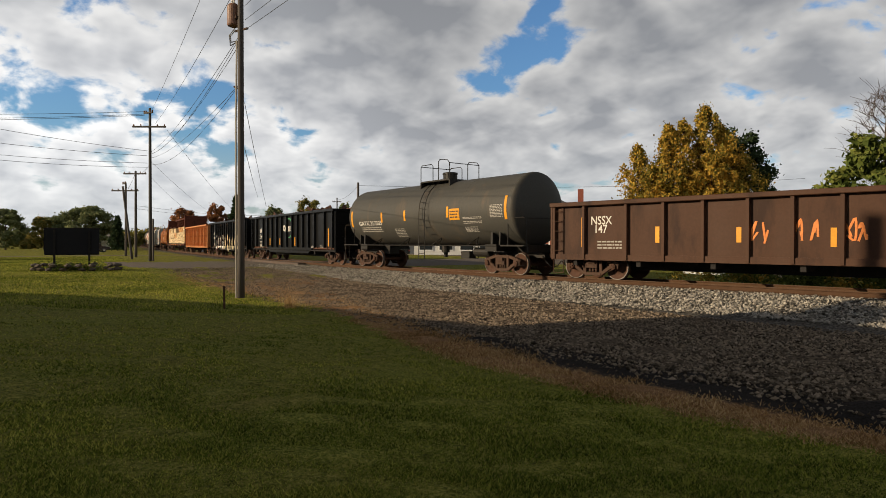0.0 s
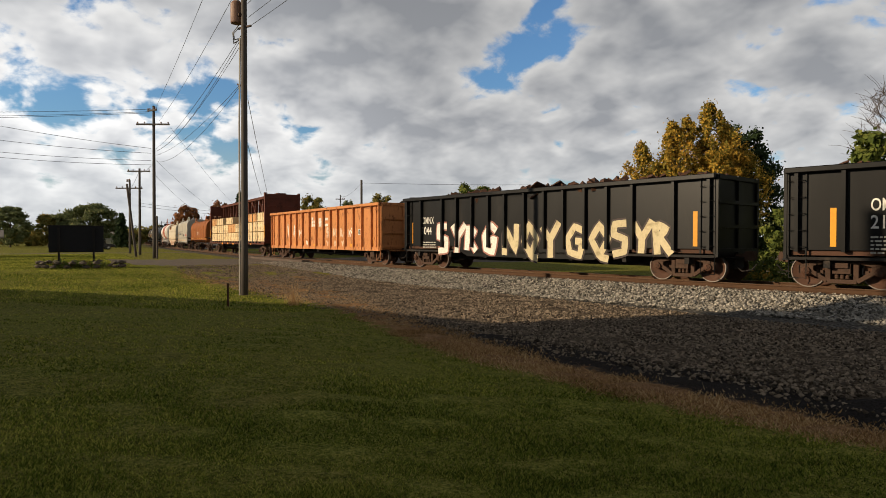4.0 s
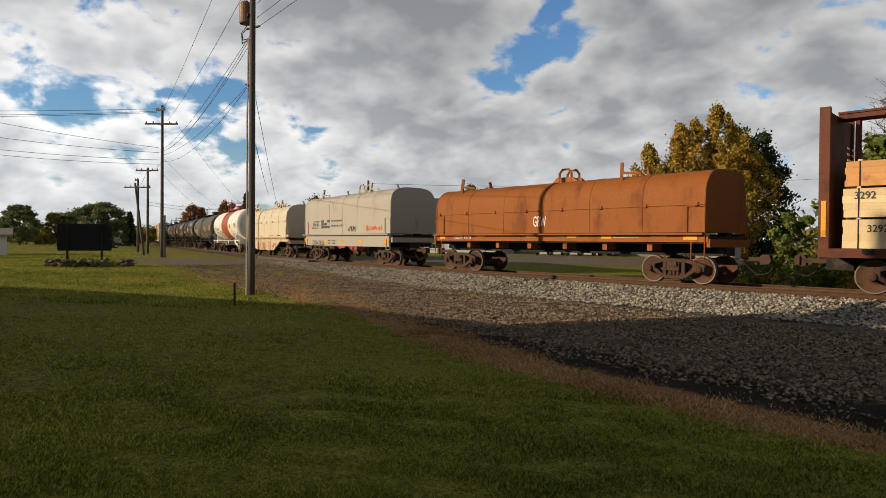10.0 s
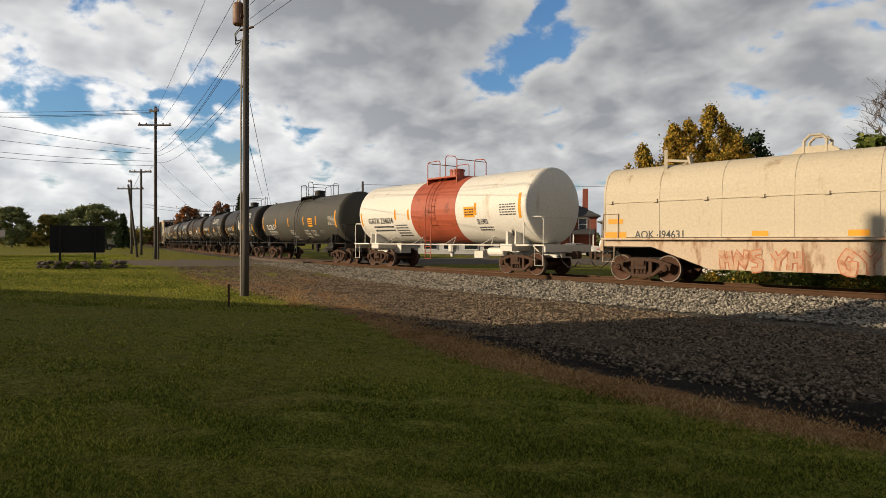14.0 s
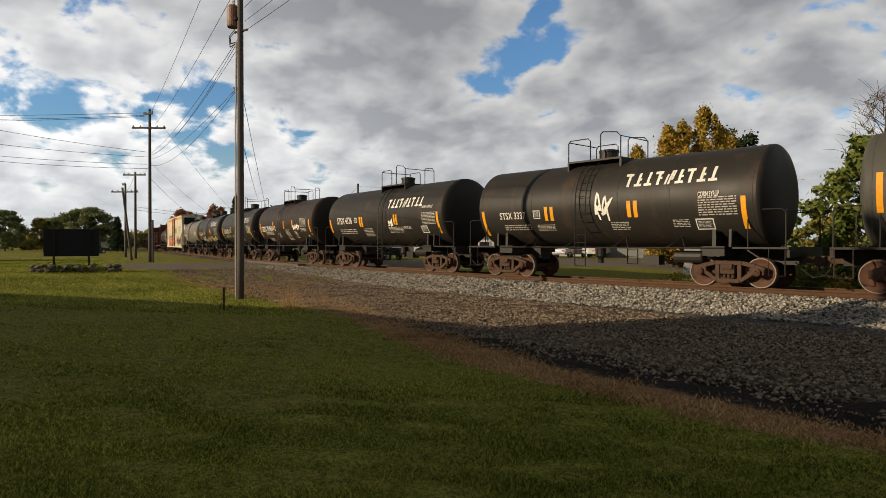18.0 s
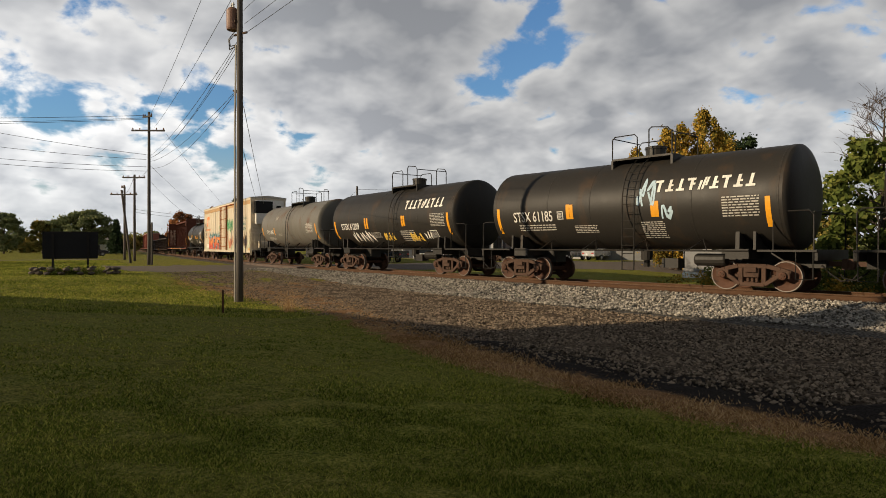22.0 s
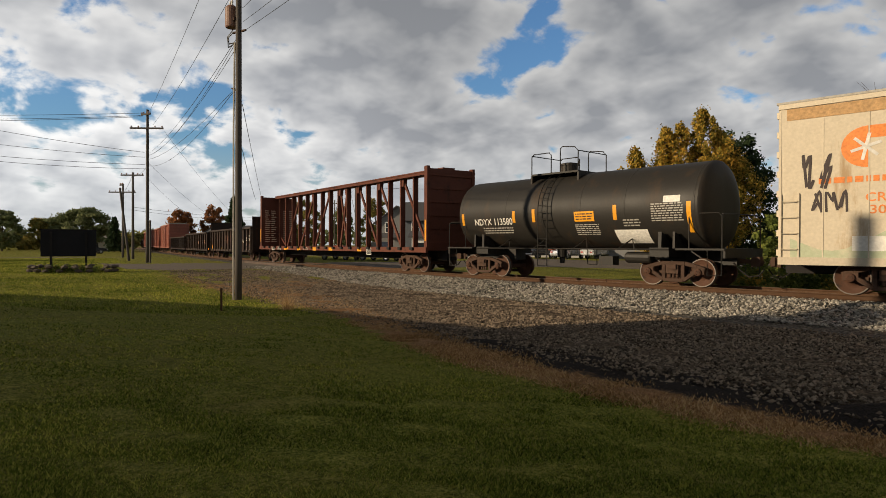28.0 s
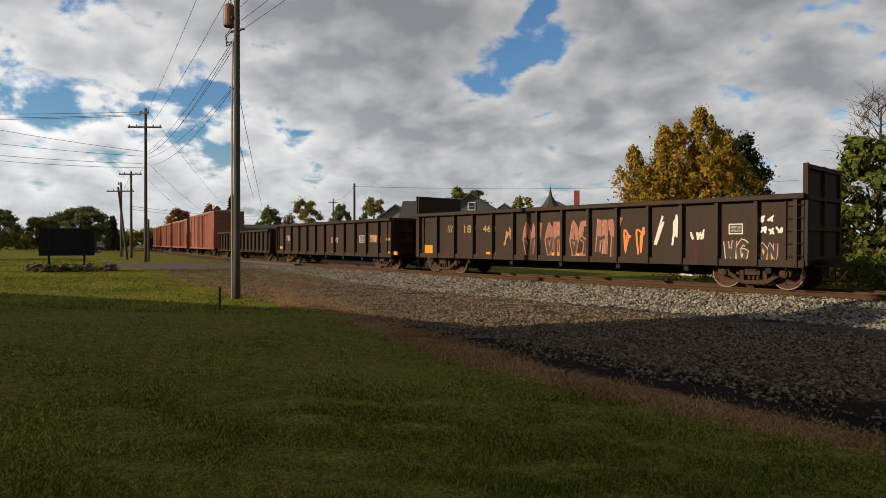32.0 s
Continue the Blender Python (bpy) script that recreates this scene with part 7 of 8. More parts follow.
def conifer(label, x, y, height, spread, seed, leaves=3500, size=0.3, foliage="leaf_dark"):
    z = float(ground_z(x, y))
    ob = thing("evergreen_tree", label, "tree", "trees", Matrix.Translation((x, y, z)))
    rs = np.random.RandomState(seed)
    rnd = random.Random(seed)
    bm = rod(BM(), [(0, 0, -0.3), (0, 0, height)], [height * 0.02, 0.02], 7)
    cs, rads = [], []
    tiers = 15
    for k in range(tiers):
        u = 0.08 + 0.9 * k / tiers
        for j in range(6):
            a = j * 1.047 + k * 0.6 + rnd.uniform(-0.2, 0.2)
            r = spread / 2 * (1 - u) * rnd.uniform(0.75, 1.1) + 0.1
            rod(bm, [(0, 0, u * height + 0.2), (r * math.cos(a), r * math.sin(a), u * height - 0.08 * r)], [0.04, 0.01], 4)
            for f in (0.45, 0.85):
                cs.append((r * f * math.cos(a), r * f * math.sin(a), u * height - 0.05 * r)); rads.append((r * 0.32 + 0.1, r * 0.32 + 0.1, height * 0.028))
    part("trunk", bm, "bark", ob)
    leaves_part("crown", leaf_cloud(rs, np.array(cs), np.array(rads), leaves, size), foliage, ob)
    return ob


def spire_tree(label, x, y, spires, foliage, seed, size=0.12):
    """Several upright leaders, each with its own narrowing crown. spires: (aside, back, height, radius, leaves)."""
    ob = thing("tree", label, "tree", "trees", Matrix.Translation((x, y, float(ground_z(x, y)))))
    rs = np.random.RandomState(seed)
    rnd = random.Random(seed)
    side, back = Vector((0.6, 0.8, 0)), Vector((-0.8, 0.6, 0))
    bm = BM()
    quads = []
    for aside, deep, hgt, rad, count in spires:
        foot = side * aside * 0.25 + back * deep * 0.25
        top = side * aside + back * deep
        rod(bm, [(*foot.xy, -0.3), (*foot.lerp(top, 0.6).xy, hgt * 0.35), (*top.xy, hgt * 0.97)], [0.24, 0.15, 0.02], 7)
        cs, rr = [], []
        for k in range(110):
            u = 0.10 + 0.9 * (k + rnd.random()) / 110
            wide = rad * min(1.0, (0.35 + 1.6 * (1 - u))) * min(1, (1.02 - u) / 0.22) ** 0.6
            a = k * 2.4 + rnd.uniform(-0.5, 0.5)
            q = wide * rnd.uniform(0.25, 0.95)
            ax = foot.lerp(top, min(1, u * 1.4))
            c = (ax.x + q * math.cos(a), ax.y + q * math.sin(a), u * hgt)
            rod(bm, [(ax.x, ax.y, max(0.3, u * hgt - q * 0.9)), c], [0.045, 0.012], 4)
            cs.append(c)
            w = rnd.uniform(0.3, 0.75) * (0.5 + 0.5 * min(1, (1.05 - u) * 2))
            rr.append((w * 1.15, w * 1.15, w * 1.5))
        quads.append(leaf_cloud(rs, np.array(cs), np.array(rr), count, size))
    part("trunk", bm, "bark", ob)
    leaves_part("crown", np.concatenate(quads), foliage, ob)
    return ob


spire_tree("tall golden autumn tree behind the railway", -30.5, 49.4, [
    (1.5, 0.3, 13.6, 3.7, 20000), (3.2, 0.9, 12.0, 2.8, 11000), (-1.9, -0.2, 12.0, 3.0, 12000), (-4.3, 0.5, 10.3, 2.4, 9000),
    (-0.3, 0.8, 12.5, 3.2, 12000), (4.6, -0.3, 9.4, 2.5, 9000), (-3.6, -1.0, 8.4, 2.6, 8000), (1.2, -1.6, 9.4, 3.2, 13000)], "leaf_gold", 1)
tree("dark green evergreen behind the golden tree", -30.2, 56.6, 12.4, 7.4, "leaf_dark", 2, 16000, 0.17, 0.04, lobes=44)
tree("leafy green tree by the track bank", -10.0, 30.6, 6.3, 5.4, "leaf_green", 3, 9000, 0.16, 0.08, lobes=34)
tree("leafy green tree with climbing growth", -6.5, 31.5, 7.6, 5.5, "leaf_green", 4, 8000, 0.16, 0.1, lobes=34)
tree("bare grey-twigged tree beyond the bank", -11.2, 34.3, 9.2, 4.2, "leaf_green", 5, bare=True, lobes=44, crown_low=0.3)
tree("leafy shrub tree beside the shed", -16.5, 36.0, 3.6, 3.2, "leaf_green", 41, 4000, 0.14, 0.08, lobes=18)
tree("leafy shrub tree near the bank", -13.6, 34.0, 3.4, 3.4, "leaf_mix", 42, 4000, 0.14, 0.08, lobes=18)
tree("small yellow-green tree far behind", -29.5, 78.0, 6.6, 3.2, "leaf_mix", 43, 1800, 0.26, 0.1)
tree("round green tree above the rooftops", -76.5, 62.5, 10.2, 10.0, "leaf_green", 6, 10000, 0.2, 0.2)
tree("yellow-green tree above the rooftops", -68.5, 67.0, 8.6, 4.5, "leaf_mix", 16, 2000, 0.3, 0.2)
conifer("tall dark spruce near the crossing", -109.0, 36.8, 10.2, 5.6, 7, 4500, 0.34)
conifer("small far spruce beside the road", -128.0, 21.2, 6.6, 3.4, 17, 1500, 0.34)
tree("red autumn tree near the crossing", -118.0, 30.4, 7.6, 6.2, "leaf_red", 8, 9000, 0.2, 0.12)
tree("turning autumn tree near the crossing", -116.5, 35.4, 8.4, 5.0, "leaf_red", 9, 7200, 0.2, 0.12)
tree("dark green tree behind the train", -111.5, 44.5, 7.9, 5.2, "leaf_far", 10, 3000, 0.3, 0.12)
tree("turning tree behind the train", -109.0, 50.2, 9.6, 6.6, "leaf_mix", 11, 8000, 0.2, 0.15)
tree("round green tree in a far garden", -110.5, 58.5, 9.2, 4.4, "leaf_far", 12, 2600, 0.3, 0.12)
tree("loose green tree in a far garden", -107.5, 64.3, 10.6, 6.0, "leaf_mix", 13, 6400, 0.2, 0.2)
tree("great spreading green tree across the road", -148.5, 18.6, 8.8, 12.5, "leaf_far", 14, 20800, 0.25, 0.2, lobes=36)
tree("green tree at the edge of a field", -150.0, 11.4, 6.6, 5.4, "leaf_mix", 15, 7800, 0.25, 0.15)
tree("broad green tree at the edge of a field", -149.0, 5.0, 8.0, 7.5, "leaf_far", 18, 10920, 0.25, 0.12)
tree("dull green tree by the far road", -152.0, 14.6, 6.8, 6.0, "leaf_mix", 19, 7800, 0.25, 0.12)


def woods(label, runs, seed, material="leaf_green"):
    ob = thing("far_woods", label, "woods", kind="stuff")
    rs = np.random.RandomState(seed)
    quads = []
    for (x0, y0), (x1, y1), hgt, n, size in runs:
        u = rs.uniform(0, 1, n)
        c = np.stack([x0 + (x1 - x0) * u, y0 + (y1 - y0) * u + rs.normal(0, 2, n), hgt * (0.35 + 0.3 * np.sin(u * 37 + 1) * np.sin(u * 13)) * rs.uniform(0.5, 1.2, n)], 1)
        quads.append(leaf_cloud(rs, c, np.full((n, 3), hgt * 0.3), n * 14, size))
    leaves_part("foliage", np.concatenate(quads), material, ob)["kind"] = "stuff"
    return ob


woods("belt of far trees along the horizon, tinted pale for haze", [((-420, -20), (-420, 120), 13, 260, 1.6), ((-330, 120), (-60, 260), 12, 300, 1.3), ((-60, 240), (160, 200), 12, 200, 1.3)], 21, "leaf_far")
woods("low dark hedge and trees across the road", [((-190, 22), (-200, 60), 7, 120, 0.7), ((-170, -6), (-172, 24), 4.0, 120, 0.6)], 22, "leaf_mix")


def bed_plants():
    ob = thing("bed_plants", "low green and red plants in a stone bed", "plants", kind="stuff")
    rs = np.random.RandomState(77)
    n = 26
    c = np.stack([-39.0 + rs.normal(0, 0.36, n), 4.5 + rs.normal(0, 1.0, n), np.full(n, -0.2)], 1)
    leaves_part("foliage", leaf_cloud(rs, c, np.full((n, 3), 0.26), 1500, 0.07), "leaf_green", ob)["kind"] = "stuff"
    leaves_part("flowers", leaf_cloud(rs, c[:9], np.full((9, 3), 0.24), 220, 0.05), "leaf_red", ob)["kind"] = "stuff"
    return ob


bed_plants()


def bank_shrubs():
    ob = thing("bank_shrubs", "tangled green and yellow shrubs beyond the track", "shrubs", kind="stuff")
    rs = np.random.RandomState(31)
    n = 150
    c = np.stack([rs.uniform(-15.5, 4, n), rs.uniform(25.5, 29.5, n), np.zeros(n)], 1)
    c[:, 2] = ground_z(c[:, 0], c[:, 1]) + rs.uniform(0.1, 1.0, n) * (1 + 0.35 * np.sin(c[:, 0] * 1.3))
    leaves_part("foliage", leaf_cloud(rs, c, np.full((n, 3), 0.5), 15000, 0.075), "leaf_green", ob)["kind"] = "stuff"
    n = 50
    c = np.stack([rs.uniform(-17, 2, n), rs.uniform(24.8, 26.5, n), np.zeros(n)], 1)
    c[:, 2] = ground_z(c[:, 0], c[:, 1]) + rs.uniform(0.1, 0.5, n)
    leaves_part("flower_heads", leaf_cloud(rs, c, np.full((n, 3), 0.35), 3000, 0.06), "leaf_gold", ob)["kind"] = "stuff"
    return ob


bank_shrubs()

# ---- houses across the street ----
M.update(
    siding_grey=mat("grey_siding", (0.19, 0.19, 0.19), 0.7, spots=(0.15, 0.15, 0.15), amount=0.3),
    siding_dark=mat("slate_grey_siding", (0.085, 0.095, 0.11), 0.7, spots=(0.06, 0.07, 0.08), amount=0.3),
    siding_white=mat("white_siding", (0.62, 0.62, 0.6), 0.7, spots=(0.5, 0.5, 0.48), amount=0.25),
    brick=mat("red_brick", (0.23, 0.065, 0.04), 0.85, spots=(0.15, 0.05, 0.035), amount=0.45, scale=3, fine=25),
    shingle=mat("dark_shingles", (0.06, 0.06, 0.065), 0.9, spots=(0.10, 0.095, 0.09), amount=0.35, scale=3),
    shingle_pale=mat("pale_shingles", (0.20, 0.18, 0.16), 0.9, spots=(0.14, 0.12, 0.11), amount=0.35, scale=3),
    trimwhite=mat("white_trim", (0.75, 0.75, 0.73), 0.6, grain=0.1),
    glassdark=mat("window_pane", (0.02, 0.025, 0.03), 0.12, grain=0.1, bump=0),
    carpaint=mat("silver_car_paint", (0.45, 0.46, 0.47), 0.25, 0.6, grain=0.05, bump=0, coat=0.6),
    cardark=mat("dark_car_paint", (0.03, 0.035, 0.045), 0.25, 0.3, grain=0.05, bump=0, coat=0.6),
    carred=mat("red_car_paint", (0.30, 0.03, 0.025), 0.3, 0.2, grain=0.05, bump=0, coat=0.6),
    rubber=mat("rubber", (0.015, 0.015, 0.015), 0.85),
    concrete=mat("concrete", (0.42, 0.41, 0.39), 0.9, spots=(0.3, 0.29, 0.27), amount=0.35),
)


def house(label, x, y, rz, w, d, wall_h, roof_h, paint, roof="shingle", style="gable", windows=(), door=None, chimney=None, porch=False, base=None):
    """The front faces local -y; the ridge runs along x, or along y for a gable that faces the street."""
    z = max(float(ground_z(x, y)), -0.48) if base is None else base
    ob = thing("house", label, "house", "houses across the street", pose(x, y, z, rz=rz))
    bm = box(BM(), -w / 2, w / 2, -d / 2, d / 2, -1.4, wall_h)
    if style == "front":
        prism(bm, [(-w / 2, wall_h), (w / 2, wall_h), (0, wall_h + roof_h)], -d / 2 + 0.01, d / 2 - 0.01)
    elif style == "gable":
        prism(bm, [(-d / 2, wall_h), (d / 2, wall_h), (0, wall_h + roof_h)], -w / 2 + 0.01, w / 2 - 0.01, "yz")
    wall = part("wall", bm, paint, ob)
    bm = BM()
    o, t = 0.45, 0.16
    if style == "hip":
        a = [bm.verts.new(p) for p in ((-w / 2 - o, -d / 2 - o, wall_h), (w / 2 + o, -d / 2 - o, wall_h), (w / 2 + o, d / 2 + o, wall_h), (-w / 2 - o, d / 2 + o, wall_h))]
        k = max(0.05, (w - d) / 2)
        r = [bm.verts.new((-k, 0, wall_h + roof_h)), bm.verts.new((k, 0, wall_h + roof_h))]
        for f in ((a[0], a[1], r[1], r[0]), (a[1], a[2], r[1]), (a[2], a[3], r[0], r[1]), (a[3], a[0], r[0]), a[::-1]):
            bm.faces.new(f)
        box(bm, -w / 2 - o, w / 2 + o, -d / 2 - o, d / 2 + o, wall_h - 0.14, wall_h - 0.01)
    else:
        half, length, plane = (w / 2, d / 2, "xz") if style == "front" else (d / 2, w / 2, "yz")
        sl = roof_h / half
        for s in (-1, 1):
            prism(bm, [(0, wall_h + roof_h + 0.02), (s * (half + o), wall_h - sl * o + 0.02), (s * (half + o), wall_h - sl * o + t), (0, wall_h + roof_h + t + 0.05)], -length - o, length + o, plane)
    rf = part("roof", bm, roof, ob)
    if chimney:
        part("chimney", box(BM(), chimney[0] - 0.35, chimney[0] + 0.35, chimney[1] - 0.35, chimney[1] + 0.35, wall_h, wall_h + roof_h + chimney[2]), "brick", rf)
    for wx, wz, ww, wh in windows:
        yy = -d / 2
        win = part("window", box(BM(), wx - ww / 2 - 0.1, wx + ww / 2 + 0.1, yy - 0.07, yy + 0.05, wz - 0.1, wz + wh + 0.1), "trimwhite", ob)
        for k in (0, 1):
            part("pane", box(BM(), wx - ww / 2, wx + ww / 2, yy - 0.09, yy - 0.06, wz + wh * k / 2 + 0.03, wz + wh * (k + 1) / 2 - 0.03), "glassdark", win)
    if door:
        dr = part("door", box(BM(), door - 0.48, door + 0.48, -d / 2 - 0.06, -d / 2 + 0.04, 0.15, 2.2), "trimwhite", ob)
        part("pane", box(BM(), door - 0.28, door + 0.28, -d / 2 - 0.08, -d / 2 - 0.05, 1.2, 1.95), "glassdark", dr)
    if porch:
        pr = part("porch_roof", prism(BM(), [(-d / 2 - 2.0, 2.5), (-d / 2, 3.1), (-d / 2, 3.25), (-d / 2 - 2.0, 2.65)], -w / 2 + 0.3, w / 2 - 0.3, "yz"), roof, ob)
        for k in range(4):
            px = -w / 2 + 0.5 + (w - 1.0) * k / 3
            part("porch_post", box(BM(), px - 0.08, px + 0.08, -d / 2 - 1.95, -d / 2 - 1.8, -0.3, 2.6), "trimwhite", ob)
        part("porch_floor", box(BM(), -w / 2 + 0.3, w / 2 - 0.3, -d / 2 - 2.0, -d / 2, -1.2, 0.25), "concrete", ob)
    return ob


FACE = 35
house("slate grey two-storey house with a front gable", -66.8, 55.6, FACE + 14, 8.4, 9, 5.4, 2.6, "siding_dark", "shingle", "front", ((-2.2, 3.4, 1.0, 1.5), (0, 3.4, 1.0, 1.5), (2.2, 3.4, 1.0, 1.5), (0.1, 6.0, 0.8, 0.9), (-2, 0.9, 1.2, 1.5)), door=1.6, porch=True)
house("slate grey house wing with a dark roof", -72.4, 52.6, FACE + 14, 7.0, 8, 5.0, 2.4, "siding_dark", "shingle", "gable", ((-1.8, 3.2, 1.0, 1.4), (1.0, 3.2, 1.0, 1.4)))
house("grey house with a blue-grey gable", -79.5, 52.0, FACE + 14, 6.0, 8, 4.8, 2.2, "siding_grey", "shingle", "front", ((-1.2, 3.3, 0.9, 1.4), (1.2, 3.3, 0.9, 1.4)), porch=True)
house("white clapboard house with a pale roof", -67.6, 62.6, FACE + 12, 5.6, 9, 5.0, 2.0, "siding_white", "shingle_pale", "front", ((-1.2, 3.1, 0.9, 1.6), (1.4, 3.1, 0.9, 1.6)))
brick_house = house("red brick house with steep dark roofs", -57.6, 62.4, FACE + 8, 8.2, 8, 4.9, 2.4, "brick", "shingle", "hip", ((-2.6, 3.0, 0.9, 1.6), (0.2, 3.0, 0.9, 1.6), (2.4, 3.0, 0.9, 1.6), (-2.4, 0.7, 1.0, 1.7)), chimney=(2.8, -1.0, 1.2), porch=True)
tw = part("turret", lathe(BM(), [(0, 1.5), (5.6, 1.5), (5.6, 1.75), (5.75, 1.75)], 10, "z", (-0.6, -4.0, 0)), "brick", brick_house, "brick corner turret")
part("turret_roof", lathe(BM(), [(5.7, 1.8), (6.6, 0.9), (7.6, 0.25), (8.6, 0.05), (9.0, 0)], 10, "z", (-0.6, -4.0, 0)), "shingle", tw)
house("plain grey two-storey house with a low roof", -45.4, 60.6, FACE, 6.2, 7, 3.9, 0.6, "siding_grey", "shingle_pale", "hip", ((-1.9, 2.0, 0.8, 1.4), (0.1, 2.0, 0.8, 1.4), (1.9, 2.0, 0.8, 1.4)), chimney=(0.6, 0.5, 0.8))
shed = house("small grey shed with a pyramid roof", -21.3, 36.4, 20, 2.2, 2.2, 2.9, 1.1, "siding_grey", "shingle_pale", "hip", ((0.4, 1.5, 0.45, 0.9),))
part("foundation", box(BM(), -1.15, 1.15, -1.15, 1.15, -1.3, 0.1), "trimwhite", shed, "white-painted block foundation")
part("vent", rod(BM(), [(0.6, 0.2, 3.0), (0.6, 0.2, 4.6)], 0.09, 8), "carpaint", shed)
house("white low building far behind the railway", -63.5, 49.5, FACE + 14, 10.0, 5, 2.5, 0.6, "siding_white", "shingle", "gable", ((-3.5, 0.6, 1.6, 1.2), (-1.0, 0.6, 1.6, 1.2), (1.6, 0.6, 1.6, 1.2), (3.8, 0.6, 1.2, 1.2)))
house("dark house with a white gable near the crossing", -112.5, 36.0, 60, 7, 9, 2.6, 2.2, "siding_white", "shingle", "front", ((-1.6, 0.8, 1.0, 1.4), (1.6, 0.8, 1.0, 1.4)))
house("low dark-roofed house near the crossing", -110.5, 41.5, 60, 8, 8, 2.8, 1.9, "siding_grey", "shingle", "gable", ((-2, 0.9, 1.0, 1.4), (2, 0.9, 1.0, 1.4)))
house("pale utility building beyond the crossing", -158.0, 22.5, 80, 5, 6, 2.6, 0.5, "siding_white", "shingle_pale", "gable", ((0, 0.8, 1.0, 1.0),))
house("white shed at the edge of the lawn", -66.0, -0.2, 88, 3.0, 3.0, 1.7, 0.4, "siding_white", "shingle_pale", "gable", ())


# ---- cars in the street ----
def vehicle(label, x, y, rz, paint, kind="sedan"):
    z = float(ground_z(x, y))
    ob = thing("parked_car", label, "car", "vehicles in the street", pose(x, y, z, rz=rz))
    if kind == "sedan":
        low = [(-2.3, 0.35), (2.3, 0.35), (2.35, 0.6), (2.2, 0.8), (1.2, 0.92), (-1.5, 0.95), (-2.25, 0.9), (-2.35, 0.6)]
        top = [(1.2, 0.92), (0.5, 1.38), (-0.8, 1.42), (-1.6, 0.95)]
        side = [(0.95, 0.96), (0.42, 1.32), (-0.75, 1.35), (-1.3, 0.98)]
    else:
        low = [(-2.7, 0.45), (2.6, 0.45), (2.65, 0.85), (2.5, 1.05), (1.2, 1.12), (-0.5, 1.1), (-2.7, 1.12)]
        top = [(1.2, 1.12), (0.6, 1.75), (-0.5, 1.78), (-0.7, 1.1)]
        side = [(1.0, 1.15), (0.5, 1.66), (-0.4, 1.68), (-0.5, 1.15)]
    bm = prism(BM(), low, -0.87, 0.87)
    bmesh.ops.bevel(bm, geom=bm.edges[:], offset=0.07, segments=2, affect="EDGES")
    body = part("body", bm, paint, ob)
    bm = prism(BM(), top, -0.72, 0.72)
    bmesh.ops.bevel(bm, geom=bm.edges[:], offset=0.05, segments=2, affect="EDGES")
    part("cabin", bm, paint, body)
    for y_ in (-0.735, 0.735):
        part("side_window", prism(BM(), side, y_ - 0.012, y_ + 0.012), "glassdark", body)
    fx = top[0][0]
    part("windscreen", beam(BM(), (fx - 0.02, 0, top[0][1] + 0.04), (top[1][0] + 0.1, 0, top[1][1] - 0.06), 1.25, 0.03), "glassdark", body)
    for x_ in (-1.4, 1.4):
        for y_ in (-0.8, 0.8):
            wh = part("wheel", lathe(BM(), [(-0.1, 0.2), (-0.1, 0.31), (0.1, 0.31), (0.1, 0.2)], 16, "y"), "rubber", ob, at=(x_, y_, 0.31))
            part("rim", lathe(BM(), [(-0.08, 0), (-0.1, 0.08), (-0.09, 0.2), (0.09, 0.2), (0.1, 0.08), (0.08, 0)], 12, "y"), "carpaint", wh)
    for y_ in (-0.6, 0.6):
        part("headlight", box(BM(), 2.22, 2.36, y_ - 0.16, y_ + 0.16, 0.62, 0.75), "trimwhite", body)
        part("tail_light", box(BM(), -2.74 if kind != "sedan" else -2.36, -2.25, y_ - 0.14, y_ + 0.14, 0.7, 0.84), "carred", body)
    return ob


vehicle("silver saloon car parked beside the street", -47.5, 53.4, 98, "carpaint")
vehicle("pale pick-up truck parked beside the street", -45.4, 56.4, 95, "carpaint", "truck")
vehicle("dark car parked beside the street", -50.8, 52.0, 100, "cardark")
vehicle("red car standing in the street", -56.0, 29.5, 200, "carred")
vehicle("dark pick-up truck standing in the street", -51.0, 31.0, 200, "cardark", "truck")
vehicle("blue-grey car on the far road", -109.0, 14.6, 95, "cardark")

# ---- unseen houses added behind the camera, shaped to throw the shade on the lawn ----
US = Vector((0.93, -0.36, 0))
def shade_house(u0, u1, depth, wall_h, roof_h, label, a=-12.0, chim=None):
    m = SUN_TO * a + US * ((u0 + u1) / 2)
    ang = math.degrees(math.atan2(US.y, US.x))
    ob = house(label, m.x - SUN_TO.x * depth / 2, m.y - SUN_TO.y * depth / 2, ang, u1 - u0, depth, wall_h, roof_h, "siding_white", "shingle", "gable", ((-1.5, 0.9, 1.0, 1.3), (1.5, 0.9, 1.0, 1.3)), base=-0.5)
    if chim:
        # stack and shoulder sized from the shade wanted on ballast and cars
        stack = box(BM(), chim - 1.0, chim - 0.55, depth / 2 - 0.95, depth / 2 - 0.5, 7.4, 10.5)
        prism(stack, [(chim - 1.05, 0), (chim + 0.95, 0), (chim + 0.95, 7.3), (chim + 0.35, 7.9), (chim - 0.35, 8.0), (chim - 1.05, 7.6)], depth / 2 - 1.1, depth / 2 - 0.4)
        part("chimney", stack, "brick", ob)
    return ob


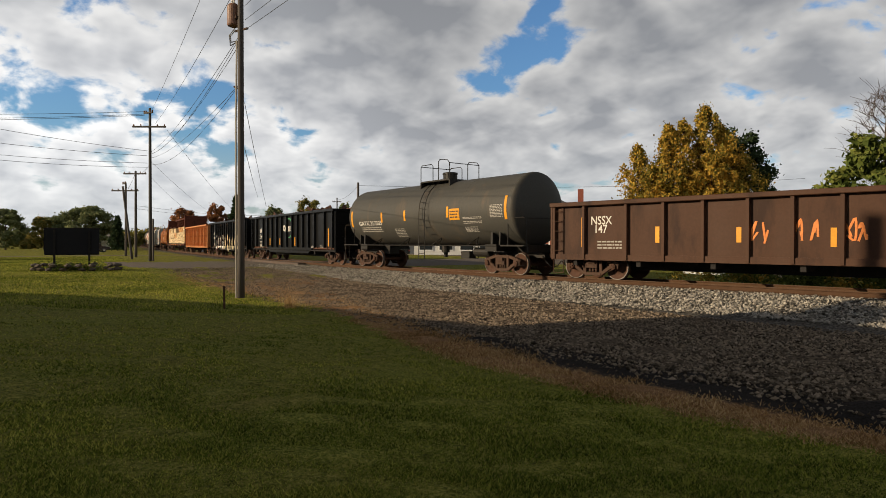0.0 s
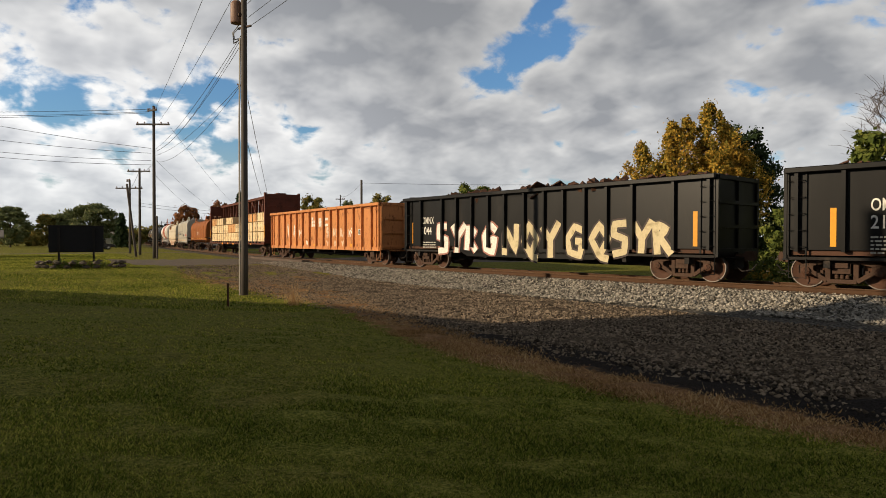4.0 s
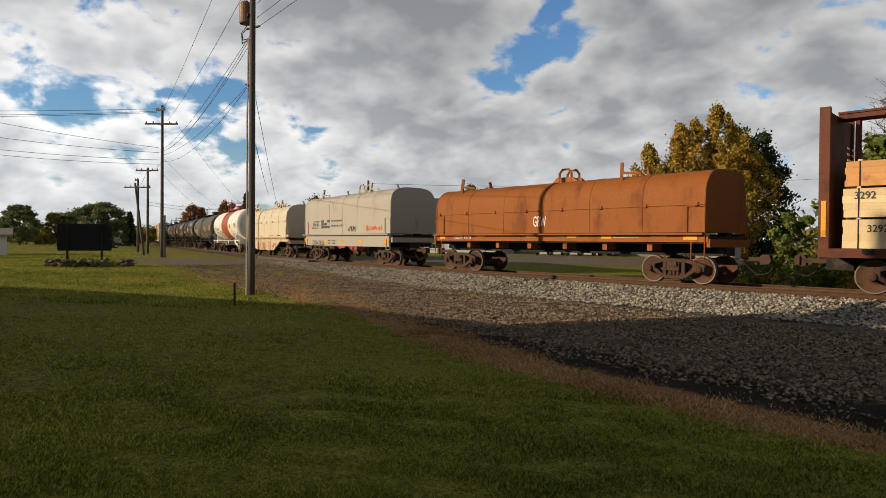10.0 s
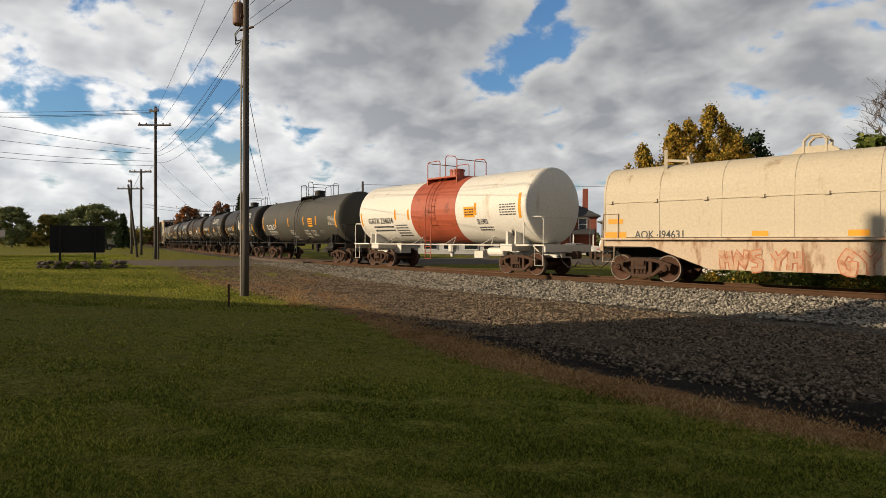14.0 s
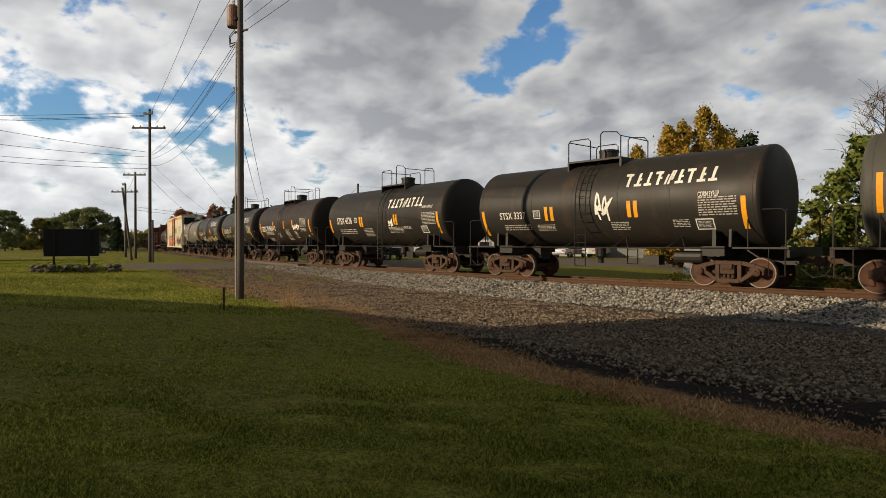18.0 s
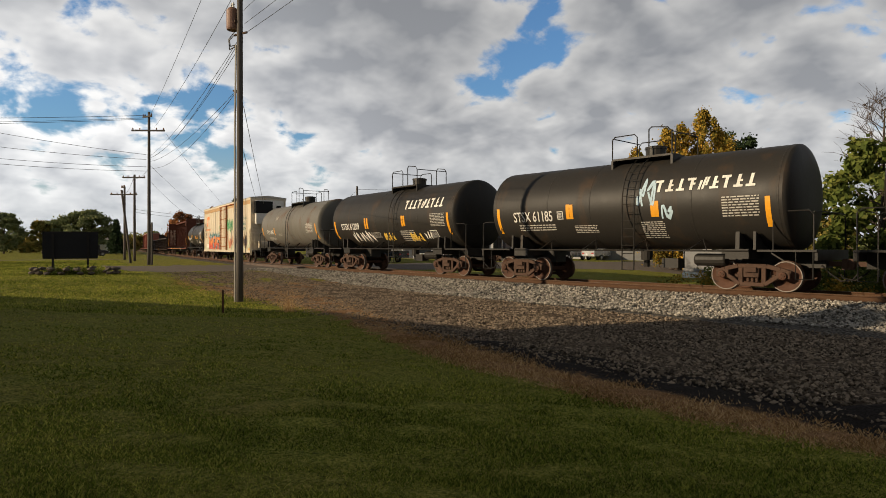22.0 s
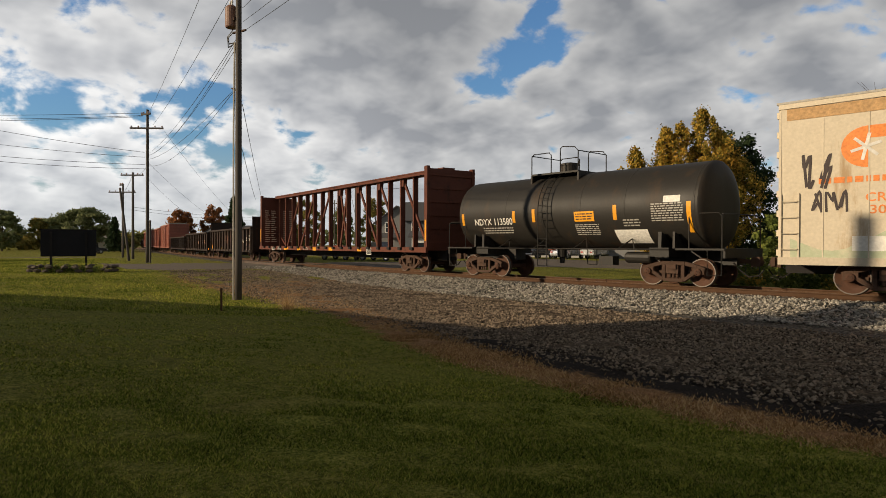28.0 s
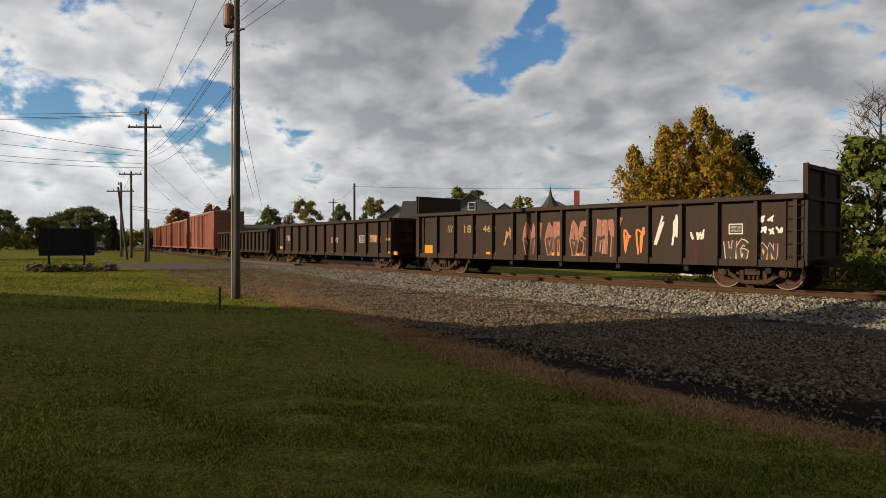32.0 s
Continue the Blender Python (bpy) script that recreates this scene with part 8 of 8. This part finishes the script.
garage = shade_house(-19.6, -13.4, 6.0, 2.5, 1.5, "unseen low white garage added to shade the lawn")
# unseen outline that follows the edge of the shade on the lawn
part("lean_to", prism(BM(), [(-8.8, -0.4), (-8.8, 0.9), (-7.6, 1.9), (-6.35, 2.65), (-5.1, 3.25), (-3.8, 3.75), (-2.6, 4.3), (-0.6, 4.6), (3.05, 5.3), (3.05, -0.4)], -0.9, 0.9), "siding_white", garage, "unseen sloping outline shaped to throw the lawn's shade edge")
shade_house(-13.4, 6.0, 9.0, 4.2, 3.9, "unseen white house added to shade the lawn and bank", chim=-8.5)

# ---- loose stone, grass and weeds ----
def scatter_solids(name, label, material, xs, ys, sizes, zs, seed, cat):
    """Small angular stones, joined."""
    rs = np.random.RandomState(seed)
    base = np.array([(1, 0, 0), (-1, 0, 0), (0, 1, 0), (0, -1, 0), (0, 0, 1), (0, 0, -1)], float)
    tri = np.array([(0, 2, 4), (2, 1, 4), (1, 3, 4), (3, 0, 4), (2, 0, 5), (1, 2, 5), (3, 1, 5), (0, 3, 5)])
    n = len(xs)
    a = rs.uniform(0, 6.28, n)
    v = np.repeat(base[None], n, 0) * rs.uniform(0.55, 1.25, (n, 6, 1)) + rs.normal(0, 0.18, (n, 6, 3))
    v[:, :, 2] *= 0.75
    ca, sa = np.cos(a)[:, None], np.sin(a)[:, None]
    v = np.stack([v[:, :, 0] * ca - v[:, :, 1] * sa, v[:, :, 0] * sa + v[:, :, 1] * ca, v[:, :, 2]], 2) * sizes[:, None, None]
    v += np.stack([xs, ys, zs], 1)[:, None, :]
    f = (tri[None] + (np.arange(n) * 6)[:, None, None]).reshape(-1, 3)
    me = bpy.data.meshes.new(name)
    me.from_pydata(v.reshape(-1, 3).tolist(), [], f.tolist())
    me.materials.append(M[material])
    return tagged(new(name, me), label, cat, kind="stuff")


def along(s, lat, xs=None, ys=None, turn=None):
    x, y, a = (np.interp(s, ALONG, v) for v in ((TX, TY, _head) if xs is None else (xs, ys, turn)))
    return x + lat * np.sin(a), y - lat * np.cos(a)


def build_stones():
    rs = np.random.RandomState(8)
    n = 62000
    s = np.concatenate([rs.uniform(-27, 4, int(n * 0.74)), rs.uniform(-60, -27, n - int(n * 0.74))])
    lat = np.concatenate([rs.uniform(0.9, 4.4, int(n * 0.78)), rs.uniform(-1.6, 0.9, int(n * 0.16))])
    lat = np.concatenate([lat, rs.uniform(-3.6, -1.5, n - len(lat))])
    rs.shuffle(lat)
    x, y = along(s, lat)
    keep = (x > -42)
    x, y = x[keep], y[keep]
    sz = rs.uniform(0.026, 0.066, len(x))
    scatter_solids("ballast", "grey crushed stone ballast round the ties", "stone", x, y, sz, ground_z(x, y) + sz * rs.uniform(0.1, 0.9, len(x)), 9, "gravel")
    n = 105000
    s = -36 + 39 * rs.uniform(0, 1, n) ** 0.8
    lat = rs.uniform(3.4, 10.4, n)
    keep = rs.uniform(0, 1, n) < np.interp(lat, [3.4, 6, 9.0, 9.8, 10.4], [1, 1, 0.95, 0.42, 0.08])
    x, y = along(s[keep], lat[keep], FX, FY, _foot)
    sz = rs.uniform(0.014, 0.046, len(x)) * rs.uniform(0.7, 1.15, len(x))
    scatter_solids("gravel", "dirty brown-grey gravel below the track bank", "gravelstone", x, y, sz, ground_z(x, y) + sz * rs.uniform(0.1, 0.7, len(x)), 10, "gravel")


M["gravelstone"] = mat("dirty_gravel", (0.17, 0.132, 0.094), 0.95, spec=0.10, island=True, bump=0.3, scale=5)
build_stones()


def blades(name, label, material, x, y, h, w, seed, cat, lean=(0.1, 0.8)):
    rs = np.random.RandomState(seed)
    n = len(x)
    z = ground_z(x, y)
    a = rs.uniform(0, 6.28, n)
    ln = rs.uniform(*lean, n) * h
    la = rs.uniform(0, 6.28, n)
    dx, dy = np.cos(a) * w, np.sin(a) * w
    tip = np.stack([x + np.cos(la) * ln, y + np.sin(la) * ln, z + h], 1)
    p0, p1 = np.stack([x - dx, y - dy, z - 0.01], 1), np.stack([x + dx, y + dy, z - 0.01], 1)
    v = np.stack([p0, p1, tip], 1).reshape(-1, 3)
    me = bpy.data.meshes.new(name)
    me.from_pydata(v.tolist(), [], np.arange(n * 3).reshape(n, 3).tolist())
    me.materials.append(M[material])
    return tagged(new(name, me), label, cat, kind="stuff")


def build_grass():
    rs = np.random.RandomState(14)
    # near ground gets the most, in tufts
    n = 330000
    d = 2.6 / (1 - rs.uniform(0, 0.93, n))
    az = np.where(rs.uniform(0, 1, n) < 0.8, radians(-53.2) + rs.uniform(-radians(40), radians(40), n), rs.uniform(-math.pi, math.pi, n))
    x, y = np.sin(az) * d, np.cos(az) * d
    L = lateral(x, y)
    tuft = 0.5 + 0.5 * np.sin(x * 13.3 + 3 * np.sin(y * 5.1)) * np.sin(y * 11.1 + 3 * np.sin(x * 4.7))
    ok = (L > LAWN_EDGE(x) + rs.normal(0, 0.22, n)) & (x > -48) & (y > -3.5)
    x, y, d, tuft = x[ok], y[ok], d[ok], tuft[ok]
    h = rs.uniform(0.010, 0.030, len(x)) * (0.8 + 0.5 * tuft) * (1 + 0.7 * (rs.uniform(0, 1, len(x)) > 0.97))
    blades("grass", "short mown green grass of the lawn", "grass", x, y, h, 0.0045 + 0.0007 * d, 15, "grass", (0.3, 1.8))
    # strip of lawn towards the road, in the sun; longer upright blades brighten it
    n = 190000
    x, y = rs.uniform(-74, -16, n), rs.uniform(-7, 17, n)
    L = lateral(x, y)
    ok = (L > LAWN_EDGE(x) + rs.normal(0, 0.3, n)) & (np.abs(x + 44 - 0.25 * (y - 18)) > 6.0 - 20 * (y < 7.5)) & (x * -0.8 + y * 0.6 > 17)
    x, y = x[ok], y[ok]
    blades("sunlit_grass", "mown grass near the road, blades set upright to look brightly sunlit", "grass", x, y, rs.uniform(0.025, 0.065, len(x)), 0.021, 18, "grass", (0.05, 0.5))
    n = 60000
    s = -32 + 36 * rs.uniform(0, 1, n) ** 0.7
    u = rs.uniform(-0.25, 1.12, n)
    x0, _ = along(s, 10.5, FX, FY, _foot)
    lat = WEED_EDGE(x0) + (LAWN_EDGE(x0) - WEED_EDGE(x0)) * u + rs.normal(0, 0.12, n)
    keep = rs.uniform(0, 1, n) < np.where(u < 0, 0.25, 1.0)
    x, y = along(s[keep], lat[keep], FX, FY, _foot)
    h = rs.uniform(0.012, 0.05, len(x)) * (1 + 1.8 * (rs.uniform(0, 1, len(x)) > 0.99))
    blades("dry_weeds", "dry reddish-brown weeds along the lawn edge", "straw", x, y, h, 0.013, 16, "weeds", (0.3, 2.2))
    # leafless weed stalks near the pole
    n = 120
    x, y = -18.2 + rs.normal(0, 0.12, n), 7.75 + rs.normal(0, 0.12, n)
    blades("weed_stalks", "tall brown weed stalks near the pole", "straw", x, y, rs.uniform(0.2, 0.95, n), 0.006, 17, "weeds")


build_grass()


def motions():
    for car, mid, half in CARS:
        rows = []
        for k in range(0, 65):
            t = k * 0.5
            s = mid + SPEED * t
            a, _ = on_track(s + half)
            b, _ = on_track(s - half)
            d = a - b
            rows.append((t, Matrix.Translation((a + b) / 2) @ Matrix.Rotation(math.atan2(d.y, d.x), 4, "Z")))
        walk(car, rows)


motions()
